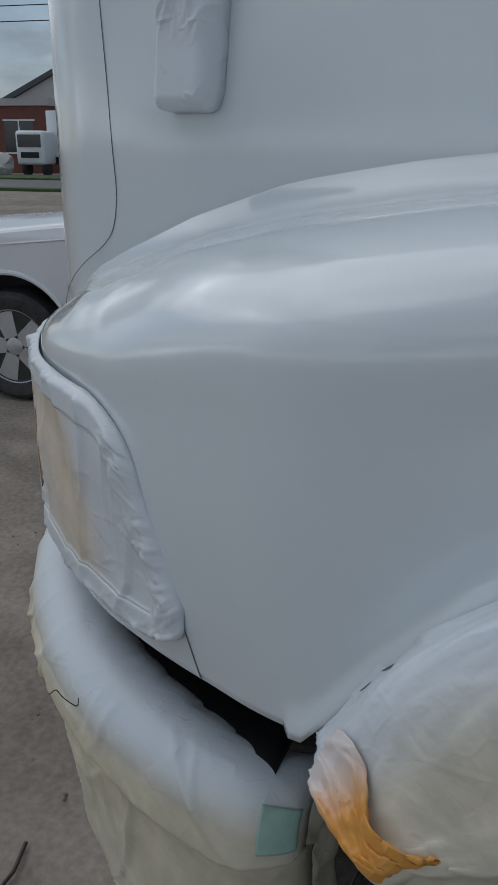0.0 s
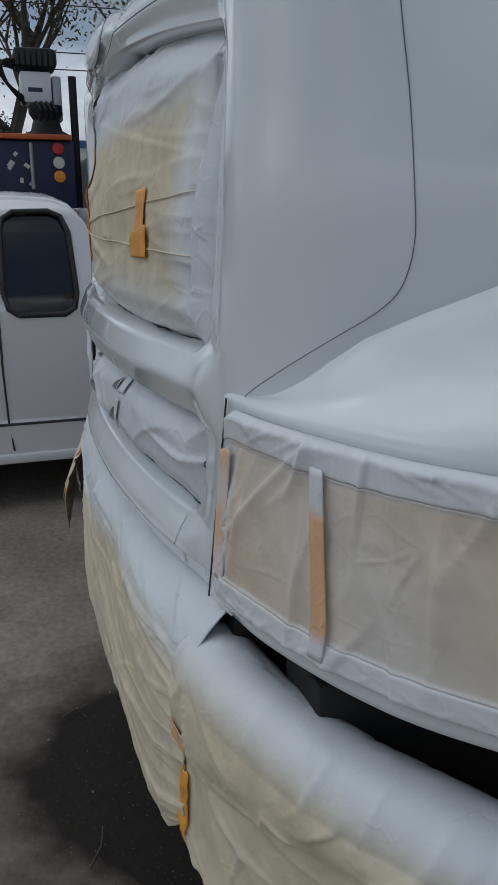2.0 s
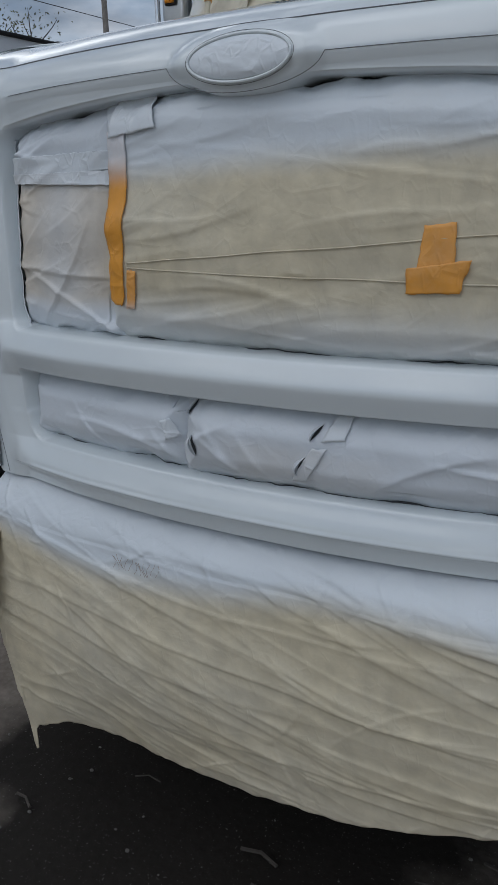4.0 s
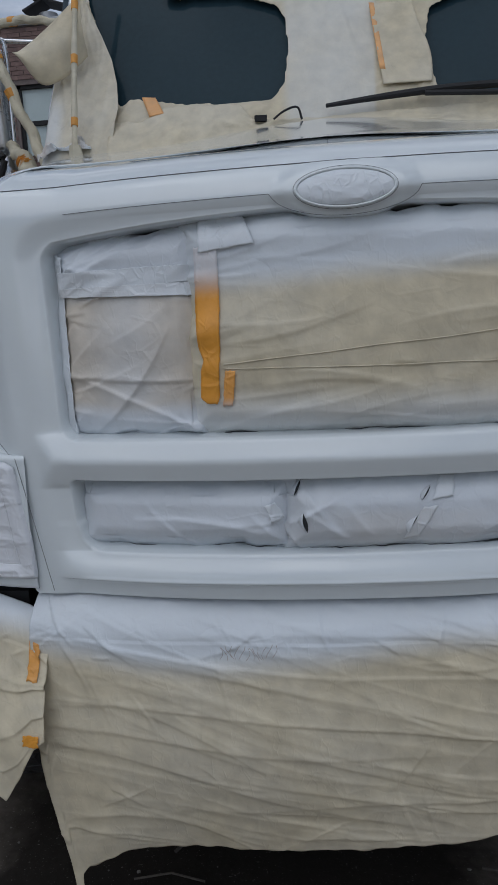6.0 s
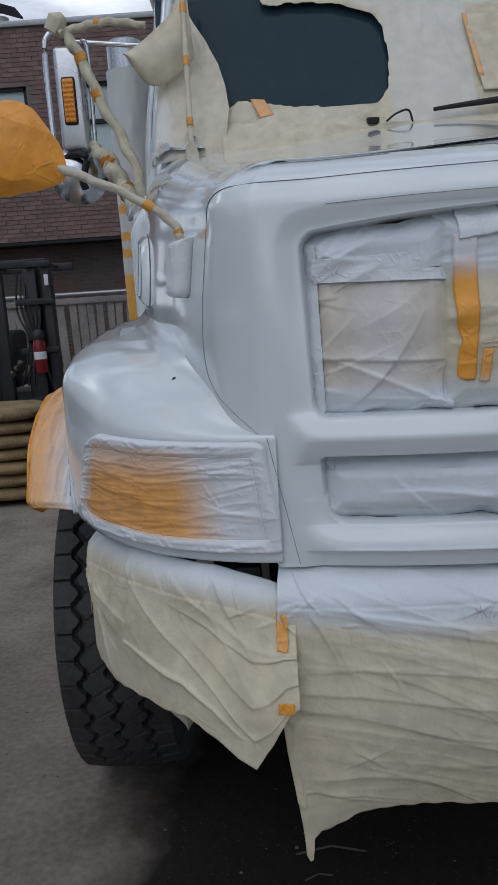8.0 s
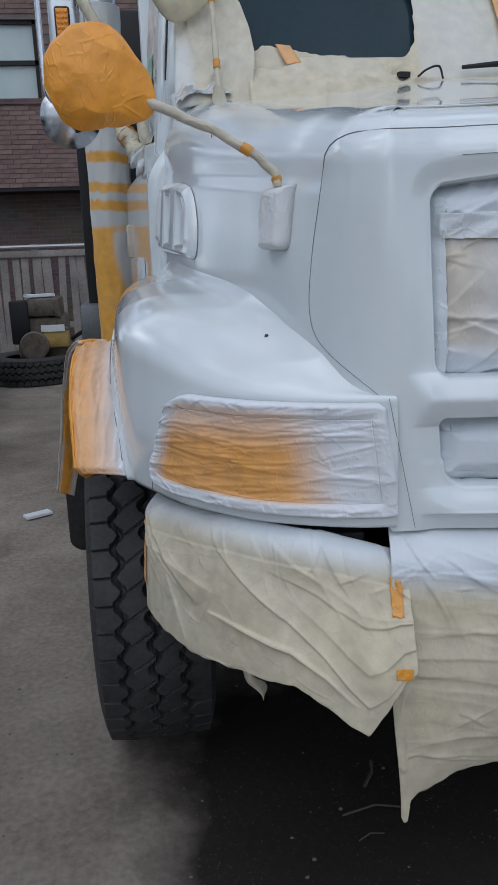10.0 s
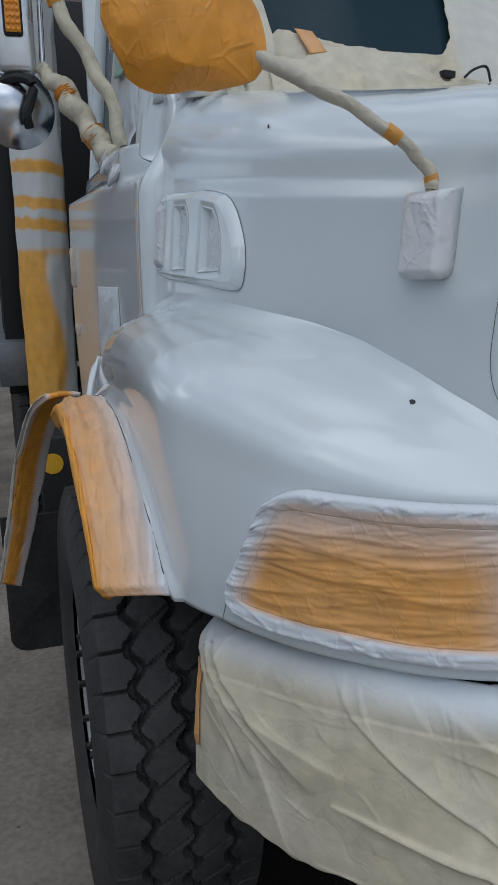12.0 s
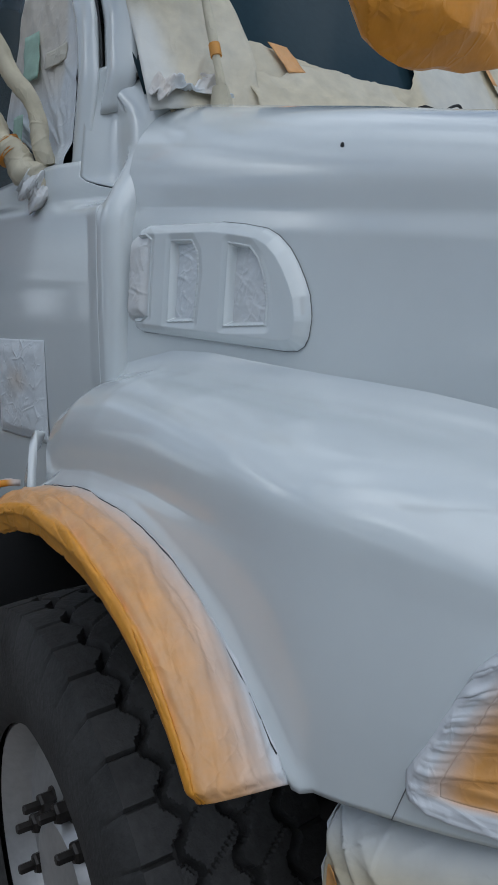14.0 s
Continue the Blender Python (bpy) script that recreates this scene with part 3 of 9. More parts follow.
def fender_point(s, w, off=0.0):
    """The outer skin of a fender: s metres along its plan line, w from the lower edge (0) over the shoulder (0.5) to the hood (1)."""
    px, py = FEND.at(s)
    nx, ny = FEND.normal(s)
    z0 = arch_z(py)
    a = s / S_FREAR
    # place on the hood that this line runs to
    s_in = table(s, [(0, HOOD.s_of(0, .588)), (.08, HOOD.s_of(0, .604)), (.17, HOOD.s_of(0, .628)), (.30, HOOD.s_of(0, .665)), (.43, HOOD.s_of(0, .70)), (.52, HOOD.s_of(1, .20)), (.62, HOOD.s_of(1, .29)), (.74, HOOD.s_of(1, .40)), (.88, HOOD.s_of(1, .55)), (1.13, HOOD.s_of(1, .83)), (S_FREAR, HOOD.s_of(1, 1.168))])
    bx, by = HOOD.at(s_in)
    hx, hy = HOOD.normal(s_in)
    zj = table(by, JUNC)
    zs = table(py, [(-.02, 1.244), (.05, 1.250), (.12, 1.258), (.20, 1.275), (.27, 1.298), (.36, 1.328), (.46, 1.352), (.6, 1.375), (.8, 1.388), (1.0, 1.384), (1.14, 1.365), (1.22, 1.325)])
    rise = table(py, [(-.02, .012), (.1, .03), (.3, .06), (.6, .085), (1.3, .085)])
    if w <= 0.5:
        f = w / 0.5
        z = z0 + (zs - rise - z0) * f
        bulge = 0.006 * math.sin(math.pi * f) + table(py, [(0, 0), (.3, 0), (.5, -.006), (.7, .004), (1.2, .008)]) * (1 - f)
        # rolled edge over the wheel
        if py > .45:
            bulge += 0.012 * smooth01((z0 + .035 - z) / .035)
        return Vector((px + nx * (bulge + off), py + ny * (bulge + off), z))
    f = (w - 0.5) / 0.5
    # over a rounded shoulder, along the top, then a hollow up to the hood
    h = zj - zs
    ft2 = table(py, [(-.02, .1), (.1, .5), (.3, 1.1), (1, 1.3)])
    ft = table(by, [(0, .04), (.10, .12), (.2, .35), (.4, .8), (.6, 1)])
    rows = [(0, -rise), (.004, -rise * .5), (.022, -rise * .16), (.065, .006 * ft2), (.15, .016 * ft2 + .10 * h), (.30, .020 * ft2 + .26 * h), (.48, .016 * ft2 + .46 * h), (.66, .006 * ft2 + .66 * h), (.82, .82 * h), (.92, .012 * ft + .92 * h), (.975, .034 * ft + h), (1.0, .085 * ft + h)]
    k = min(int(f * 11), 10)
    t = f * 11 - k
    pts = [rows[max(k - 1, 0)], rows[k], rows[k + 1], rows[min(k + 2, 11)]]
    c = [.5 * (2 * pts[1][q] + (pts[2][q] - pts[0][q]) * t + (2 * pts[0][q] - 5 * pts[1][q] + 4 * pts[2][q] - pts[3][q]) * t * t + (3 * pts[1][q] - pts[0][q] - 3 * pts[2][q] + pts[3][q]) * t ** 3) for q in (0, 1)]
    ex, ey = bx - hx * .012, by - hy * .012
    return Vector((px + (ex - px) * c[0] + nx * off * (1 - f), py + (ey - py) * c[0] + ny * off * (1 - f), zs + c[1] + off * f))


def make_fender(sgn, name, label):
    nu, nv = 130, 70

    def fn(u, v):
        p = fender_point(u * S_FREAR, v)
        return (sgn * p.x, p.y, p.z)

    vs, fs = grid(fn, nu, nv, flip=sgn < 0)
    # turned-in lower edge
    k = len(vs)
    for i in range(nu):
        x, y, z = vs[i * nv]
        s = i / (nu - 1) * S_FREAR
        nx, ny = FEND.normal(s)
        vs.append((x - sgn * nx * 0.03, y - ny * 0.03, z + 0.004))
    for i in range(nu - 1):
        f = (k + i, k + i + 1, (i + 1) * nv, i * nv)
        fs.append(f[::-1] if sgn < 0 else f)
    me = mesh_from("fender", vs, fs, M_PAINT)
    return put("fender", me, hood, label)


fender_r = make_fender(-1, "fender", "smooth white fender flowing into the hood")
fender_l = make_fender(1, "fender", "smooth white fender flowing into the hood")


def hood_side(y, z, off=0.0, sgn=1):
    """A place on the side of the hood."""
    s = HOOD.s_of(1, y)
    x0, y0 = HOOD.at(s)
    nx, ny = HOOD.normal(s)
    ridge, crest = hood_z(y0, 0)
    side = smooth01((y0 - .02) / .2)
    d = side_in(y0, z, side)
    if z > ridge:
        d = side * (LEAN_IN + .007) + SHOULDER * (1 - math.sqrt(max(0, 1 - min(1, (z - ridge) / (crest - ridge)) ** 2)))
    return Vector((sgn * (x0 - (d - off) * nx), y0 - (d - off) * ny, z))


def seam(pts, r, parent, name="panel_gap"):
    return part(name, tube_bm(pts, r, 6), M_SEAM if r < .001 else M_GAP, parent)


for sgn in (-1, 1):
    # gap between the grille surround and the rest of the hood
    line = []
    for y, z in ((.016, 1.243), (.022, 1.256), (.034, 1.272), (.06, 1.300), (.09, 1.325), (.120, 1.347), (.138, 1.370), (.146, 1.41), (.143, 1.46), (.136, 1.53), (.126, 1.60), (.118, 1.665)):
        line.append(hood_side(y, z, 0.0006 + .004 * smooth01((1.36 - z) / .03), sgn))
    seam(catmull(line, 80), .00055, hood)
    seam([Vector((sgn * (.589 - .2 * (1.235 - z)), -.0075 + (z - 1.0) * .035, z)) for z in np.linspace(.995, 1.248, 12)], .0012 if sgn > 0 else .0006, hood)
    # gap under the outer corner of the headlight
    sh = FEND.s_of(1, .338)
    seam([Vector((sgn * p.x, p.y, p.z)) for p in [fender_point(sh - .012 + .030 * (1 - k / 9), k / 9 * .16, .0006) for k in range(10)]], .0007, hood)


# joint of the chin moulding, with a raised bead
part("moulding_joint", tube_bm([hood_front(.439 + .004 * (z - 1.02) / .04, z) - Vector((0, .0004, 0)) for z in np.linspace(.990, 1.062, 26)], .0016, 8), M_PAINT, hood, "narrow raised joint of the chin moulding")


def lip_point(x, z):
    """A place on the front lip, above the grille."""
    sx = HOOD.s_of(0, abs(x))
    x0, y0 = HOOD.at(sx)
    nx, ny = HOOD.normal(sx)
    ridge, crest = hood_z(y0, 0)
    side = smooth01((y0 - .02) / .2)
    f = max(0, min(1, (z - ridge) / (crest - ridge)))
    d = side * (LEAN_IN + .007) + (SHOULDER * (1 - math.sqrt(1 - f * f)) if z > ridge else 0)
    return Vector((math.copysign(x0 - d * nx, x), y0 - d * ny - boss(math.copysign(x0, x), y0, z) - .0006, z))


corner = [(.118, 1.665), (.114, 1.686), (.105, 1.701), (.090, 1.710), (.072, 1.715), (.055, 1.718)]
top_line = [hood_side(y, z, .0010, -1) for y, z in corner] + [lip_point(x, 1.718 + .005 * (1 - (x / .6) ** 2)) for x in np.linspace(-.60, .60, 70)] + [hood_side(y, z, .0010, 1) for y, z in corner[::-1]]
seam(top_line, .0009, hood)


def low_z(x):
    """Groove along the lip, passing round under the emblem."""
    base = 1.668 + .008 * (1 - (x / .55) ** 2)
    q = 1 - ((x - .021) / .118) ** 2
    arc = 1.677 - .043 * math.sqrt(q) if q > 0 else 1.70
    k = .010
    return -k * math.log(math.exp(-base / k) + math.exp(-arc / k))


low_line = [lip_point(x, low_z(x)) for x in np.linspace(-.46, .46, 140)]
seam(low_line, .0005, hood)


def plate(fn, nu, nv, mat, name, parent, label="", flip=False, spray=None, t=0.0014, off=0.0):
    vs, fs = grid(fn, nu, nv, flip)
    me = mesh_from(name, vs, fs, mat)
    if spray:
        spray_attr(me, [spray(i / (nu - 1), j / (nv - 1)) for i in range(nu) for j in range(nv)])
    ob = put(name, me, parent, label)
    return thin(ob, t, off)


# emblem plate on the front lip
def make_emblem():
    def at(x, z, lift):
        p = lip_point(x, z)
        return (p.x, p.y - lift, p.z)

    vs, fs = [at(.021, 1.677, .003)], []
    n, rings = 72, 16
    for r in range(1, rings + 1):
        f = r / rings
        for k in range(n):
            a = 2 * math.pi * k / n
            x, z = math.cos(a) * .076 * f, math.sin(a) * .0275 * f
            vs.append(at(.021 + x, 1.677 + z, (.001 + .006 * crease(x, z * 1.6, 3, 20)) * (1 - f ** 6)))
    for k in range(n):
        fs.append((0, 1 + k, 1 + (k + 1) % n))
    for r in range(rings - 1):
        for k in range(n):
            a = 1 + r * n
            fs.append((a + k, a + n + k, a + n + (k + 1) % n, a + (k + 1) % n))
    me = mesh_from("emblem", vs, fs, M_TAPE_WHITE)
    spray_attr(me, [0.95] * len(vs))
    put("emblem", me, hood, "oval emblem masked over with painted tape")
    ring = [Vector(at(.021 + math.cos(a) * .079, 1.677 + math.sin(a) * .0305, .0005)) for a in np.linspace(0, 2 * math.pi, 72)]
    part("emblem_rim", tube_bm(ring, .0022, 8, cap=False), M_PAINT, hood)
    ring = [Vector(at(.021 + math.cos(a) * .083, 1.677 + math.sin(a) * .0345, -.0006)) for a in np.linspace(0, 2 * math.pi, 72)]
    part("emblem_gap", tube_bm(ring, .0003, 6, cap=False), M_GAP, hood)


make_emblem()


# ---------------------------------------------------------------- masking paper in the grille
def grille_paper(name, label, x0, x1, z0, z1, depth, seed, spray, mat, nu=150, nv=90, bulge=.02, freq=7, tuck=.012, amp=.010, folds=(60, .010), angle=5, spread=40):
    ob_parent = empty(name, label, "masking paper", "masking paper in the grille")
    hh = upper_top(0) - z0 if callable(z1) else z1 - z0
    fold = look_up(fold_field(x1 - x0, hh, nu, nv, seed, folds[0], (.03, .22), (.006, .03), folds[1], angle, spread, .55))
    ragged = look_up(fold_field(x1 - x0, hh, nu, nv, seed + 100, 40, (.01, .05), (.004, .012), .010, 0, 90, 1.0))

    def fn(u, v):
        x = x0 + (x1 - x0) * u
        zt = z1(x) if callable(z1) else z1
        zb = z0
        z = zb + (zt - zb) * v
        s = HOOD.s_of(0, abs(x))
        y = HOOD.at(s)[1]
        e = min(u, 1 - u) * (x1 - x0)
        ez = min(v, 1 - v) * (zt - zb)
        edge = min(1, min(e, ez) / .05)
        y += depth + .022 * smooth01((z - 1.42) / .16) + .012 * smooth01(-x / .3) - bulge * smooth01(edge) - amp * .3 * crease(x * .55, z, seed, freq) * (0.35 + .65 * smooth01(edge))
        y += .006 * noise.noise(Vector((x * 5, z * 9, seed)))
        y -= fold(u, v)
        jitter = .005 * noise.noise(Vector((x * 31, z * 31, seed + 3))) - .018 * max(0, noise.noise(Vector((x * 13, z * 13, seed + 5))) - .05) - .25 * ragged(u, v)
        if v < .5:
            jitter = abs(jitter)
        jz = jitter if min(v, 1 - v) * hh < .03 else 0
        jx = (abs(jitter) if u < .5 else -abs(jitter)) if min(u, 1 - u) * (x1 - x0) < .03 else 0
        return (x + jx * (1 - edge), y + tuck * (1 - smooth01(edge * 2.5)), z + (jz if v < .5 else -abs(jz)) * (1 - edge))

    vs, fs = grid(fn, nu, nv)
    me = mesh_from("sheet", vs, fs, mat)
    spray_attr(me, [spray(p[0], p[2]) for p in vs])
    thin(put("sheet", me, ob_parent))
    return ob_parent


def upper_top(x):
    return 1.622 + 0.03 * (1 - (x / 0.5) ** 2)


def spray_main(x, z):
    a = smooth01((z - 1.515 - .04 * x) / .06)
    b = smooth01((1.378 - .02 * x - z) / .08) * .75
    c = smooth01((x - .385) / .07) * .85
    return max(a, b, c) * .95


def spray_side(x, z):
    return max(.28 + .2 * math.sin(x * 30), smooth01((z - 1.5) / .06), smooth01((1.36 - z) / .05) * .9)


main_paper = grille_paper("masking_paper", "large cream masking paper in the grille with white overspray edges", -.265, .501, 1.277, upper_top, .036, 2, spray_main, M_PAPER, 250, 120, bulge=.024, folds=(90, .0044), angle=4, spread=14)
side_paper = grille_paper("masking_paper", "crumpled grey-beige masking paper beside the large grille sheet", -.507, -.225, 1.272, upper_top, .042, 9, spray_side, M_PAPER_GREY, 110, 130, bulge=.018, amp=.020, folds=(34, .009), angle=10, spread=40)
low_paper = grille_paper("masking_paper", "grey oversprayed paper filling the lower grille slot", -.11, .495, 1.066, 1.204, .030, 4, lambda x, z: .9 + .1 * math.sin(x * 9) - .25 * smooth01((x + .05) / .1) * smooth01((1.16 - z) / .03) * smooth01((.3 - x) / .1), M_PAPER_GREY, 200, 50, bulge=.022, amp=.016, folds=(13, .010), angle=-18, spread=60)
low_paper2 = grille_paper("masking_paper", "smooth grey oversprayed paper in the lower grille slot", -.495, -.085, 1.066, 1.204, .033, 6, lambda x, z: .97, M_PAPER_GREY, 140, 50, bulge=.024, amp=.014, folds=(9, .008), angle=-8, spread=35)


PAPER_POINTS = {}


def paper_y(x, z, paper):
    """Front of a grille sheet at x, z."""
    if paper.name not in PAPER_POINTS:
        me = paper.children[0].data
        co = np.empty(len(me.vertices) * 3)
        me.vertices.foreach_get("co", co)
        PAPER_POINTS[paper.name] = co.reshape(-1, 3)
    co = PAPER_POINTS[paper.name]
    near = np.argpartition((co[:, 0] - x) ** 2 + (co[:, 2] - z) ** 2, 6)[:6]
    return float(co[near, 1].min())


def pressed(vs, nu, nv, passes=5):
    """Tape bridges the small folds of the paper under it."""
    y = np.array([p[1] for p in vs]).reshape(nu, nv)
    for _ in range(passes):
        q = np.pad(y, 1, mode="edge")
        y = np.minimum(y + .0006, (q[:-2, 1:-1] + q[2:, 1:-1] + q[1:-1, :-2] + q[1:-1, 2:] + 2 * y) / 6)
    return [(p[0], float(v) - .0008, p[2]) for p, v in zip(vs, y.ravel())]


def tape_rows(paper, rows, mat, label, seed=0, lift=.0026, spray=-.12):
    """A long strip of tape down a sheet; rows give its height and its two edges."""
    rows = sorted(rows)
    z0, z1 = rows[0][0], rows[-1][0]

    def fn(u, v):
        z = z0 + (z1 - z0) * v
        a, b = table(z, [(r[0], r[1]) for r in rows]), table(z, [(r[0], r[2]) for r in rows])
        x = a + (b - a) * u + .0012 * noise.noise(Vector((u * 2, z * 120, seed)))
        zz = z + (.003 * noise.noise(Vector((u * 5, v * 3, seed))) if v in (0, 1) else 0)
        return (x, paper_y(x, z, paper) - lift - .0014 * abs(noise.noise(Vector((x * 70, z * 45, seed)))), zz)
    nv = max(10, int((z1 - z0) / .004))
    vs, fs = grid(fn, 9, nv, flip=True)
    vs = pressed(vs, 9, nv)
    me = mesh_from("tape", vs, fs, mat)
    spray_attr(me, [spray(p[0], p[2]) if callable(spray) else spray for p in vs])
    return thin(put("tape", me, paper, label), .0008)


def tape_on(paper, corners, mat, label, seed=0, lift=.0022, name="tape", spray=-.12, n=9):
    """A strip of tape pressed on a grille sheet; corners go round in x, z."""
    (ax, az), (bx, bz), (cx, cz), (dx, dz) = corners
    n = max(n, int(max(math.hypot(bx - ax, bz - az), math.hypot(dx - ax, dz - az)) / .005))

    def fn(u, v):
        x = (ax * (1 - u) + bx * u) * (1 - v) + (dx * (1 - u) + cx * u) * v
        z = (az * (1 - u) + bz * u) * (1 - v) + (dz * (1 - u) + cz * u) * v
        if u in (0, 1) or v in (0, 1):
            x += .0022 * noise.noise(Vector((x * 90, z * 90, seed)))
            z += .0022 * noise.noise(Vector((x * 90, z * 90, seed + 9)))
        return (x, paper_y(x, z, paper) - lift - .001 * noise.noise(Vector((x * 60, z * 60, seed))), z)

    vs, fs = grid(fn, n, n)
    vs = pressed(vs, n, n, 5 if n < 24 else 18)
    me = mesh_from(name, vs, fs, mat)
    spray_attr(me, [spray(p[0], p[2]) if callable(spray) else spray for p in vs])
    return thin(put(name, me, paper, label), .0008)


tape_on(main_paper, [(.324, 1.388), (.273, 1.388), (.282, 1.460), (.322, 1.464)], M_TAPE, "bare orange tape strip", 1, spray=-.02, n=14)
tape_on(main_paper, [(.331, 1.377), (.262, 1.375), (.263, 1.407), (.344, 1.419)], M_TAPE, "short bare orange tape across the strip", 2, .0035, spray=-.02, n=16)
tape_rows(main_paper, [(1.338, -.224, -.206), (1.348, -.236, -.202), (1.395, -.232, -.200), (1.412, -.226, -.198), (1.435, -.234, -.196), (1.50, -.237, -.194), (1.60, -.234, -.194)], M_TAPE, "long vertical orange tape, paint-dusted at its top", 3, spray=lambda x, z: -.05 + .95 * smooth01((z - 1.51) / .06))
tape_rows(main_paper, [(1.334, -.197, -.180), (1.36, -.194, -.176), (1.394, -.190, -.172)], M_TAPE, "narrow orange tape", 4, .003, spray=lambda x, z: .02 + .5 * smooth01((1.35 - z) / .02))
tape_on(main_paper, [(.502, 1.276), (.462, 1.276), (.478, 1.60), (.505, 1.615)], M_TAPE_WHITE, "wide tape painted grey-white along the grille edge", 5, .003, spray=.95, n=22)
tape_on(side_paper, [(-.475, 1.285), (-.508, 1.285), (-.508, 1.61), (-.480, 1.60)], M_TAPE_WHITE, "crumpled grey-painted tape down the grille edge", 6, .004, spray=.95, n=26)
tape_on(side_paper, [(-.23, 1.548), (-.49, 1.535), (-.49, 1.572), (-.23, 1.575)], M_TAPE_WHITE, "grey-painted tape across the sheet", 7, .004, spray=.97, n=18)
tape_on(side_paper, [(-.23, 1.522), (-.485, 1.530), (-.485, 1.545), (-.23, 1.545)], M_TAPE_WHITE, "pale folded edge of the sheet", 8, .006, spray=.9, n=18)
tape_on(low_paper, [(.125, 1.096), (.100, 1.092), (.135, 1.15), (.158, 1.15)], M_TAPE_WHITE, "short tape across the slot paper", 9, .003, spray=.8)
tape_on(low_paper, [(.185, 1.165), (.150, 1.160), (.165, 1.198), (.190, 1.198)], M_TAPE_WHITE, "short tape at the top of the slot", 10, .003, spray=.9)
tape_on(low_paper2, [(-.100, 1.135), (-.125, 1.128), (-.135, 1.158), (-.118, 1.165)], M_TAPE_WHITE, "torn painted tape end", 11, .004, spray=.95)
tape_on(main_paper, [(-.130, 1.600), (-.225, 1.590), (-.228, 1.645), (-.150, 1.648)], M_TAPE_WHITE, "turned-over painted paper corner", 12, .006, spray=.97, n=12)
# folded paper seams: thin raised lips
for z0, z1, sd in ((1.406, 1.458, 1), (1.398, 1.387, 2)):
    def lip(u, v, z0=z0, z1=z1, sd=sd):
        x = -.192 + .672 * u
        z = z0 + (z1 - z0) * u + .002 * noise.noise(Vector((x * 8, sd, 0)))
        return (x, paper_y(x, z, main_paper) - .0012 - .0016 * v, z - .0012 * v)
    vs, fs = grid(lip, 120, 3)
    me = mesh_from("fold", vs, fs, M_PAPER)
    spray_attr(me, [.05] * len(vs))
    thin(put("fold", me, main_paper, "folded paper seam"), .0008)


def tear(paper, x, z, w, h, slant=0.0):
    """A dark leaf laid as a slit's shade, with a curled flap beside it."""
    pts = [(x + slant * k + w * s * (1 - k * k), z + h * k) for s in (-1, 1) for k in ((-1, -.5, 0, .5, 1) if s < 0 else (.5, 0, -.5))]
    vs = [(a, paper_y(a, b, paper) - .0016, b) for a, b in pts]
    put("tear", mesh_from("tear", vs, [tuple(range(len(vs)))], M_GAP, False), paper, "dark leaf on the paper as the shade in a torn slit")

    def curl(u, v):
        k = v * 2 - 1
        a = x + slant * k - w * (1 - k * k) * (1 + 1.6 * u)
        b = z + h * k
        return (a, paper_y(a, b, paper) - .002 - .010 * (1 - u) * (1 - k * k), b)
    vs, fs = grid(curl, 5, 9)
    me = mesh_from("flap", vs, fs, M_PAPER_GREY)
    spray_attr(me, [.85] * len(vs))
    thin(put("flap", me, paper, "curled torn flap"), .0008)


tear(low_paper, -.066, 1.128, .004, .018, -.003)
tear(low_paper, -.078, 1.186, .003, .013, .006)
tear(low_paper, .118, 1.118, .005, .016, .006)
tear(low_paper, .140, 1.172, .003, .012, .008)
tear(side_paper, -.499, 1.40, .003, .030, .002)
tear(side_paper, -.497, 1.32, .004, .020, .003)
tear(side_paper, -.500, 1.50, .004, .024, -.002)


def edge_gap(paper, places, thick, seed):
    """Dark tube on a sheet's edge for the gap's shade; it comes and goes."""
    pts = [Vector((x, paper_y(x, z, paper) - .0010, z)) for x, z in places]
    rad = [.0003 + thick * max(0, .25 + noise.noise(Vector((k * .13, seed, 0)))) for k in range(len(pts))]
    part("edge_gap", tube_bm(pts, rad, 6), M_GAP, paper, "dark tube along the edge of the sheet as gap shade")


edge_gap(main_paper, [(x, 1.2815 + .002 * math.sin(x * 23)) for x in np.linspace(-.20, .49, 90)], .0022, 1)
edge_gap(main_paper, [(.4985 + .03 * max(0, z - 1.3), z) for z in np.linspace(1.31, 1.60, 60)], .0040, 2)
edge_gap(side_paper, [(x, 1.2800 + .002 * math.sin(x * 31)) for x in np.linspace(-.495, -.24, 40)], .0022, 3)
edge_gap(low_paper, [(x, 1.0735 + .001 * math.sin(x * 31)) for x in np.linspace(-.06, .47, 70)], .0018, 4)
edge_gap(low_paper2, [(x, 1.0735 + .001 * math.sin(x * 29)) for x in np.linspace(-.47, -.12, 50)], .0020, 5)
edge_gap(low_paper, [(.487 - .10 * (1.2 - z), z) for z in np.linspace(1.085, 1.195, 30)], .0024, 6)


# ---------------------------------------------------------------- masked headlights
S_IN = FEND.s_of(0, .598)


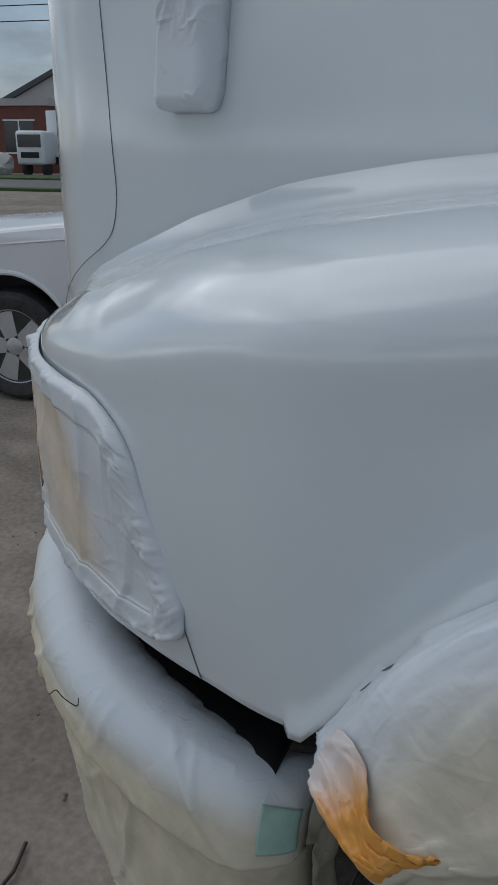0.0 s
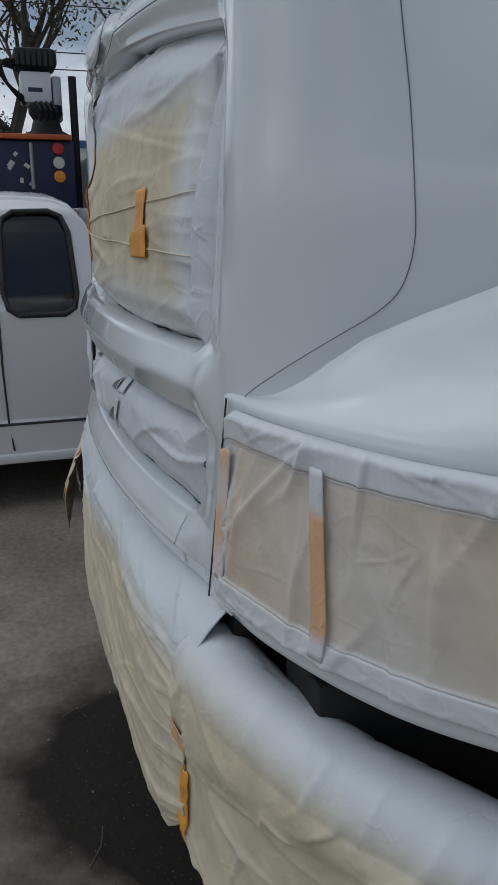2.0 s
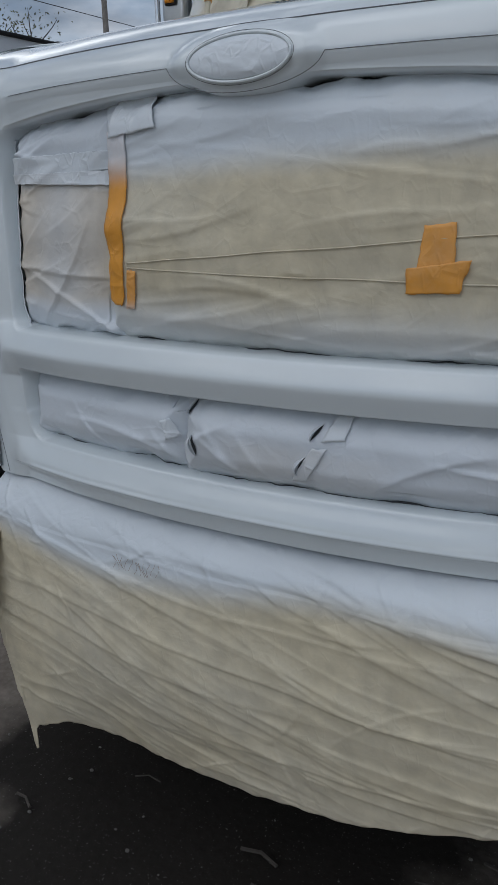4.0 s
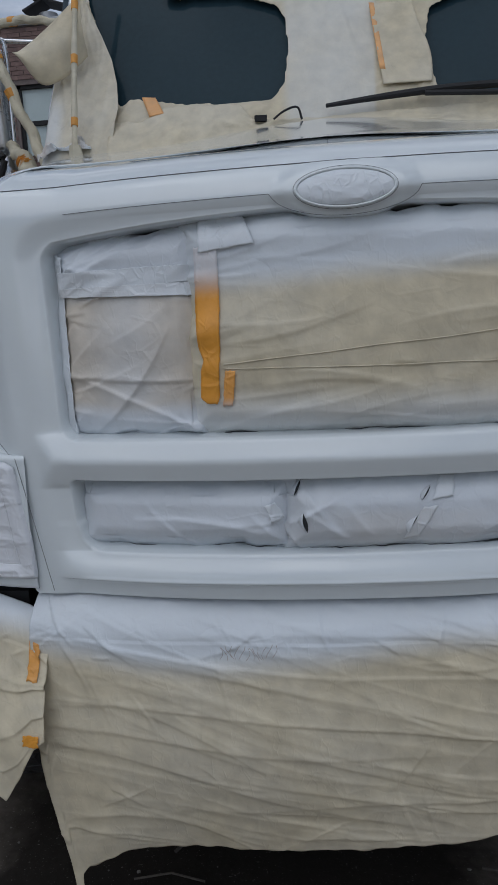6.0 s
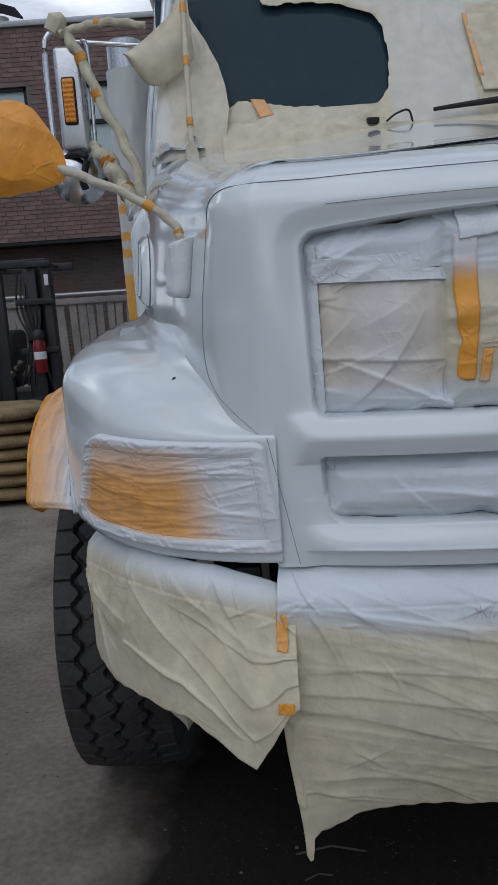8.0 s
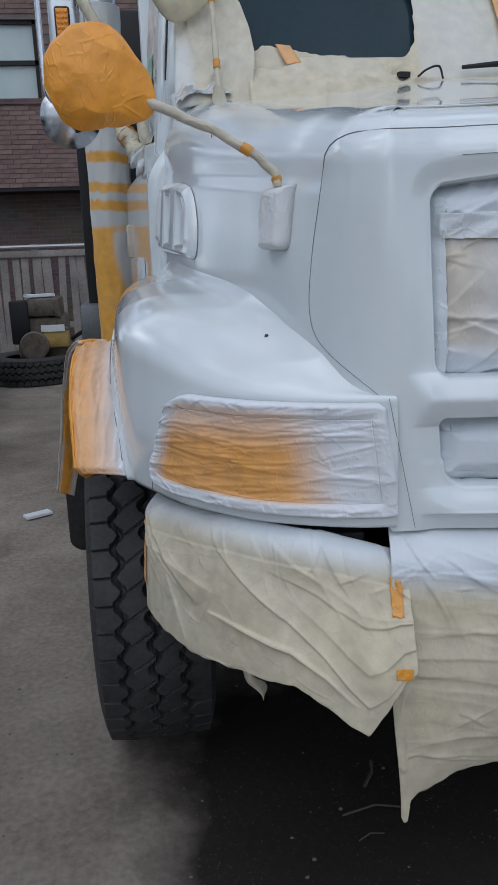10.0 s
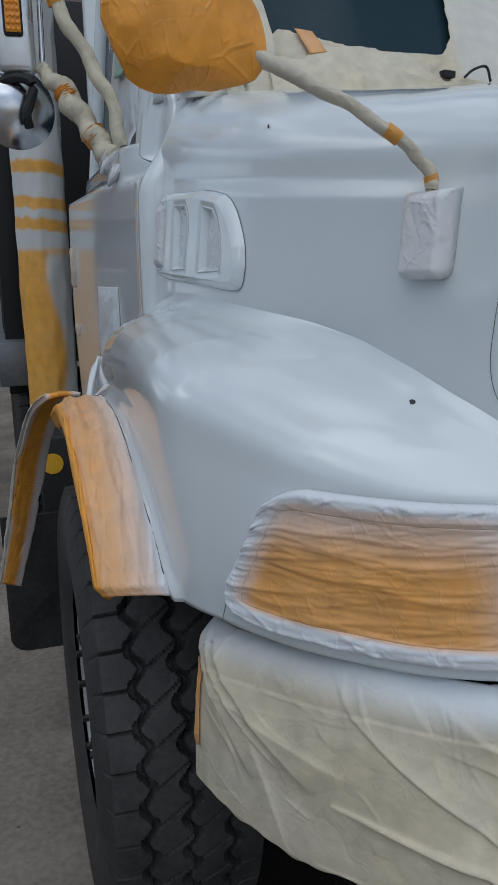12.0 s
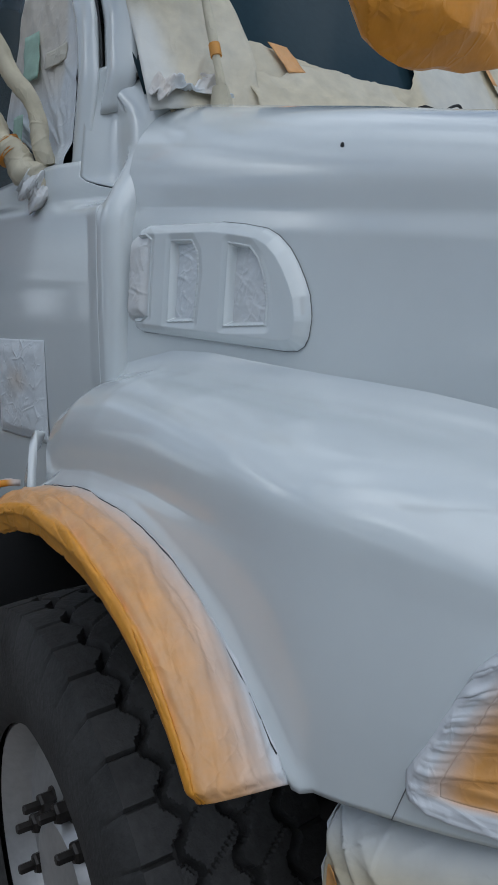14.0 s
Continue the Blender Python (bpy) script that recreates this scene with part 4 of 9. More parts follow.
def headlight_cover(sgn, name, label, mat, spray, seed, amp):
    root = empty(name, label, "headlight masking", "masked headlights")
    s_out0 = FEND.s_of(1, .262)
    nu, nv = 210, 100
    if sgn < 0:
        folds = fold_field(.47, .225, nu, nv, seed, 150, (.03, .16), (.003, .009), .0026, -4, 13) + fold_field(.47, .225, nu, nv, seed + 1, 110, (.01, .05), (.0022, .005), .0034, 30, 60, 1.0)
    else:
        folds = fold_field(.47, .225, nu, nv, seed, 30, (.05, .15), (.006, .024), .0070, 78, 24) + fold_field(.47, .225, nu, nv, seed + 1, 190, (.010, .05), (.0016, .0036), .0024, 40, 70, .97)
    fold = look_up(folds)

    def place(u, v, lift):
        # outer end leans and its corners are round
        z_lo, z_hi = 1.016, 1.241
        k = max(0.0, (u - .86) / .14)
        rnd = .055 * (1 - math.sqrt(max(0, 1 - k * k)))
        zt, zb = z_hi - rnd, z_lo + rnd * .55
        k2 = max(0.0, (.05 - u) / .05)
        zt -= .012 * k2 * k2
        zb += .010 * k2 * k2
        z = zb + (zt - zb) * v
        s_out = s_out0 + .09 * (1.236 - z) / .17 if z > 1.066 else s_out0 + .09
        s_in = S_IN - .040 * (1.24 - z) / .24
        s = s_in + (s_out - s_in) * u
        px, py = FEND.at(s)
        nx, ny = FEND.normal(s)
        return s, z, px + nx * lift, py + ny * lift

    def fn(u, v):
        e = min(min(u, 1 - u) * .46, min(v, 1 - v) * .22)
        rim = smooth01(e / .006)
        e2 = min(min(u + .08, 1 - u) * .46, min(v, 1 - v) * .22)
        inner = smooth01((e2 - .026) / .008) if sgn > 0 else smooth01((e - .016) / .02)
        s, z, x, y = place(u, v, 0)
        lift = .002 + (.010 if sgn < 0 else .0075) * rim - (.006 if sgn < 0 else .004) * inner + amp * .35 * crease(s * .5, z * 1.3, seed, 11) * (.45 + .55 * inner) + .003 * noise.noise(Vector((s * 9, z * 14, seed))) + fold(u, v) * smooth01(e / .004) * (.3 + .7 * smooth01(u / .12))
        s, z, x, y = place(u, v, lift)
        if sgn < 0:
            y += .001 * smooth01((.16 - u) / .16)
        return (sgn * x, y, z)

    vs, fs = grid(fn, nu, nv, flip=sgn < 0)
    values = [spray(i / (nu - 1), j / (nv - 1)) for i in range(nu) for j in range(nv)]

    def rim_face(f):
        u, v = [sum(k // nv for k in f) / 4 / (nu - 1), sum(k % nv for k in f) / 4 / (nv - 1)]
        return min(min(u + .08 * (sgn > 0), 1 - u) * .46, min(v, 1 - v) * .22) < .028

    for name, keep, lab in (("panel", False, "sheet over the lamp"), ("hem", True, "paint-covered tape round the edge")):
        sub = [f for f in fs if rim_face(f) == keep]
        used = sorted({k for f in sub for k in f})
        at = {k: q for q, k in enumerate(used)}
        me = mesh_from(name, [vs[k] for k in used], [tuple(at[k] for k in f) for f in sub], mat)
        spray_attr(me, [values[k] for k in used])
        thin(put(name, me, root, lab), .0015, 1.0)
    return root, place


def spray_hr(u, v):
    e = min(min(u, 1 - u) * 2.1, min(v, 1 - v))
    core = smooth01((u - .10 - .10 * v) / .26) * smooth01((1.0 - u) / .12)
    band = smooth01((v - .09) / .06) * (.45 + .55 * smooth01((.97 - v) / .45))
    return 1 - .95 * core * band * smooth01((e - .03) / .07)


def spray_hlft(u, v):
    e = min(min(u, 1 - u) * 2.1, min(v, 1 - v))
    return 1 - smooth01((e - .10) / .08) * (.80 + .18 * math.sin(u * 9 + v * 3)) * smooth01((.85 - u) / .15)


head_r, hp_r = headlight_cover(-1, "headlight_masking", "headlight masked with orange tape under misty white overspray", M_TAPE, spray_hr, 5, .006)
head_l, hp_l = headlight_cover(1, "headlight_masking", "headlight masked with cream paper and paint-covered tape", paper_material("headlight_paper", (0.66, 0.55, 0.41), (0.69, 0.72, 0.74), wrinkle=.5, creased=.45), spray_hlft, 8, .008)


def strip(root, placer, sgn, u0, u1, v0, v1, mat, label, lift=.011, spray=0.0, name="tape"):
    def fn(u, v):
        s, z, x, y = placer(u0 + (u1 - u0) * u, v0 + (v1 - v0) * v, lift)
        return (sgn * x, y, z)
    vs, fs = grid(fn, 8, 24, flip=sgn < 0)
    me = mesh_from(name, vs, fs, mat)
    spray_attr(me, [spray(j / 23) if callable(spray) else spray for i in range(8) for j in range(24)])
    thin(put(name, me, root, label), .001)


strip(head_l, hp_l, 1, .305, .336, .05, .90, M_TAPE, "vertical orange tape faded by overspray", .0165, lambda v: .25 + .75 * smooth01((v - .72) / .12) + .7 * smooth01((.18 - v) / .1))
strip(head_l, hp_l, 1, .010, .055, .10, .82, M_TAPE, "orange tape edge faded by overspray", .0135, lambda v: .55 + .2 * math.sin(v * 11))


# ---------------------------------------------------------------- bumper and its paper
BUMP = Line([(0, -.078), (.25, -.070), (.45, -.054), (.60, -.034), (.72, -.002), (.82, .053), (.92, .147), (1.0, .268), (1.042, .37), (1.056, .445)])
bumper_s = BUMP.length


def make_bumper():
    prof = [(.10, .875), (.03, .875), (.008, .865), (0, .84), (0, .69), (.012, .65), (.06, .635)]
    vs, fs = [], []
    ss = list(np.linspace(-bumper_s + .03, bumper_s - .03, 121))
    for s in ss:
        x, y = BUMP.at(abs(s))
        nx, ny = BUMP.normal(abs(s))
        g = 1 if s >= 0 else -1
        for d, z in prof:
            d += .03
            vs.append((g * (x - nx * d), y - ny * d, z))
    n = len(prof)
    for i in range(len(ss) - 1):
        for j in range(n - 1):
            fs.append((i * n + j, (i + 1) * n + j, (i + 1) * n + j + 1, i * n + j + 1))
    me = mesh_from("bumper", vs, fs, M_BLACK)
    thin(put("bumper", me, truck, "dark bumper hidden under masking paper"), .006, -1)


make_bumper()


# number, length, width, height and slant of the folds in each sheet
FOLDS = {11: (72, (.12, .7), (.005, .035), .0040, 14, 9), 13: (13, (.10, .34), (.012, .06), .0150, 48, 30), 17: (64, (.03, .15), (.004, .018), .0070, 75, 45)}


def drape(name, label, s0, s1, hem, spray, seed, top=.93, back=.06, nu=150, nv=70, amp=.014, bulge=.0, folds=0.0, start_end=(0, 0), hang_in=.0, mat=None, zrise=None, tuck=.006, roll=0.0, sway=None):
    """Masking paper wrapped over the bumper along its plan line and hanging below it."""
    root = empty(name, label, "masking paper", "masking paper round the bumper")
    wide = s1 - s0
    n, length, width, high, angle, spread = FOLDS[seed]
    ff = fold_field(wide, .5, nu, nv, seed, n, length, width, high, angle, spread)
    ff = ff + fold_field(wide, .5, nu, nv, seed + 1, int(26 * wide) + 10, (.02, .12), (.004, .012), .0034, angle, 70)
    # short sharp crumples where the sheet is tucked in along its top and at its seams
    cr_n = int(46 * wide)
    tuck_f = fold_field(wide, .5, nu, nv, seed + 2, cr_n, (.02, .09), (.003, .014), .0085, 35, 80)
    vv = np.linspace(0, 1, nv)[None, :]
    uu = np.linspace(0, 1, nu)[:, None] * wide
    near_end = np.exp(-np.minimum(uu, wide - uu) / .09)
    ff = ff + tuck_f * np.clip(np.exp(-((vv - .10) / .13) ** 2) * .8 + near_end * np.exp(-((vv - .2) / .3) ** 2), 0, 1)
    # folds run along the sheet's own height, whose top is its first row
    fold = look_up(ff)

    def fn(u, v):
        s = s0 + (s1 - s0) * u
        a = min(abs(s), bumper_s - .002)
        x, y = BUMP.at(a)
        nx, ny = BUMP.normal(a)
        g = 1 if s >= 0 else -1
        over = abs(s) - bumper_s
        zh = hem(s)
        zt = top if zrise is None else zrise(s)
        if roll and v < .34:
            # a thick roll: from behind its top round to the front
            ang = math.radians(-110 + 200 * v / .34)
            d = roll - roll * math.sin(ang) - .004
            z = zt - roll + roll * math.cos(ang)
        elif roll:
            f = (v - .34) / .66
            z = zt - roll + (zh - zt + roll) * f
            d = -.004 - .006 * math.sin(min(1, f * 3.2) * math.pi) + (.004 + .018 * smooth01((s - .62) / .2)) * smooth01((.815 + .02 * math.sin(s * 9) - z) / .018)
        elif v < .16:
            f = v / .16
            ang = f * math.pi / 2
            d = .012 + back * (1 - math.sin(ang))
            z = zt - .045 * (1 - math.cos(ang)) ** 1.2 + tuck * (1 - f) ** 2
        else:
            f = (v - .16) / .84
            d = .010 - .012 * math.sin(min(1, f * 2.2) * math.pi / 2)
            z = zt - .045 + (zh - zt + .045) * f
            below = max(0, .66 - z)
            d += hang_in * below
        cr = crease(s * .9, z * .8, seed, 6)
        if roll:
            # the end of the roll is round
            k = max(0, 1 - (bumper_s + .006 - abs(s)) / .07)
            rnd = 1 - math.sqrt(max(0, 1 - min(k, .999) ** 2))
            d += .05 * rnd
            z -= .030 * rnd * smooth01((z - .80) / .1)
        if sway:
            ds, dy = sway(s, z)
            x, y = x + g * ds, y + dy
        dd = d - fold(u, v) - amp * .22 * cr * (.4 + .6 * smooth01(v * 3)) - .010 * noise.noise(Vector((s * 4, z * 3, seed)))
        # slanting folds
        if folds and v > .16:
            w = s * 3 + z * 11 + .6 * noise.noise(Vector((s * 3, z * 3, seed)))
            dd -= folds * (math.sin(w * 3.1) * .5 + .5) ** 2 * smooth01((v - .2) * 3)
        px, py = g * (x - nx * dd), y - ny * dd
        if over > 0:
            py += over
        jit = .006 * noise.noise(Vector((s * 25, seed, 1))) if v == 1 else 0
        return (px, py, z + jit)

    vs, fs = grid(fn, nu, nv, flip=True)
    me = mesh_from("sheet", vs, fs, mat or M_PAPER)
    spray_attr(me, [spray(s0 + (s1 - s0) * i / (nu - 1), vs[i * nv + j][2]) for i in range(nu) for j in range(nv)])
    thin(put("sheet", me, root), .0016)
    return root, fn


SX = BUMP.s_of


def hem_c(s):
    return table(s, [(-.61, .405), (-.602, .362), (-.590, .336), (-.582, .342), (-.576, .394), (-.555, .416), (-.50, .432), (-.44, .450), (-.38, .452), (-.16, .455), (0, .475), (.2, .50), (.45, .585), (.57, .70)])


def hem_r(s):
    return table(-s, [(.555, .74), (.585, .72), (.62, .655), (.655, .606), (.69, .625), (.735, .665), (.80, .70), (.86, .69), (.92, .68), (1.02, .665), (1.12, .668), (1.30, .672), (1.5, .68)])


def hem_l(s):
    return table(s, [(.50, .66), (.58, .64), (.62, .625), (.66, .66), (.728, .693), (.783, .720), (.855, .744), (.90, .745), (.95, .70), (1.0, .63), (1.08, .56), (1.3, .56), (1.5, .60)])


def spray_b(s, z):
    return smooth01((z - .855 - .03 * math.sin(s * 5) + .02 * s) / .07) * .97


def spray_l(s, z):
    return smooth01((z - .845 + .05 * (s - .9) + .015 * math.sin(s * 7)) / .07) * .97


S_SEAM_R, S_SEAM_L = -SX(0, .585), SX(0, .545)


def sway_c(s, z):
    """The free corner of the long sheet hangs inwards."""
    low = smooth01((.72 - z) / .38)
    k = smooth01((.30 - s) / .75)
    return .035 * low * smooth01((-s - .40) / .2), (.045 + .05 * k - .06 * smooth01((-s - .30) / .28)) * low


def sway_r(s, z):
    """The torn point stands off the bumper."""
    return 0.0, -.055 * smooth01((.90 - z) / .2) * smooth01((.98 + s) / .2)
centre_paper, fn_c = drape("masking_paper", "long cream masking paper draped over the bumper, white along its top", S_SEAM_R - .01, S_SEAM_L + .01, hem_c, spray_b, 11, top=.955, back=.075, nu=400, nv=180, folds=.0012, hang_in=-.02, tuck=.042, sway=sway_c)
right_paper, fn_r = drape("masking_paper", "torn cream masking paper round the bumper end, hanging in a point", -bumper_s - .005, S_SEAM_R + .025, hem_r, lambda s, z: spray_b(s, z - .02), 13, top=.952, back=.045, nu=280, nv=140, amp=.022, folds=.002, tuck=.018, sway=sway_r, zrise=lambda s: table(-s, [(.58, .925), (.64, .942), (.74, .966), (.95, .972), (1.1, .958), (1.25, .944)]))
left_paper, fn_l = drape("masking_paper", "cream masking paper wrapped round the bumper end, white on top", S_SEAM_L - .02, bumper_s + .006, hem_l, spray_l, 17, top=.948, back=.010, nu=220, nv=130, amp=.018, roll=.055, zrise=lambda s: table(s, [(.5, .945), (.7, .938), (.9, .922), (1.1, .897), (1.25, .880), (1.4, .872)]))


def end_cap(fn, g, root, label):
    """Folded paper that closes the end of a wrapped bumper."""
    u = 0 if g < 0 else 1
    ring = [Vector(fn(u, v)) for v in np.linspace(0, 1, 24)]

    def cap(a, b):
        p = ring[int(round(a * 23))]
        q = p + Vector((-g * .10 * b - g * .02 * math.sin(b * 3) * noise.noise(p * 20), .018 * math.sin(b * math.pi) + .012 * noise.noise(Vector((p.z * 30, b * 4, 2))), 0))
        return (q.x, q.y, q.z)
    vs, fs = grid(cap, 24, 12)
    me = mesh_from("end_fold", vs, fs, M_PAPER)
    spray_attr(me, [smooth01((p[2] - .82) / .1) for p in vs])
    thin(put("end_fold", me, root, label), .0015)


end_cap(fn_r, -1, right_paper, "crumpled end fold")
end_cap(fn_l, 1, left_paper, "crumpled end fold")


SHEETS = {left_paper.name: (fn_l, S_SEAM_L - .02, bumper_s + .006), right_paper.name: (fn_r, -bumper_s - .005, S_SEAM_R + .025)}


def on_sheet(sheet, s, z, lift):
    """A place on a bumper sheet by its length and height, lifted off its face."""
    fn, s0, s1 = sheet
    u = min(max((s - s0) / (s1 - s0), 0), 1)
    lo, hi = .10, .98
    for _ in range(14):
        mid = (lo + hi) / 2
        lo, hi = (mid, hi) if fn(u, mid)[2] > z else (lo, mid)
    p = Vector(fn(u, lo))
    a = min(abs(s), bumper_s)
    nx, ny = BUMP.normal(a)
    return (p.x + math.copysign(nx, s) * lift, p.y + ny * lift, z)


def bump_tape(root, s0, s1, z0, z1, mat, label, lift=.004, spray=0.0, slant=0.0):
    sheet = SHEETS[root.name]

    def fn(u, v):
        z = z0 + (z1 - z0) * v + .004 * noise.noise(Vector((u * 3, v * 4, s0 * 9)))
        q = s0 + (s1 - s0) * u + slant * v + .003 * noise.noise(Vector((v * 6, u * 2, z0 * 9)))
        return on_sheet(sheet, q, z, lift + .0025 * abs(noise.noise(Vector((q * 70, z * 50, 4)))))
    vs, fs = grid(fn, 12, 20, flip=True)
    me = mesh_from("tape", vs, fs, mat)
    spray_attr(me, [spray] * len(vs))
    thin(put("tape", me, root, label), .001)


bump_tape(right_paper, S_SEAM_R - .012, S_SEAM_R + .010, .835, .905, M_TAPE, "orange tape on the seam, half painted", spray=.02)
bump_tape(right_paper, S_SEAM_R - .016, S_SEAM_R + .014, .725, .745, M_TAPE, "small orange tape tab", spray=-.15)
bump_tape(left_paper, S_SEAM_L - .026, S_SEAM_L + .022, .800, .830, M_TAPE, "crumpled orange tape, partly painted", spray=.22)
bump_tape(left_paper, S_SEAM_L - .008, S_SEAM_L + .014, .66, .77, M_TAPE, "crumpled orange tape on the seam", spray=-.05, slant=.01)
def end_patch(u, v):
    a, b = .950 + .042 * u, .262 + .10 * v
    p = Vector(fn_l(a, b))
    n = (Vector(fn_l(a + .01, b)) - p).cross(Vector(fn_l(a, b + .01)) - p).normalized()
    return tuple(p + n * (.003 if n.x > 0 else -.003))


vs, fs = grid(end_patch, 16, 16)
me = mesh_from("tape", vs, fs, M_GREEN)
thin(put("tape", me, left_paper, "green tape patch with white overspray"), .001)
bump_tape(right_paper, -bumper_s + .006, -bumper_s + .020, .74, .90, M_TAPE, "narrow orange tape along the edge", spray=.1)

sc = bmesh.new()
for k in range(13):
    x = -.225 + .008 * k
    z = .905 + .012 * noise.noise(Vector((k * 1.7, 0, 3)))
    pts = [Vector((x + .006 * math.sin(q + k), BUMP.at(abs(x))[1] - .0165 - .010 * (z < .9), z - .012 + .008 * q)) for q in range(4)]
    tube_bm(pts, .0004, 5, sc)
part("scuff", sc, material("brown_grease_scuff", (.33, .27, .23), .7), centre_paper, "brown scuff marks on the paper")
def scrap(u, v):
    z = .675 - .15 * v
    w = table(v, [(0, .022), (.35, .005), (.55, .010), (.7, .018), (1.0, .003)])
    return (-.862 + .045 * v + w * (u - .5) * 2 + .01 * math.sin(v * 9), .195 + .02 * v + .012 * math.sin(u * 3 + v * 5), z)


plate(scrap, 9, 30, M_PAPER, "torn_scrap", right_paper, "torn scrap hanging from the paper", spray=lambda u, v: .05)
part("thread", tube_bm(catmull([(1.007, .176, .921), (1.006, .184, .928), (1.009, .192, .924), (1.012, .202, .921), (1.014, .212, .920), (1.014, .214, .930)], 24), .0006, 6), M_BLACK, left_paper, "dark loose thread stuck to the paper")

# ---------------------------------------------------------------- wheel flares under tape
WY, WZ, WR = 1.06, 0.515, 0.53


def make_flare(sgn, label, mat, spray, seed):
    root = empty("flare_masking", label, "wheel flare masking", "masked wheel flares")
    ed = Line([(1.090, .462, .998), (1.093, .515, 1.075), (1.098, .58, 1.15), (1.10, .655, 1.198), (1.10, .74, 1.232), (1.10, .83, 1.25), (1.10, .98, 1.258), (1.10, 1.1, 1.252), (1.10, 1.20, 1.235)])

    nu, nv = 170, 80
    fold = look_up(fold_field(.95, .2, nu, nv, seed, 120, (.05, .30), (.003, .009), .0042, -7, 10) + fold_field(.95, .2, nu, nv, seed + 1, 80, (.01, .06), (.003, .007), .0036, 0, 90, .9) + (fold_field(.95, .2, nu, nv, seed + 2, 30, (.02, .08), (.006, .02), .008, 50, 60) if sgn > 0 else 0))

    def fn(u, v):
        p = ed.at(u * ed.length)
        q = ed.at(min(u + .01, 1) * ed.length) - ed.at(max(u - .01, 0) * ed.length)
        q /= np.linalg.norm(q)
        # outward from the wheel in the side view
        n = np.array((0, -q[2], q[1]))
        if n[2] < 0:
            n = -n
        wv = v / .8 if v < .8 else 1
        out = .125 * smooth01(wv * .98) ** .8
        drop = -.004 + .020 * math.sin(wv * math.pi * .62) - .048 * max(0, wv - .45) ** 1.2
        if sgn > 0:
            drop -= .10 * smooth01((v - .35) / .45) * (.1 + .9 * smooth01(u / .2))
        else:
            drop -= .028 * wv * smooth01((u - .68) / .3)
        if v > .8:
            f = (v - .8) / .2
            drop -= .035 * f
            out -= .015 * f
        wr = .003 * crease(u * 2.2, v * .35, seed, 6) + .0035 * math.sin(v * 34 + u * 4 + 2 * noise.noise(Vector((u * 5, v * 4, seed)))) * smooth01(u * 3) * (1 - smooth01((u - .8) * 3))
        drop += wr + fold(u, v)
        end = smooth01((.03 - u) / .03)
        r = p + n * drop
        tip = .062 * wv * max(0, 1 - u / .16) if sgn > 0 else 0
        up = .015 * wv * max(0, 1 - u / .2) if sgn < 0 else 0
        return (sgn * (p[0] + out - .012 * end), r[1] + .008 * end + tip + up, r[2] + up)

    vs, fs = grid(fn, nu, nv, flip=sgn > 0)
    me = mesh_from("cover", vs, fs, mat)
    spray_attr(me, [spray(i / (nu - 1), j / (nv - 1)) for i in range(nu) for j in range(nv)])
    thin(put("cover", me, root), .004, 0)
    # dark joint where the cover meets the fender
    joint = [Vector(fn(k / 60, .085 + .075 * smooth01(k / 20))) for k in range(1, 60)]
    seam([p + Vector((sgn * .0005, 0, .0022)) for p in joint], .0011 if sgn < 0 else .0009, root, "edge_gap")
    # closed lower end
    ring = [Vector(fn(0, v)) for v in np.linspace(0, 1, 30)]

    def cap(a, b):
        p = ring[int(round(a * 29))]
        c = Vector((sgn * 1.13, .53, 1.012))
        w = p.lerp(c, b * .85)
        return (w.x, w.y + .01 * b, w.z + .008 * b)
    vs, fs = grid(cap, 30, 6)
    me = mesh_from("end_fold", vs, fs, mat)
    spray_attr(me, [spray(0, (k // 6) / 29) * .8 for k in range(len(vs))])
    thin(put("end_fold", me, root), .002)
    if sgn > 0:
        # crumpled tape round the front tip
        bend = look_up(fold_field(.12, .16, 40, 60, 77, 26, (.02, .08), (.004, .012), .009, 70, 50))

        def tip_at(a, b):
            q = Vector(fn(.002 + (.085 + .02 * math.sin(b * 9)) * a, .34 + .66 * b))
            return (q.x + .003, q.y - .004 - .5 * bend(a, b), q.z + .004 + bend(a, b))
        vs, fs = grid(tip_at, 40, 60, flip=True)
        me = mesh_from("tape_tip", vs, fs, M_TAPE)
        spray_attr(me, [.75 - .75 * smooth01((k % 60 / 59 - .1) / .3) for k in range(len(vs))])
        thin(put("tape_tip", me, root, "crumpled orange tape round the front tip"), .0012)
    return root


make_flare(-1, "wheel flare masked in orange tape with white overspray along the fender", M_TAPE, lambda u, v: 1.0 - .50 * smooth01((v - .05 - .04 * (1 - u)) / .18) - .36 * smooth01((v - .14 - .10 * (1 - u)) / .28) - .26 * smooth01((v - .60) / .16), 3)
make_flare(1, "wheel flare masked in white-sprayed paper with an orange tape tip", M_PAPER, lambda u, v: .97 - .9 * smooth01((v - .38) / .22), 7)


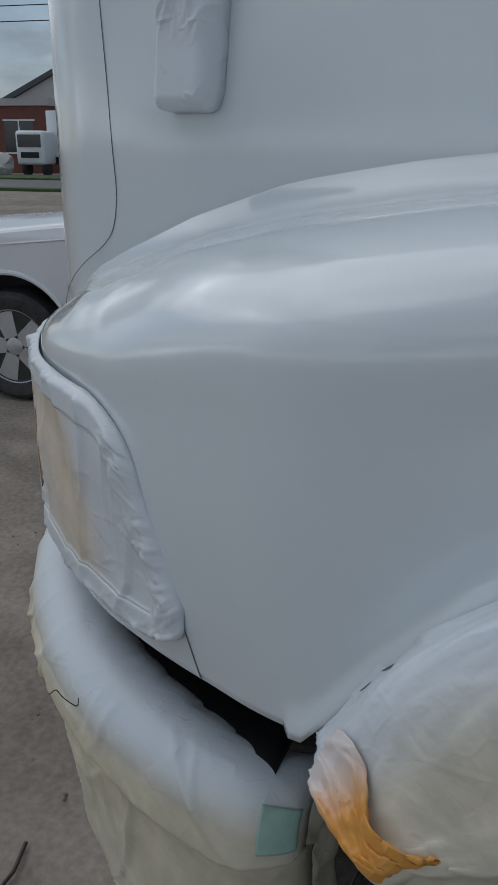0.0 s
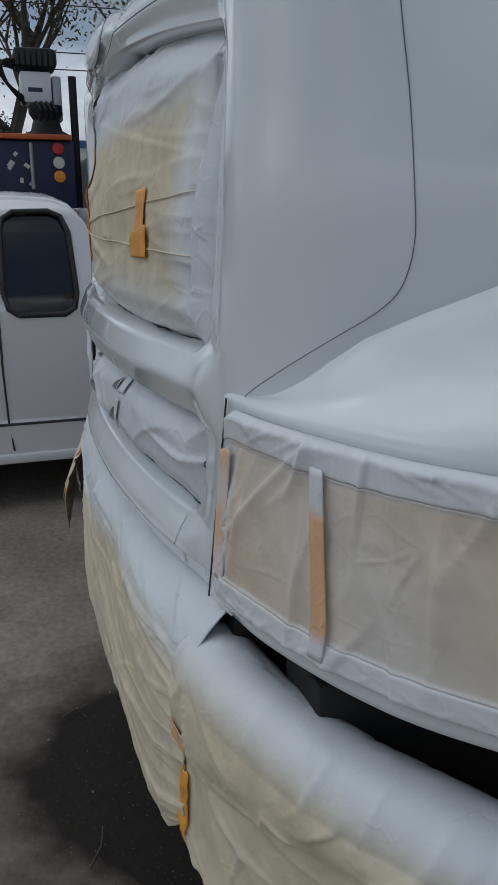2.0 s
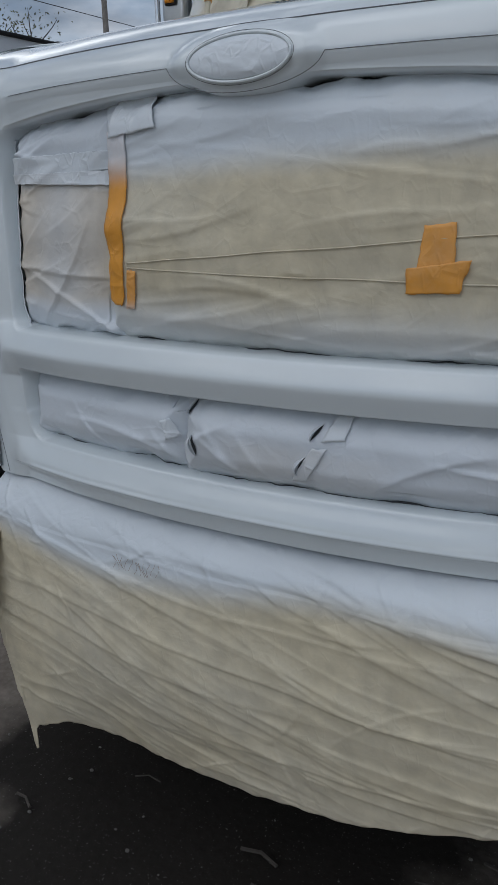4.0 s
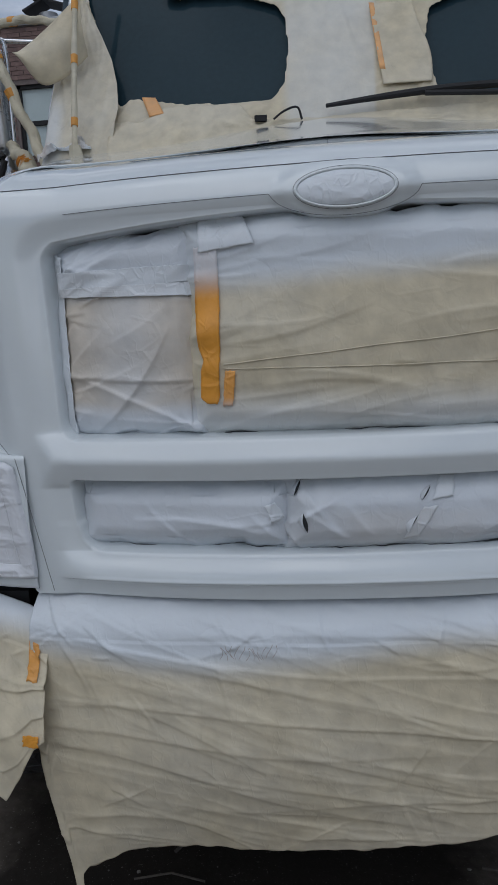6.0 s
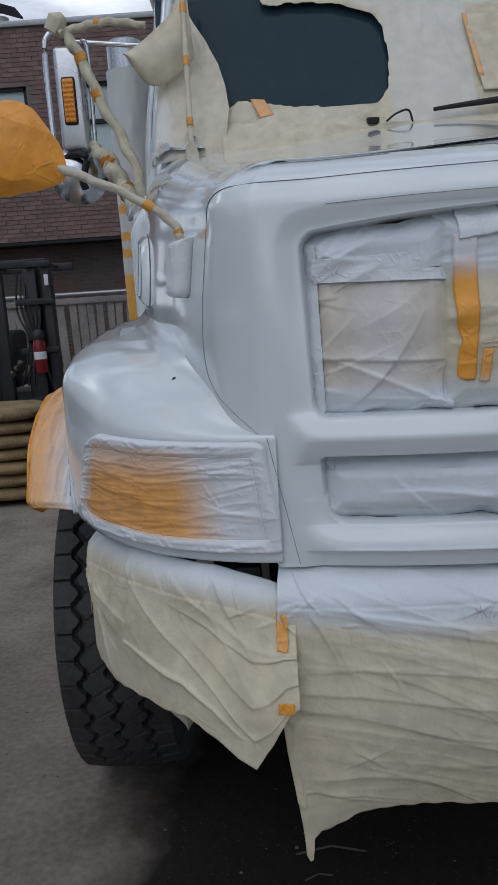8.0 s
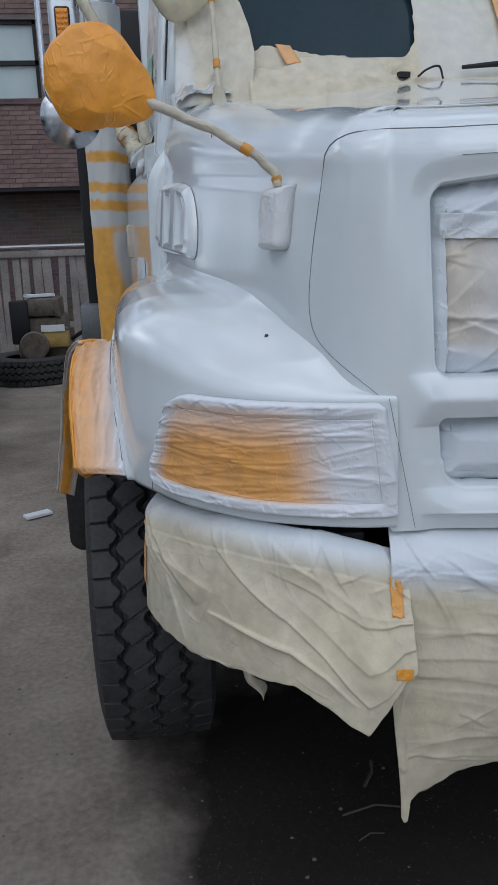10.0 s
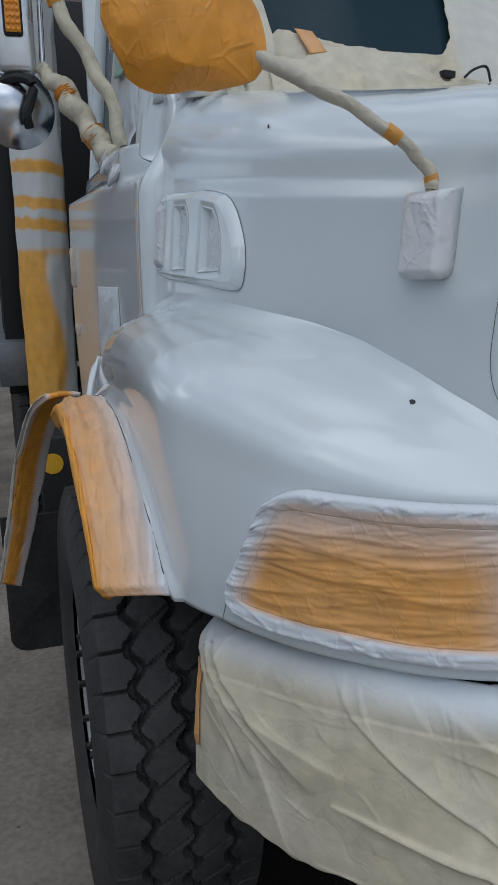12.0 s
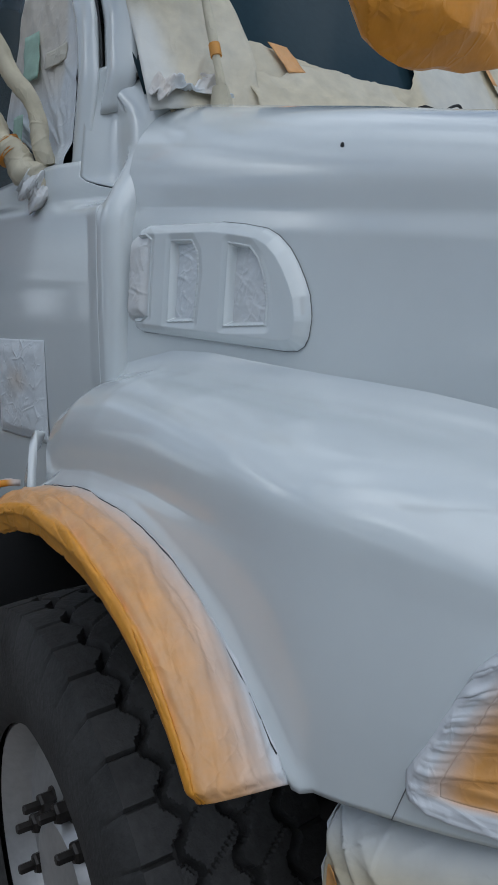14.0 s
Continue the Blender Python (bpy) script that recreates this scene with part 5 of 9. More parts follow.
# ---------------------------------------------------------------- wheels
def make_tyre_mesh():
    """Tread with three zigzag grooves and shoulder blocks; the axle lies along x, outer side at -x."""
    half, R = .157, WR
    na = 704
    cross = [(-.9, .57), (-1.02, .62), (-1.06, .70), (-1.08, .78), (-1.06, .87), (-1.0, .94), (-.955, .968)]
    tread = list(np.linspace(-.94, .94, 84))
    prof = [(a * half, b * R) for a, b in cross] + [(t * half, R * (1 - .018 * t * t)) for t in tread] + [(-a * half, b * R) for a, b in cross[::-1]]
    vs, fs = [], []
    k0, k1 = len(cross), len(cross) + len(tread)
    for i in range(na):
        a = 2 * math.pi * i / na
        ph = a / (2 * math.pi) * 44
        tri = abs((ph % 1) * 2 - 1) * 2 - 1
        sq = math.tanh(tri * 1.8)
        for j, (x, r) in enumerate(prof):
            if k0 <= j < k1:
                t = x / half
                d = 0
                for gx, amp, sg in ((-.52, .075, 1), (0.0, .085, -1), (.52, .075, 1)):
                    d = max(d, .026 * smooth01((.058 - abs(t - gx - sg * amp * sq)) / .026))
                blk = (ph + (.5 if t > 0 else 0)) % 1
                if abs(t) > .58:
                    d = max(d, .010 * smooth01((.055 - abs(blk - .5)) / .03) * smooth01((abs(t) - .58) / .04))
                if abs(t) < .5:
                    d = max(d, .007 * smooth01((.040 - abs(((ph * 1 + t * 1.4) % 1) - .5)) / .025))
                r -= d
            elif j in (k0 - 1, k1, k0 - 2, k1 + 1):
                blk = (ph + (.5 if x > 0 else 0)) % 1
                r -= .004 * (abs(blk - .5) < .06)
                x *= 1 - .015 * (abs(blk - .5) < .06)
            vs.append((x, r * math.cos(a), r * math.sin(a)))
    n = len(prof)
    for i in range(na):
        for j in range(n - 1):
            a, b = i * n, ((i + 1) % na) * n
            fs.append((a + j, a + j + 1, b + j + 1, b + j))
    me = mesh_from("tyre", vs, fs, M_RUBBER)
    me.set_sharp_from_angle(angle=radians(30))
    return me


TYRE = make_tyre_mesh()


def make_wheel(sgn, x, label):
    root = empty("wheel", label, "wheel", "front wheels", (sgn * x, WY, WZ))
    root.parent = truck
    del root["category"]
    ty = new("tyre", TYRE)
    ty.parent = root
    ty["label"] = "worn black all-position truck tyre"
    if sgn > 0:
        ty.rotation_euler = (0, 0, math.pi)
    # rim: a dished steel disc
    rot = Matrix.Rotation(radians(-90 * -sgn), 4, "Y")
    prof = [(.292, -.10), (.300, .10), (.310, .128), (.298, .132), (.285, .118), (.270, .098), (.262, .078), (.20, .078), (.185, .088), (.165, .090), (.125, .094), (.118, .108), (.112, .116), (.095, .120), (.02, .122)]
    bm = lathe_bm([(r, h) for r, h in prof], 64, rot)
    me = bpy.data.meshes.new("rim")
    bm.to_mesh(me)
    bm.free()
    me.materials.append(M_RIM)
    me.polygons.foreach_set("use_smooth", [True] * len(me.polygons))
    me.set_sharp_from_angle(angle=radians(35))
    rim = new("rim", me)
    rim.parent = root
    rim["label"] = "dusty pale steel rim"
    nut = bpy.data.meshes.new("lug_nut")
    b2 = lathe_bm([(.021, 0), (.021, .028), (.018, .033), (.0105, .034), (.0105, .06), (.008, .063)], 6)
    b3 = lathe_bm([(.027, 0), (.026, .006), (.012, .008)], 14, None, b2)
    b3.to_mesh(nut)
    b3.free()
    nut.materials.append(M_NUT)
    for k in range(10):
        a = 2 * math.pi * (k + .5) / 10
        ob = new("lug_nut", nut)
        ob.parent = rim
        ob.matrix_local = Matrix.Translation((sgn * .088, .143 * math.cos(a), .143 * math.sin(a))) @ rot
    return root


make_wheel(-1, 1.055, "truck front wheel with a dusty steel rim and worn tyre")
make_wheel(1, 1.055, "truck front wheel with a dusty steel rim and worn tyre")

# ---------------------------------------------------------------- dark parts under the hood
part("radiator", box_bm(-.45, .12, .75, .45, .20, 1.6), M_BLACK, truck, "black radiator behind the masked grille", False)
for g in (-1, 1):
    part("frame_rail", box_bm(g * .43 - .04, .05, .62, g * .43 + .04, 6.5, .88, .008), M_BLACK, truck, "black steel frame rail")
    part("wheel_housing", box_bm(min(g * .55, g * .6), .25, .55, max(g * .55, g * .6), 1.7, 1.45), M_BLACK, truck, "black inner wheel housing", False)
    part("bumper_bracket", box_bm(min(g * .62, g * .72), .06, .80, max(g * .62, g * .72), .30, .97, .006), M_BLACK, truck)
part("front_axle", tube_bm([(-1.0, WY, .47), (-.5, WY, .42), (.5, WY, .42), (1.0, WY, .47)], .06, 12), M_BLACK, truck)
part("engine", box_bm(-.32, .25, .72, .32, 1.2, 1.45, .02), M_BLACK, truck)
part("cross_member", box_bm(-.55, .02, .90, .55, .10, .99, .005), M_BLACK, truck)


# ---------------------------------------------------------------- cab
M_CABIN = material("dark_cab_interior", (0.035, 0.045, 0.05), 0.8, vary=0.3)
WS0, WS1 = (1.158, 1.985), (1.51, 2.62)      # windscreen: y, z at its foot and top
def ws(x, f, off=0.0):
    """A place on the windscreen, f from foot to top."""
    bow = .022 * (x / .63) ** 2
    return Vector((x, WS0[0] + (WS1[0] - WS0[0]) * f + bow - off * .88, WS0[1] + (WS1[1] - WS0[1]) * f + off * .46))


def make_cab():
    # shell: door side, roof, back, cowl
    part("cowl", box_bm(-.76, 1.170, 1.40, .76, 1.36, 1.968, .07, 5), M_PAINT, truck, "white cowl below the windscreen")
    for g in (-1, 1):
        # one pressed side: lower door skin, belt ledge, narrower upper part
        def skin(y, z, g=g):
            low = .964 + .014 * math.sin((z - 1.0) * 3.2) + .07 * max(0, y - 1.25)
            up = .915 + .062 * smooth01((y - 1.27) / .20) - .12 * max(0, z - 1.82) - .02 * smooth01((1.34 - y) / .12)
            k = smooth01((z - 1.755 - .03 * smooth01((y - 1.3) / .5) + .03 * smooth01((1.22 - y) / .05)) / (.035 + .13 * smooth01((1.22 - y) / .05)))
            x = low + (up - low) * k
            return Vector((g * x, y, z))

        def front(u, v, g=g):
            # one pressing from behind the hood round the corner to the door
            z = 1.05 + 1.0 * v
            yb = 1.205 + .157 * smooth01((z - 1.78) / .06) - .012 * smooth01((z - 1.95) / .1)
            yc = 1.165 + (yb - 1.165) * max(0, u - .7) / .3
            xb = abs(skin(yc, z).x) if z < 1.95 else table(z, [(1.95, abs(skin(yc, 1.95).x)), (2.05, .895)])
            rad = .030 + .055 * smooth01((z - 1.80) / .2)
            ya = 1.158 + .015 * smooth01((z - 1.76) / .1)
            if u < .35:
                q = u / .35
                x, y = .70 + (xb - rad - .70) * q, ya
            elif u < .7:
                w = (u - .35) / .35 * math.pi / 2
                x, y = xb - rad + rad * math.sin(w), ya + rad - rad * math.cos(w)
            else:
                q = (u - .7) / .3
                x, y = xb, ya + rad + (yb - ya - rad) * q
            k = max(0, min(1, (x - .70) / .15))
            back = smooth01((z - 1.885 - .035 * k) / (.085 + .10 * k))
            y += (1.30 + .03 * k - ya) * back * (1 - smooth01((y - ya) / .25) * .75) if u < .7 else (yb - y) * back * .8 * (1 - (u - .7) / .3)
            return (g * x, min(y, yb), z)
        plate(front, 60, 110, M_PAINT, "cab_corner", truck, "white cab corner panel sweeping up into the windscreen post", flip=g > 0, t=.008, off=g)

        def door(u, v, g=g):
            y = 1.205 + 1.027 * u + (1 - u) * .157 * smooth01((1.05 + .82 * v - 1.78) / .06)
            z = 1.05 + .82 * v
            return tuple(skin(y, z))
        d = plate(door, 150, 80, M_PAINT, "door", truck, "white cab door", flip=g < 0, t=.008, off=-g)
        gap = [Vector((g * .905, 1.343, 1.99)), Vector((g * .902, 1.333, 2.03)), Vector((g * .892, 1.356, 2.15)), Vector((g * .862, 1.486, 2.40)), Vector((g * .84, 1.586, 2.6))]
        part("panel_gap", tube_bm(catmull(gap, 60), .0022, 6), M_GAP, truck)
        low_gap = [skin(1.204, z) + Vector((g * .0004, 0, 0)) for z in np.linspace(1.66, 1.76, 4)] + [skin(1.27, 1.80), skin(1.342, 1.828), skin(1.361, 1.88), skin(1.352, 1.95), Vector((g * .905, 1.343, 1.99))]
        part("panel_gap", tube_bm(catmull(low_gap, 60), .0008, 6), M_SEAM, truck)
        part("panel_gap", tube_bm([skin(2.235, z) for z in np.linspace(1.05, 1.87, 16)], .006, 6), M_GAP, truck)

        def dpost(u, v, g=g):
            z = 1.86 + .76 * v
            y = table(z, [(1.86, 1.360), (1.95, 1.350), (2.03, 1.340), (2.15, 1.364), (2.40, 1.494), (2.62, 1.596)]) + (.062 + .02 * v) * u
            x = table(z, [(1.86, .914), (2.03, .898), (2.4, .858), (2.62, .84)]) + .014 * math.sin(u * math.pi)
            return (g * x, y, z)
        plate(dpost, 10, 40, M_PAINT, "door_frame", truck, "white door frame post", flip=g < 0, t=.02, off=-g)

        def apost(u, v, g=g):
            z = 1.96 + .66 * v
            y = table(z, [(1.96, 1.36), (2.03, 1.328), (2.15, 1.352), (2.40, 1.482), (2.62, 1.582)]) - .085 * u
            x = table(z, [(1.96, .905), (2.03, .897), (2.4, .857), (2.62, .835)]) + .016 * math.sin(u * math.pi * .6) - .045 * u * u
            return (g * x, y, z)
        plate(apost, 10, 40, M_PAINT, "windscreen_post", truck, "white windscreen post", flip=g < 0, t=.02, off=-g)
        part("door_frame", tube_bm([(g * .945, 2.22, 1.86), (g * .87, 2.22, 2.58)], .03, 10), M_PAINT, truck)
        w = bmesh.new()
        f = w.faces.new([w.verts.new(p) for p in ((g * .910, 1.45, 1.86), (g * .932, 2.22, 1.86), (g * .86, 2.22, 2.60), (g * .838, 1.61, 2.60))])
        thin(part("window", w, M_GLASS, truck, "dark door window", False), .004).visible_shadow = False
    part("roof", box_bm(-.92, 1.52, 2.60, .92, 2.6, 2.85, .07, 4), M_PAINT, truck, "white cab roof")
    part("cab_back", box_bm(-.95, 2.26, 1.0, .95, 2.32, 2.65, .02), M_PAINT, truck)
    part("cab_floor", box_bm(-.9, 1.3, .98, .9, 2.28, 1.04), M_BLACK, truck, "", False)
    part("dashboard", box_bm(-.88, 1.38, 1.70, .88, 1.62, 2.0, .03), M_CABIN, truck, "dark dashboard")
    part("seat", box_bm(-.70, 1.85, 1.1, -.25, 2.2, 2.35, .05), M_CABIN, truck, "dark cab seat")
    part("seat", box_bm(.25, 1.85, 1.1, .70, 2.2, 2.35, .05), M_CABIN, truck, "dark cab seat")
    vs, fs = grid(lambda u, v: tuple(ws(-.87 + 1.74 * u, v, -.012)), 24, 8)
    me = mesh_from("windscreen", vs, fs, M_GLASS)
    o = thin(put("windscreen", me, truck, "dark tinted windscreen"), .004)
    o.visible_shadow = False


make_cab()


# paper over the windscreen with two holes torn in it
def polygon_depth(pts, a, b):
    """Signed distance of places (a, b) to a polygon: positive inside."""
    p = np.array(pts, float)
    q = np.roll(p, -1, axis=0)
    best, inside = np.full(np.shape(a), 9.0), np.zeros(np.shape(a), bool)
    for (x0, y0), (x1, y1) in zip(p, q):
        ex, ey = x1 - x0, y1 - y0
        t = np.clip(((a - x0) * ex + (b - y0) * ey) / (ex * ex + ey * ey + 1e-12), 0, 1)
        best = np.minimum(best, np.hypot(a - x0 - t * ex, b - y0 - t * ey))
        cross = (y0 > b) != (y1 > b)
        inside ^= cross & (a < ex * (b - y0) / (ey if abs(ey) > 1e-12 else 1e-12) + x0)
    return np.where(inside, best, -best)


# torn openings, as places across the glass and up it
HOLE_R = [(-.78, .93), (-.75, .74), (-.70, .55), (-.66, .41), (-.635, .185), (-.607, .225), (-.55, .217), (-.42, .175), (-.25, .157), (-.157, .157), (-.118, .235), (-.104, .41), (-.110, .58), (-.135, .655), (-.262, .735), (-.42, .757), (-.45, .742), (-.506, .761), (-.506, .86)]
HOLE_L = [(.345, .57), (.33, .42), (.332, .325), (.347, .17), (.362, .12), (.46, .11), (.80, .13), (.80, .70), (.45, .645)]


def make_screen_paper():
    root = empty("masking_paper", "cream masking paper taped over the windscreen with two torn openings", "masking paper", "masking paper on the cab")
    nu, nv = 270, 104
    aa, ff = np.meshgrid(np.linspace(-.84, .84, nu), np.linspace(-.08, 1.0, nv), indexing="ij")
    wob = np.array([[.002 * noise.noise(Vector((a * 16, f * 12, 3))) for f in np.linspace(-.08, 1, nv)] for a in np.linspace(-.84, .84, nu)])
    val = np.maximum(polygon_depth(HOLE_R, aa, ff), polygon_depth(HOLE_L, aa, ff)) + wob
    fold = fold_field(1.68, .72, nu, nv, 41, 60, (.05, .30), (.006, .03), .007, 55, 60)
    vs = [tuple(ws(aa[i, j], ff[i, j], .006 + fold[i, j] + .010 * crease(aa[i, j], ff[i, j], 21, 6))) for i in range(nu) for j in range(nv)]
    flat = val.ravel()
    fs = []
    for i in range(nu - 1):
        for j in range(nv - 1):
            q = (i * nv + j, (i + 1) * nv + j, (i + 1) * nv + j + 1, i * nv + j + 1)
            if sum(flat[k] for k in q) < 0:
                fs.append(q)
    me = mesh_from("sheet", vs, fs, M_PAPER)

    def spray(x, f):
        mid = smooth01((x + .13) / .04) * smooth01((.172 - x + .03 * (f - .3)) / .012)
        top = smooth01((f - .66 - .12 * smooth01((-.1 - x) / .2)) / .04)
        return .36 * max(mid, top)
    spray_attr(me, [spray(aa[i, j], ff[i, j]) for i in range(nu) for j in range(nv)])
    bm = bmesh.new()
    bm.from_mesh(me)
    bmesh.ops.delete(bm, geom=[v for v in bm.verts if not v.link_faces], context="VERTS")
    edge = [v for v in bm.verts if v.is_boundary and abs(v.co.x) < .82]
    for _ in range(7):
        bmesh.ops.smooth_vert(bm, verts=edge, factor=.5, use_axis_x=True, use_axis_y=True, use_axis_z=True)
    bm.to_mesh(me)
    bm.free()
    thin(put("sheet", me, root), .0015)
    strips = (((.157, .605), (.173, .602), (.195, .246), (.178, .250)), ((-.562, .214), (-.517, .203), (-.488, .118), (-.535, .108)), ((-.735, .135), (-.665, .148), (-.662, .130), (-.738, .112)))
    for a, b, c, d in strips:
        def fn(u, v, a=a, b=b, c=c, d=d):
            x = (a[0] * (1 - u) + b[0] * u) * (1 - v) + (d[0] * (1 - u) + c[0] * u) * v
            f = (a[1] * (1 - u) + b[1] * u) * (1 - v) + (d[1] * (1 - u) + c[1] * u) * v
            return tuple(ws(x, f, .026 + .003 * noise.noise(Vector((x * 40, f * 40, 1)))))
        vs, fs = grid(fn, 6, 14)
        me = mesh_from("tape", vs, fs, M_TAPE)
        spray_attr(me, [.12] * len(vs))
        thin(put("tape", me, root, "bare orange tape"), .001)
    # a paler sheet lapped over the first, between the two openings
    def lap(u, v):
        f = .17 + .43 * v
        x = .185 - .025 * v + (.145 + .012 * math.sin(v * 5)) * u
        return tuple(ws(x, f, .022 + .006 * crease(x, f, 23, 9)))
    vs, fs = grid(lap, 24, 40)
    me = mesh_from("lap", vs, fs, M_PAPER)
    spray_attr(me, [.06] * len(vs))
    thin(put("lap", me, root, "bare cream sheet lapped over the first"), .0015)
    return root


make_screen_paper()


def loose_paper(name, label, fn, nu, nv, spray, mat=None):
    vs, fs = grid(fn, nu, nv)
    me = mesh_from(name, vs, fs, mat or M_PAPER)
    spray_attr(me, [spray(p) for p in vs])
    ob = thin(new(name, me), .0015)
    return tagged(ob, label, "masking paper", "masking paper on the cab")


M_WRAP_EARLY = paper_material("wrapped_rod", (0.56, 0.51, 0.38), (0.6, 0.6, 0.58), wrinkle=.6)


# crumpled sheet along the cowl, and the flying piece at the pillar
cowl_fold = look_up(fold_field(1.5, .12, 150, 26, 31, 60, (.03, .16), (.005, .02), .012, 40, 60))


def cowl_sheet(u, v):
    x = -.66 + 1.42 * u
    top = table(x, [(-.66, .10), (-.56, .085), (-.49, .155), (-.385, .150), (-.25, .130), (-.21, .045), (-.10, .03), (.30, .04), (.76, .05)])
    f = -.10 + (top + .10 + .012 * noise.noise(Vector((x * 14, 1, 5)))) * v
    return tuple(ws(x, f, .014 + .016 * crease(x, v * .3, 31, 5) + cowl_fold(u, v) + .03 * (1 - v)))


loose_paper("masking_paper", "crumpled cream masking paper along the foot of the windscreen", cowl_sheet, 150, 26, lambda p: .05)


pillar_fold = look_up(fold_field(.22, .56, 34, 50, 133, 26, (.05, .3), (.006, .03), .012, 80, 30))


def pillar_sheet(u, v):
    # stuck to the glass beside the post, its free edge curling off
    z = 1.93 + .56 * v
    left = table(z, [(1.93, -.885), (2.2, -.865), (2.49, -.82)])
    right = table(z, [(1.93, -.64), (1.99, -.645), (2.08, -.632), (2.16, -.640), (2.24, -.660), (2.33, -.70), (2.40, -.735), (2.49, -.775)])
    x = left + (right - left) * u
    p = ws(x, (z - 1.985) / .635, .004 + .030 * u + pillar_fold(u, v) + .014 * crease(u * .3, v * .5, 33, 6) + .010 * math.sin(u * 6 + v * 2) * (1 - v))
    return tuple(p)


loose_paper("masking_paper", "cream masking paper folded round the windscreen post", pillar_sheet, 34, 50, lambda p: .12 + .5 * smooth01((-.80 - p[0]) / .05) * smooth01((2.2 - p[2]) / .1))


post_fold = look_up(fold_field(.2, .06, 60, 24, 134, 40, (.01, .05), (.003, .01), .016, 60, 80))


def post_foot(u, v):
    # crumpled grey tape where the post meets the cowl
    x = -.885 + .17 * u
    z = 1.955 + .055 * v * (.6 + .4 * math.sin(u * 11)) - .03 * smooth01((.3 - u) / .3)
    p = ws(x, (z - 1.985) / .635, .045 * (1 - .5 * v) + post_fold(u, v))
    return tuple(p)


loose_paper("masking_paper", "crumpled grey painted tape at the foot of the windscreen post", post_foot, 60, 24, lambda p: .8 + .3 * math.sin(p[0] * 60), M_TAPE_WHITE)


def wing_sheet(u, v):
    top = catmull_at([(-.745, 1.30, 2.47), (-.82, 1.275, 2.40), (-.90, 1.26, 2.335), (-.962, 1.25, 2.295)], u)
    low = catmull_at([(-.735, 1.285, 2.28), (-.81, 1.26, 2.215), (-.885, 1.25, 2.20), (-.95, 1.25, 2.285)], u)
    p = top.lerp(low, v)
    return (p.x, p.y - .035 * math.sin(v * 3.1) - .012 * crease(u * .3, v * .2, 35, 6), p.z)


def catmull_at(pts, t):
    return catmull(pts, 21)[int(round(t * 20))]


loose_paper("masking_paper", "loose corner of cream masking paper sticking out beside the cab", wing_sheet, 21, 16, lambda p: -.05)


pole_line = catmull([(-.757, 1.112, 1.950), (-.757, 1.115, 2.0), (-.758, 1.195, 2.25), (-.76, 1.30, 2.53), (-.76, 1.38, 2.75)], 40)
ant = empty("antenna", "thin antenna wrapped in cream paper and orange tape", "antenna")
part("rod", tube_bm(pole_line, [.0080 + .002 * math.sin(k * .55) ** 2 for k in range(40)], 12, rough=.12, seed=8), M_WRAP_EARLY, ant, "paper-wrapped rod")
part("foot", tube_bm([(-.757, 1.112, 1.925), (-.757, 1.114, 1.985)], [.030, .018], 10, rough=.4), M_WRAP_EARLY, ant, "crumpled grey tape at the foot")
for k in (12, 19, 25):
    part("tape", tube_bm(pole_line[k:k + 2], .0112, 10), M_TAPE_RAW, ant, "orange tape band")


def glass_x(z):
    return .914 - .10 * max(0, z - 1.86)


door_fold = look_up(fold_field(.25, .74, 60, 120, 37, 46, (.04, .2), (.005, .02), .010, 80, 25))


def door_sheet(u, v):
    # strip over the front of the door glass, its free edge standing off
    z = 1.862 + .74 * v
    y0 = table(z, [(1.86, 1.43), (1.90, 1.425), (2.2, 1.42), (2.6, 1.62)])
    y1 = table(z, [(1.86, 1.57), (1.94, 1.655), (2.02, 1.78), (2.27, 1.66), (2.6, 1.80)]) + .008 * noise.noise(Vector((z * 16, 3, 1)))
    x = glass_x(z) + .022 + .6 * door_fold(u, v) + .035 * u * u * smooth01((z - 1.9) / .15) + .02 * smooth01((1.93 - z) / .05)
    return (-x, y0 + (y1 - y0) * u, z)


door_paper = loose_paper("masking_paper", "cream paper over the door glass, grey with overspray at its foot", door_sheet, 60, 120, lambda p: .25 + .75 * smooth01((2.10 - p[2]) / .1) + .5 * smooth01((1.50 - p[1]) / .04), M_PAPER_GREY)
rear_fold = look_up(fold_field(.16, .7, 30, 90, 38, 24, (.04, .2), (.005, .02), .008, 85, 20))


def rear_strip(u, v):
    z = 1.90 + .70 * v
    y = 2.02 + .06 * v + .15 * u + .006 * noise.noise(Vector((z * 15, u * 4, 6)))
    return (-(glass_x(z) + .008 + rear_fold(u, v)), y, z)


loose_paper("masking_paper", "narrow pale paper strip along the rear of the door glass", rear_strip, 30, 90, lambda p: .5)


def glass_tape(y0, y1, z0, z1, mat, label):
    def fn(u, v):
        y, z = y0 + (y1 - y0) * u, z0 + (z1 - z0) * v
        k = min(1, max(0, (y - 1.43) / .25))
        return (-(glass_x(z) + .029 + .035 * k * k + .003 * noise.noise(Vector((y * 40, z * 40, 2)))), y + .01 * noise.noise(Vector((z * 20, 1, 1))), z)
    vs, fs = grid(fn, 10, 10)
    me = mesh_from("tape", vs, fs, mat)
    spray_attr(me, [.4] * len(vs))
    tagged(thin(new("tape", me), .001), label, "tape", "tape on the door glass")


glass_tape(1.60, 1.66, 2.09, 2.19, M_GREEN, "pale green tape on the door glass paper")
glass_tape(1.655, 1.70, 1.955, 2.02, M_GREEN, "pale green tape on the door glass paper")
glass_tape(1.47, 1.57, 2.10, 2.135, M_WRAP_EARLY, "short tan tape across the door glass paper")

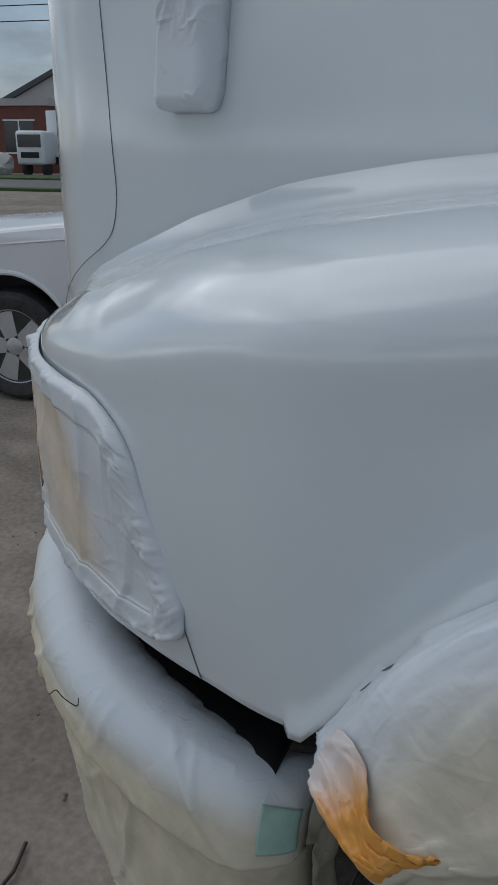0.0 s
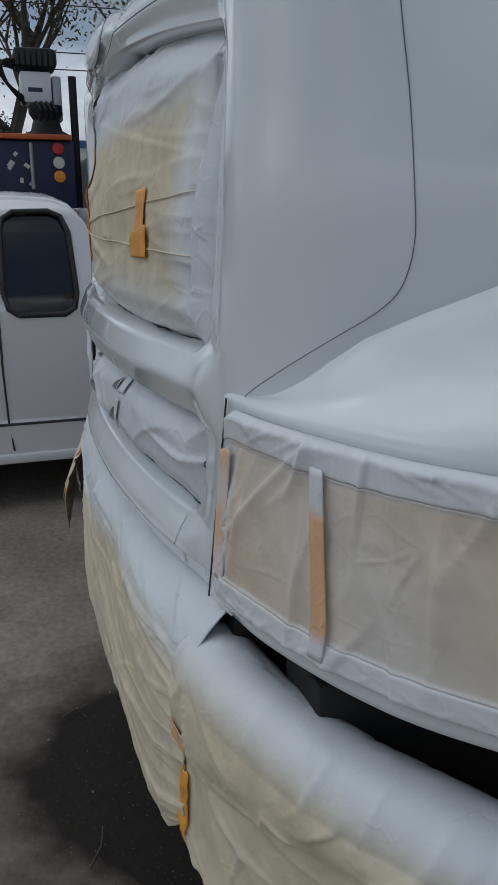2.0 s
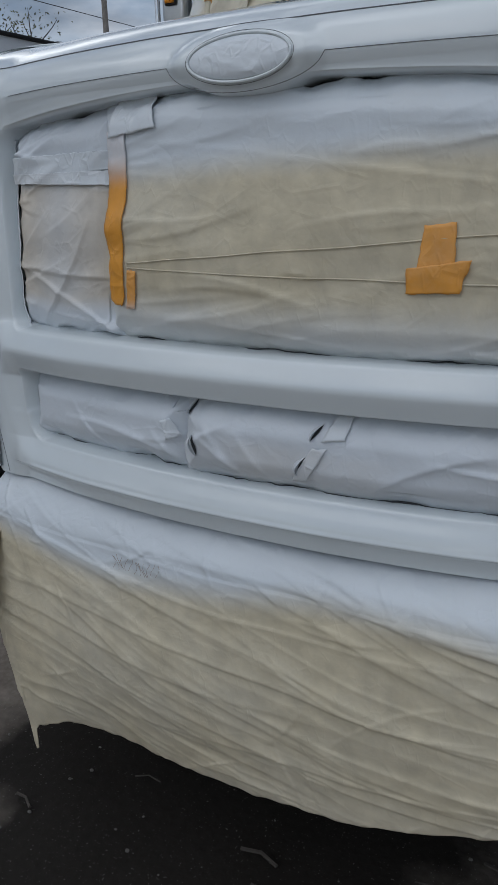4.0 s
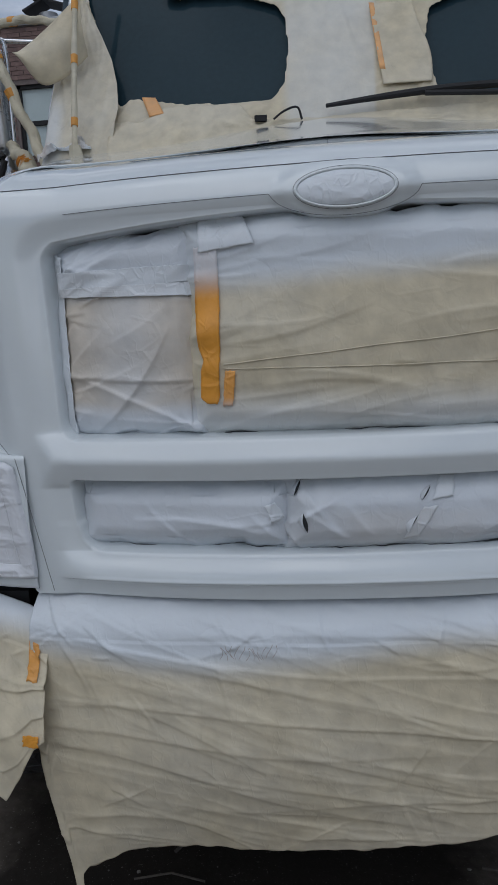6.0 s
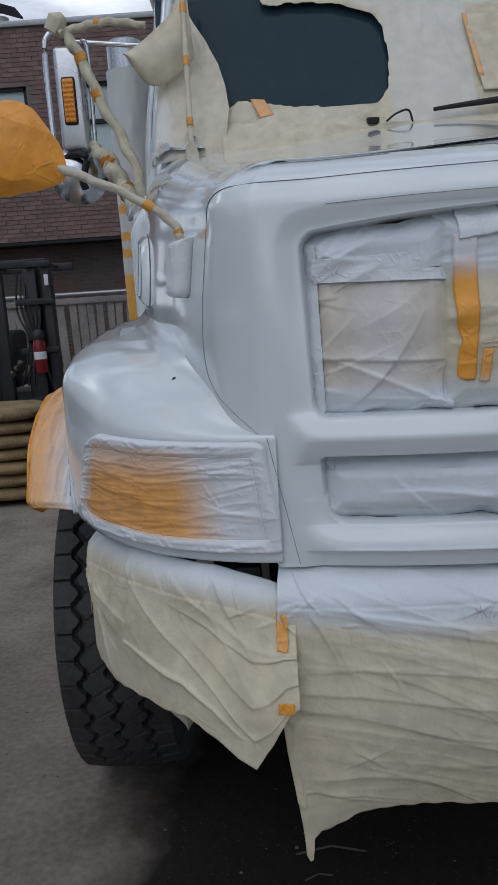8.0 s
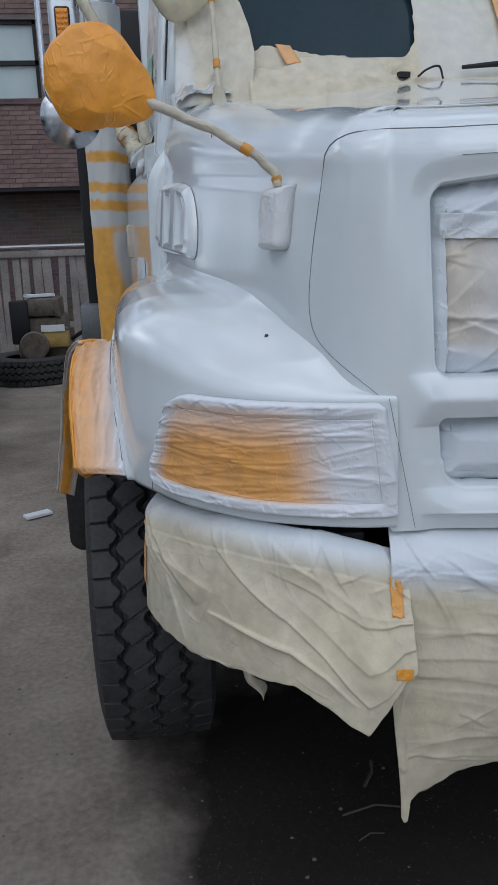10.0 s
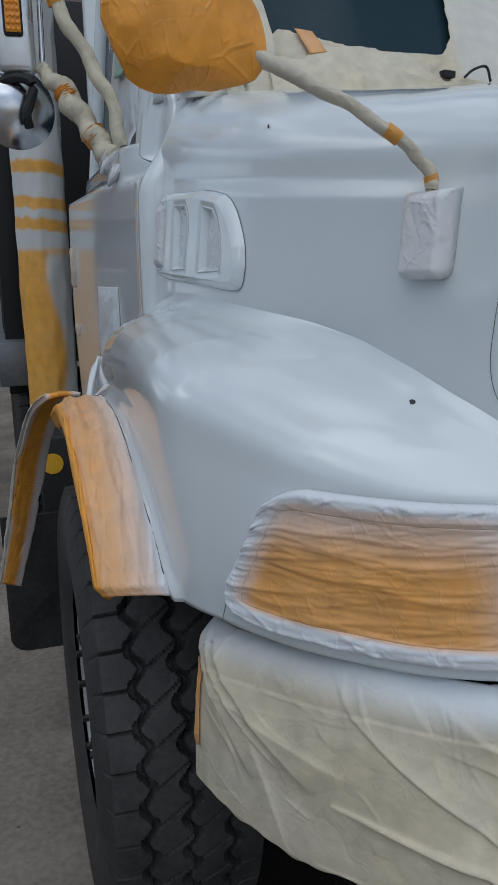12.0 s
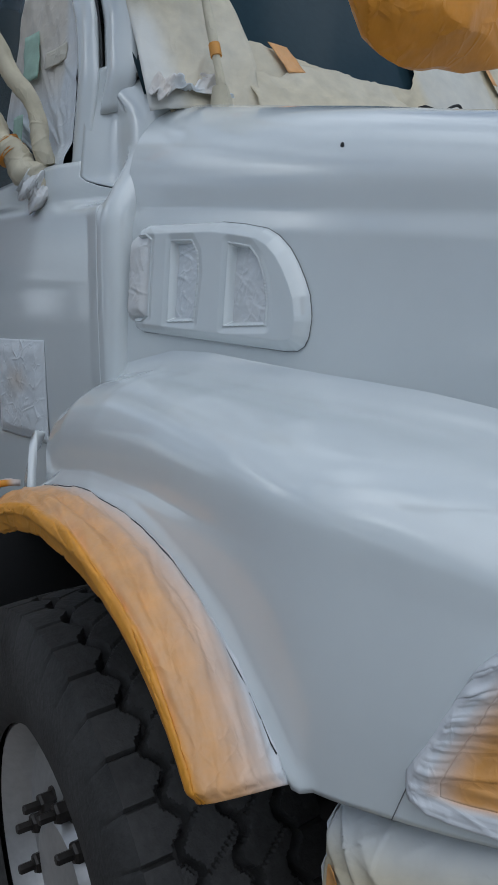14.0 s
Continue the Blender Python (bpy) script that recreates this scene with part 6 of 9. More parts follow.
# wiper, washer hose
wip = empty("wiper", "black windscreen wiper resting on masking paper", "wiper")
wip.parent = truck
del wip["category"]
part("blade", tube_bm([ws(.01 + .80 * t, .062 + .045 * math.sin(t * 2.6), .045) for t in np.linspace(0, 1, 14)], [.006 + .006 * math.sin(math.pi * t) for t in np.linspace(0, 1, 14)], 8), M_BLACK, wip)
part("arm", tube_bm([ws(.30 + .5 * t, .07 - .05 * t, .06) for t in np.linspace(0, 1, 8)], .008, 8), M_BLACK, wip)
part("hose", tube_bm(catmull([ws(-.145, .0, .06), ws(-.115, .03, .065), ws(-.075, .045, .065), ws(-.062, .0, .05)], 16), .0035, 6), M_BLACK, truck, "thin black washer hose")
part("washer_nozzle", rot_box(bmesh.new(), ws(-.185, .02, .05), (.036, .02, .016), 10), M_BLACK, truck, "", False)


# ---------------------------------------------------------------- vent on the hood side
def make_vent():
    root = empty("hood_vent", "white moulded hood vent with tape-filled slots", "hood vent")
    root.parent = truck
    del root["category"]
    y0, y1 = .693, 1.114
    top = [(.693, 1.555), (.699, 1.585), (.71, 1.608), (.725, 1.633), (.742, 1.655), (.765, 1.675), (.79, 1.688), (.84, 1.699), (.893, 1.707), (1.08, 1.718), (1.10, 1.715), (1.109, 1.708), (1.114, 1.695)]
    foot = [(.693, 1.545), (.696, 1.522), (.703, 1.509), (.715, 1.502), (.74, 1.501), (1.09, 1.527), (1.105, 1.532), (1.114, 1.545)]
    # slot outlines along the side and up it: each slopes in from the front
    slots = ([(1.055, 1.557), (1.055, 1.690), (1.075, 1.701), (1.112, 1.699), (1.113, 1.549), (1.075, 1.546)],
             [(.930, 1.546), (.924, 1.625), (.930, 1.660), (.946, 1.681), (1.0, 1.684), (1.001, 1.545)],
             [(.766, 1.540), (.765, 1.575), (.775, 1.612), (.790, 1.642), (.810, 1.662), (.858, 1.671), (.858, 1.538)])
    nu, nv = 300, 150
    ys = np.repeat(y0 + (y1 - y0) * np.linspace(0, 1, nu), nv).reshape(nu, nv)
    lo = np.interp(ys, [p[0] for p in foot], [p[1] for p in foot])
    hi = np.interp(ys, [p[0] for p in top], [p[1] for p in top])
    zs = lo + (hi - lo) * np.linspace(0, 1, nv)[None, :]
    outline = top + foot[::-1]
    edge = polygon_depth(outline, ys, zs)
    lift = .001 + .021 * np.clip(edge / .017, 0, 1) ** .55
    for k, sl in enumerate(slots):
        m = polygon_depth(sl, ys, zs)
        back = max(p[0] for p in sl)
        front = min(p[0] for p in sl)
        ramp = np.clip((ys - front) / (back - front), 0, 1) ** .7
        lift = lift - (.007 + .015 * ramp) * np.clip(m / .009, 0, 1) ** 1.3
        lift = lift - .0035 * np.clip(1 + m / .012, 0, 1) * (m < 0)
    vs = [tuple(hood_side(ys[i, j], zs[i, j], lift[i, j], -1)) for i in range(nu) for j in range(nv)]
    fs = [(i * nv + j, (i + 1) * nv + j, (i + 1) * nv + j + 1, i * nv + j + 1) for i in range(nu - 1) for j in range(nv - 1)]
    put("frame", mesh_from("frame", vs, fs, M_PAINT), root)
    # dark tube painted as the shadow line round the vent's edge
    seam([hood_side(y, z, .0012, -1) for y, z in outline[:9][::-1] + foot[:6]], .0008, root, "edge_gap")
    for k, sl in enumerate(slots):
        p = np.array(sl)
        (a, c), (b, d) = p.min(0), p.max(0)
        if k == 0:
            b += .022
        folds = look_up(fold_field(b - a, d - c, 40, 70, 140 + k, 26, (.012, .05), (.002, .006), .0018, 70, 60))

        def sl_at(u, v, a=a, b=b, c=c, d=d, k=k, folds=folds):
            q = 1 - (max(0, abs(v - .5) - .36) / .14) ** 2 * .35
            front = .35 * (b - a) * v * v * (k == 2)
            y = a + front + (b - a - front) * (.5 + (u - .5) * (q if k == 0 else 1))
            e = min(min(u, 1 - u) * 2, min(v, 1 - v) * 4)
            up = .020 * math.sqrt(smooth01(e / .7)) if k == 0 else .012 * (1 - u)
            return tuple(hood_side(y, c + (d - c) * v, .0025 + up + folds(u, v) + .004 * crease(u * .12, v * .3, 40 + k, 16), -1))
        vs, fs = grid(sl_at, 40, 70)
        me = mesh_from("slot_filler", vs, fs, M_TAPE_WHITE)
        spray_attr(me, [.75 if k == 0 else .93] * len(vs))
        put("slot_filler", me, root, "crumpled painted tape in a vent slot")
        seam([hood_side(sl[-2][0] - .001, sl[-2][1] - .006, .010, -1), hood_side(sl[-1][0] - .001, sl[-1][1] + .006, .010, -1)] if k else [hood_side(1.053, 1.555, .012, -1), hood_side(1.053, 1.692, .012, -1)], .0013, root, "slot_gap")


make_vent()
for y, z, g in ((.672, 1.797, -1), ):
    p = hood_side(y, z, .001, g)
    part("hole", lathe_bm([(.0042, 0), (.0035, .001)], 12, Matrix.Translation(p) @ Matrix.Rotation(radians(-90), 4, "Y")), M_GAP, hood, "small dark mounting hole")
part("hole", lathe_bm([(.0062, 0), (.0055, .002)], 14, Matrix.Translation((-.782, .221, 1.349)) @ Matrix.Rotation(radians(-25), 4, "Y") @ Matrix.Rotation(radians(20), 4, "X")), M_GAP, hood, "small dark mounting hole")


# ---------------------------------------------------------------- hood mirrors
def wrapped(line, radius, seed, crumple=.0022, turns=5.0):
    """A rod wound with paper and tape: a slanting overlap and fine crumples."""
    n, segs = 4 * len(line), 20
    pts = catmull([tuple(p) for p in line], n)
    rad = np.interp(np.linspace(0, 1, n), np.linspace(0, 1, len(radius)), radius) if not isinstance(radius, float) else [radius] * n
    bm = tube_bm(pts, list(rad), segs)
    for v in bm.verts:
        k = min(range(0, n), key=lambda i: (pts[i] - v.co).length_squared)
        c = pts[k]
        d = v.co - c
        if d.length < 1e-5:
            continue
        a = math.atan2(d.z, d.x + .6 * d.y)
        wind = (a / 6.283 + turns * k / n) % 1
        f = crumple * (.7 * math.sin(6.283 * wind) + 3.0 * (crease(math.cos(a) * .10 + .3, k / n * 1.1 + math.sin(a) * .08, seed, 16) - .42))
        v.co = c + d.normalized() * (d.length + f)
    return bm


def mirror_base(g, y0, y1, z0, z1, label, thick, seed, orange):
    root = empty("hood_mirror", label, "mirror", "hood mirrors")

    bend = look_up(fold_field(y1 - y0, z1 - z0, 48, 80, seed, 46, (.015, .07), (.0025, .006), .0020 if orange else .0050, 78, 30))

    def fn(u, v):
        # rounded box: round corners in the outline, round edges in depth
        k = max(0, (.15 - v) / .15)
        inset = .36 * (1 - math.sqrt(max(0, 1 - k * k)))
        y = y0 + (y1 - y0) * (inset * .5 + u * (1 - inset))
        z = z0 + (z1 - z0) * v
        e = min(min(u, 1 - u) * (y1 - y0), min(v, 1 - v) * (z1 - z0))
        q = max(0, 1 - e / .015)
        r = math.sqrt(max(0, 1 - q * q))
        return tuple(hood_side(y, z, .0005 + thick * r + bend(u, v) * smooth01((v - .3) * 4) * r, g))
    vs, fs = grid(fn, 48, 80, flip=g > 0)
    me = mesh_from("base", vs, fs, M_TAPE_WHITE)
    spray_attr(me, [(.95 if not orange else .80 - .35 * smooth01((p[1] - (y0 + y1) / 2) / .03) * smooth01((p[2] - z0 - .05) / .03)) for p in vs])
    thin(put("base", me, root, "mirror foot wrapped in painted tape"), .002)
    return root


mirror_base(1, .225, .297, 1.497, 1.68, "foot of a hood mirror wrapped in white-painted tape", .034, 51, False)
mr = mirror_base(-1, .206, .281, 1.520, 1.642, "hood mirror masked as an orange ball on a paper-wrapped arm", .034, 52, True)
arm = catmull([(-.748, .243, 1.62), (-.748, .243, 1.660), (-.785, .246, 1.698), (-.86, .256, 1.746), (-.94, .267, 1.783), (-1.01, .275, 1.817)], 40)
part("arm", wrapped(arm, [.0085 + .0015 * smooth01((k - 20) / 20) for k in range(40)], 71, .0018), paper_material("wrapped_arm", (0.56, 0.50, 0.38), (0.68, 0.70, 0.72)), mr, "mirror arm wrapped in cream tape")
for k in (6, 17):
    a = arm[k:k + 3]
    part("tape", tube_bm(a, .0104, 12, rough=.15), M_TAPE_RAW, mr, "orange tape band")


def orange_ball():
    c = Vector((-1.093, .279, 1.853))
    vs, fs = [], []
    n, m = 170, 100
    rng = np.random.RandomState(61)
    dirs = rng.normal(size=(120, 3))
    dirs /= np.linalg.norm(dirs, axis=1)[:, None]
    heights = rng.uniform(.915, 1.0, 120)
    for j in range(m + 1):
        t = math.pi * j / m
        for k in range(n):
            a = 2 * math.pi * k / n
            d = Vector((math.sin(t) * math.cos(a), math.cos(t), math.sin(t) * math.sin(a)))
            r = .095
            p = Vector((d.x * r, d.y * r * .45, d.z * r))
            # pulled out towards the arm
            k2 = max(0, d.dot(Vector((.82, 0, -.42)).normalized()) - .62) / .38
            p += Vector((.82, -.02, -.42)) * (.038 * k2 ** 1.4)
            # flat facets and sharp folds of wrapped tape
            flat = float(np.min(heights / np.maximum(dirs @ np.array(d), .2)))
            p *= .12 + .90 * min(flat, 1.06) + .012 * noise.noise(d * 4)
            vs.append(c + p)
    for j in range(m):
        for k in range(n):
            fs.append((j * n + k, j * n + (k + 1) % n, (j + 1) * n + (k + 1) % n, (j + 1) * n + k))
    me = mesh_from("mirror_head", vs, fs, paper_material("bare_wrapped_tape", (0.84, 0.34, 0.032), (0.72, 0.74, 0.77), rough=0.42, wrinkle=0.7, patch=(7, 0.02)))
    me.set_sharp_from_angle(angle=radians(16))
    spray_attr(me, [-.05] * len(vs))
    put("mirror_head", me, mr, "round mirror head wrapped in bare orange tape")


orange_ball()

# ---------------------------------------------------------------- west-coast mirror on the door
dm = empty("door_mirror", "tall chrome door mirror with an amber lamp on tape-wrapped arms", "mirror")
M_MIRRORBACK = material("mirror_back_steel", (0.62, 0.63, 0.64), 0.28, metal=0.85, vary=0.1)
M_AMBER = material("amber_lens", (0.75, 0.28, 0.02), 0.25, vary=0.15, scale=30)
M_WRAP = paper_material("wrapped_tube", (0.56, 0.51, 0.38), (0.6, 0.6, 0.58), wrinkle=.6)
mx, my = -1.185, 1.30
part("head", box_bm(mx - .047, my - .02, 1.995, mx + .047, my + .05, 2.325, .018, 3), M_MIRRORBACK, dm, "brushed steel mirror back")
part("lamp", box_bm(mx - .026, my - .032, 2.075, mx + .020, my - .018, 2.225, .007), M_BLACK, dm, "amber marker lamp in a black frame")
part("lens", box_bm(mx - .021, my - .035, 2.082, mx + .015, my - .031, 2.218, .002), M_AMBER, dm, "amber lens")
bead = bpy.data.meshes.new("lens_bead")
bb = lathe_bm([(.0055, 0), (.0045, .003), (.001, .0045)], 10, Matrix.Rotation(radians(90), 4, "X"))
bb.to_mesh(bead)
bb.free()
bead.materials.append(M_AMBER)
for k in range(27):
    ob = new("lens_bead", bead)
    ob.parent = dm
    ob.location = (mx - .0145 + .0115 * (k % 3), my - .035, 2.089 + .0148 * (k // 3))
part("bracket", tube_bm(catmull([(mx - .05, my, 1.955), (mx - .070, my, 1.99), (mx - .074, my, 2.06), (mx - .074, my, 2.30), (mx - .055, my, 2.365), (mx, my, 2.385)], 34), .009, 10), M_CHROME, dm, "polished bracket tube")
part("bracket", tube_bm(catmull([(mx + .062, my + .01, 1.99), (mx + .066, my + .01, 2.30), (mx + .05, my + .01, 2.345)], 20), .007, 10), M_CHROME, dm)
part("bracket", tube_bm([(mx, my + .02, 2.345), (mx + .24, my + .05, 2.325)], .008, 10), M_CHROME, dm, "bare steel stay")
conv = lathe_bm([(.094, -.006), (.096, 0), (.094, .004), (.06, .026), (.02, .036), (.002, .037)], 40, Matrix.Translation((-1.225, 1.345, 1.92)) @ Matrix.Rotation(radians(95), 4, "X") @ Matrix.Rotation(radians(12), 4, "Y"))
part("convex_mirror", conv, material("brushed_chrome", (.62, .63, .65), .24, metal=1.0, vary=.1, scale=20), dm, "round polished convex mirror back")
part("clamp", tube_bm(catmull([(-1.27, 1.33, 1.975), (-1.22, 1.30, 1.985), (-1.185, 1.29, 1.965), (-1.205, 1.29, 1.90), (-1.20, 1.30, 1.87)], 16), .012, 8), M_BLACK, dm, "black mirror clamp")
part("cap", tube_bm([(mx - .045, my, 2.37), (mx - .02, my, 2.405), (mx, my, 2.42)], [.03, .032, .012], 10, rough=.4), M_WRAP, dm, "crumpled paper cap")


def fit_mirror(names, centre):
    """Moves finished parts and scales them by 1.12 to fit the camera's view."""
    m = Matrix.Translation(centre) @ Matrix.Scale(1.12, 4) @ Matrix.Translation((1.225, -1.345, -1.92))
    for ob in dm.children:
        if ob.name.split(".")[0] in names:
            ob.matrix_basis = m @ ob.matrix_basis


fit_mirror(("head", "lamp", "lens", "lens_bead", "bracket", "cap"), (-1.265, 1.69, 2.0))
fit_mirror(("convex_mirror", "clamp"), (-1.227, 1.673, 2.0))
part("arm", wrapped(catmull([(-1.235, 1.62, 2.49), (-1.14, 1.60, 2.505), (-1.03, 1.60, 2.512), (-.92, 1.60, 2.49)], 20), .0135, 72, .003), M_WRAP, dm, "upper arm wrapped in paper and tape")
part("arm", wrapped(catmull([(-1.215, 1.615, 2.50), (-1.185, 1.61, 2.44), (-1.147, 1.60, 2.357), (-1.097, 1.57, 2.227), (-1.035, 1.54, 2.107), (-.99, 1.50, 2.0), (-.965, 1.49, 1.88)], 32), .0175, 73, .006), M_WRAP, dm, "slanting arm wrapped in paper and tape")
low_arm = catmull([(-1.16, 1.63, 2.10), (-1.101, 1.60, 2.035), (-1.045, 1.555, 1.937), (-1.00, 1.51, 1.865), (-.965, 1.49, 1.83)], 40)
part("arm", wrapped(low_arm, [.018, .024, .030, .027, .031, .029, .030], 74, .008), M_WRAP, dm, "crumpled paper round the lower arm")
for k, r in ((9, .0275), (21, .0310)):
    part("tape", wrapped(low_arm[k:k + 4], r, 80 + k, .005), M_TAPE_RAW, dm, "orange tape band")
foot = wrapped(catmull([(-1.02, 1.50, 1.845), (-.985, 1.49, 1.822), (-.955, 1.50, 1.817), (-.935, 1.53, 1.82)], 24), [.024, .032, .036, .036, .033, .028, .018], 75, .012)
fo = part("foot", foot, M_TAPE_WHITE, dm, "mirror foot in grey painted tape")
spray_attr(fo.data, [.75] * len(fo.data.vertices))
for k, (x, y, z, w) in enumerate(((-1.165, 1.605, 2.40, .022), (-1.115, 1.58, 2.265, .021), (-1.09, 1.60, 2.51, .016))):
    part("tape", tube_bm([(x - .006, y, z + .014), (x + .006, y, z - .014)] if k < 2 else [(x - .014, y, z), (x + .014, y, z)], w, 12, rough=.25, seed=k), M_TAPE_RAW, dm, "orange tape band")

# ---------------------------------------------------------------- exhaust stack
st = empty("exhaust_stack", "exhaust stack wrapped in orange tape and clear film", "exhaust stack")
M_STACK = paper_material("stack_wrap", (0.82, 0.40, 0.045), (0.63, 0.64, 0.62), rough=.4, wrinkle=.3, patch=(6, .06), gloss_spray=.3)


def stack_wrap(u, v):
    a = 2 * math.pi * u
    z = 1.00 + 1.60 * v
    r = .096 + .005 * noise.noise(Vector((math.cos(a) * 3, math.sin(a) * 3, z * 9))) + .010 * crease(u * .5, z * .35, 71, 16)
    return (-1.128 + r * math.cos(a), 2.58 + r * math.sin(a), z)


vs, fs = grid(stack_wrap, 81, 220)
me = mesh_from("wrap", vs, fs, M_STACK)
def stack_spray(p):
    z = p[2]
    tilt = .10 * (p[0] + 1.128) + .010 * noise.noise(Vector((p[0] * 30, p[1] * 30, z * 9)))
    band = min(abs(z + tilt - 1.955), abs(z + tilt - 1.82), abs(z + tilt - 1.742))
    film = smooth01((z - 1.63) / .03) * smooth01((band - .016) / .012) * .95
    side = smooth01((p[0] + 1.128 - .012 + .03 * math.sin(z * 9)) / .04) * smooth01((1.66 - z) / .06)
    return max(film, .9 * side)
spray_attr(me, [stack_spray(p) for p in vs])
put("wrap", me, st, "orange and film wrapping")
part("pipe", lathe_bm([(.088, 0), (.088, 1.75), (.07, 1.76)], 32, Matrix.Translation((-1.128, 2.58, .98))), M_STEEL, st)

# door details
part("door_handle", box_bm(-1.063, 2.13, 1.50, -1.03, 2.19, 1.64, .012), M_TAPE_WHITE, truck, "door handle under painted tape")
def patch(u, v):
    y, z = 1.465 + .275 * u, 1.275 + .23 * v
    return (-(.982 + .07 * (y - 1.25) + .006 + .016 * crease(u * .16, v * .18, 81, 14) * smooth01(min(u, 1 - u, v, 1 - v) * 8)), y, z)
vs, fs = grid(patch, 30, 44)
me = mesh_from("masked_lamp", vs, fs, M_TAPE_WHITE)
spray_attr(me, [.95 - .5 * smooth01((.05 - math.hypot((p[1] - 1.60) * .6, p[2] - 1.41)) / .05) for p in vs])
thin(put("masked_lamp", me, truck, "side lamp under crumpled painted tape"), .002)
part("side_marker", box_bm(-1.058, 2.12, 1.33, -1.034, 2.20, 1.37, .006), M_TAPE_WHITE, truck, "small marker under painted tape")
# mud guard and step behind the front wheel
def mud_flap():
    """A hanging rubber sheet with rounded lower corners."""
    bm = bmesh.new()
    pts = [(-1.375, .80), (-1.375, .41)] + [(-1.315 - .06 * math.cos(a), .40 - .055 * math.sin(a)) for a in np.linspace(.2, 1.5, 6)] + [(-.95, .345), (-.95, .80)]
    f = bm.faces.new([bm.verts.new((x, 1.70 + .012 * math.sin(z * 9), z)) for x, z in pts])
    ext = bmesh.ops.extrude_face_region(bm, geom=[f])
    bmesh.ops.translate(bm, verts=[v for v in ext["geom"] if isinstance(v, bmesh.types.BMVert)], vec=(0, .014, 0))
    bmesh.ops.recalc_face_normals(bm, faces=bm.faces)
    part("mud_flap", bm, M_FLAP, truck, "black rubber mud flap", False)


mud_flap()
part("cab_step_box", box_bm(-1.16, 1.76, .45, -.55, 2.6, 1.02, .02), M_BLACK, truck, "black battery and step box")
plate(lambda u, v: (-(1.130 - .036 * v ** 1.5 - .02 * u), 1.225 + .070 * v ** 1.6 + .080 * (1 - v * v) * u, 1.205 + .125 * v), 14, 20, M_PAINT, "step_fairing", truck, "white curved fairing behind the fender", flip=True, t=.016)
fl2 = empty("flare_masking", "rear part of the wheel flare wrapped in paper and orange tape", "wheel flare masking", "masked wheel flares")
rf_in = Line([(-1.145, 1.235, 1.242), (-1.172, 1.28, 1.232), (-1.212, 1.36, 1.13), (-1.235, 1.42, 1.03), (-1.275, 1.51, .83), (-1.328, 1.58, .62)])
rf_out = Line([(-1.235, 1.205, 1.242), (-1.268, 1.24, 1.205), (-1.292, 1.33, 1.12), (-1.325, 1.42, .985), (-1.352, 1.50, .80), (-1.385, 1.57, .64)])
rf_fold = look_up(fold_field(.8, .1, 70, 30, 93, 40, (.04, .2), (.004, .012), .007, 10, 25))


def rear_flare(u, v):
    a, b = rf_in.at(u * rf_in.length), rf_out.at(u * rf_out.length)
    p = a + (b - a) * v
    puff = .016 * math.sin(v * math.pi) + .012 * crease(u * .8, v * .2, 91, 10) + rf_fold(u, v)
    return (p[0] - .4 * puff, p[1] - .7 * puff, p[2] + .5 * puff)
vs, fs = grid(rear_flare, 70, 30)
me = mesh_from("cover", vs, fs, M_TAPE)
spray_attr(me, [.70 - .75 * smooth01((k % 30 / 29 - .12) / .2) * smooth01((.92 - k % 30 / 29) / .2) for k in range(len(vs))])
thin(put("cover", me, fl2, "crumpled orange tape, pale along its edges"), .012)


def flare_edge(u, v):
    p = Vector(rear_flare(u, min(1, .80 + .05 * math.sin(u * 9) + .20 * v)))
    return tuple(p + Vector((-.4, -.7, .5)) * (.012 + .006 * crease(u * .9, v * .1, 95, 12)))


plate(flare_edge, 70, 10, M_PAPER, "edge_fold", fl2, "pale paper fold along the outer edge", flip=True, spray=lambda u, v: .3, t=.003)

# dump body and rear axle behind the cab
part("body_side", box_bm(-1.19, 2.95, 1.15, 1.19, 6.6, 2.7, .02), M_BLACK, truck, "black steel truck body")
for yy in (3.05, 3.5, 3.95):
    part("body_stake", box_bm(-1.30, yy, 1.0, -1.20, yy + .10, 2.7, .008), M_BLACK, truck)
part("body_rail", box_bm(-1.34, 2.88, 1.06, -1.16, 6.6, 1.26, .01), material("grey_steel_rail", (.16, .17, .18), .5, metal=.5, vary=.3), truck, "grey steel body rail")
for yy in (4.2, 5.5):
    rt = new("rear_tyre", TYRE)
    rt.parent = truck
    rt.location = (-1.1, yy, WZ)
    rt["label"] = "black rear truck tyre"
# plain black box added to fill the dark area behind the wheel
part("fuel_tank", box_bm(-1.13, 2.64, .34, -.60, 4.0, 1.02, .05, 3), M_BLACK, truck, "black box filling the dark area behind the wheel")
part("mud_shield", box_bm(-1.24, 1.735, .42, -.55, 1.76, 1.04, .01), M_BLACK, truck)
badge = lathe_bm([(.06, 0), (.06, .004)], 28, Matrix.Translation((-1.20, 1.735, .955)) @ Matrix.Rotation(radians(90), 4, "X") @ Matrix.Diagonal((.55, .55, 1, 1)))
part("badge", badge, material("yellow_badge", (.75, .42, .02), .5), truck, "round yellow badge on the black box")


# ---------------------------------------------------------------- parked pickup
M_SILVER = material("silver_car_paint", (0.74, 0.75, 0.76), 0.22, metal=0.05, vary=0.03, scale=1.2, coat=0.5)
M_TRIM = material("black_trim", (0.015, 0.015, 0.016), 0.5, vary=0.3)


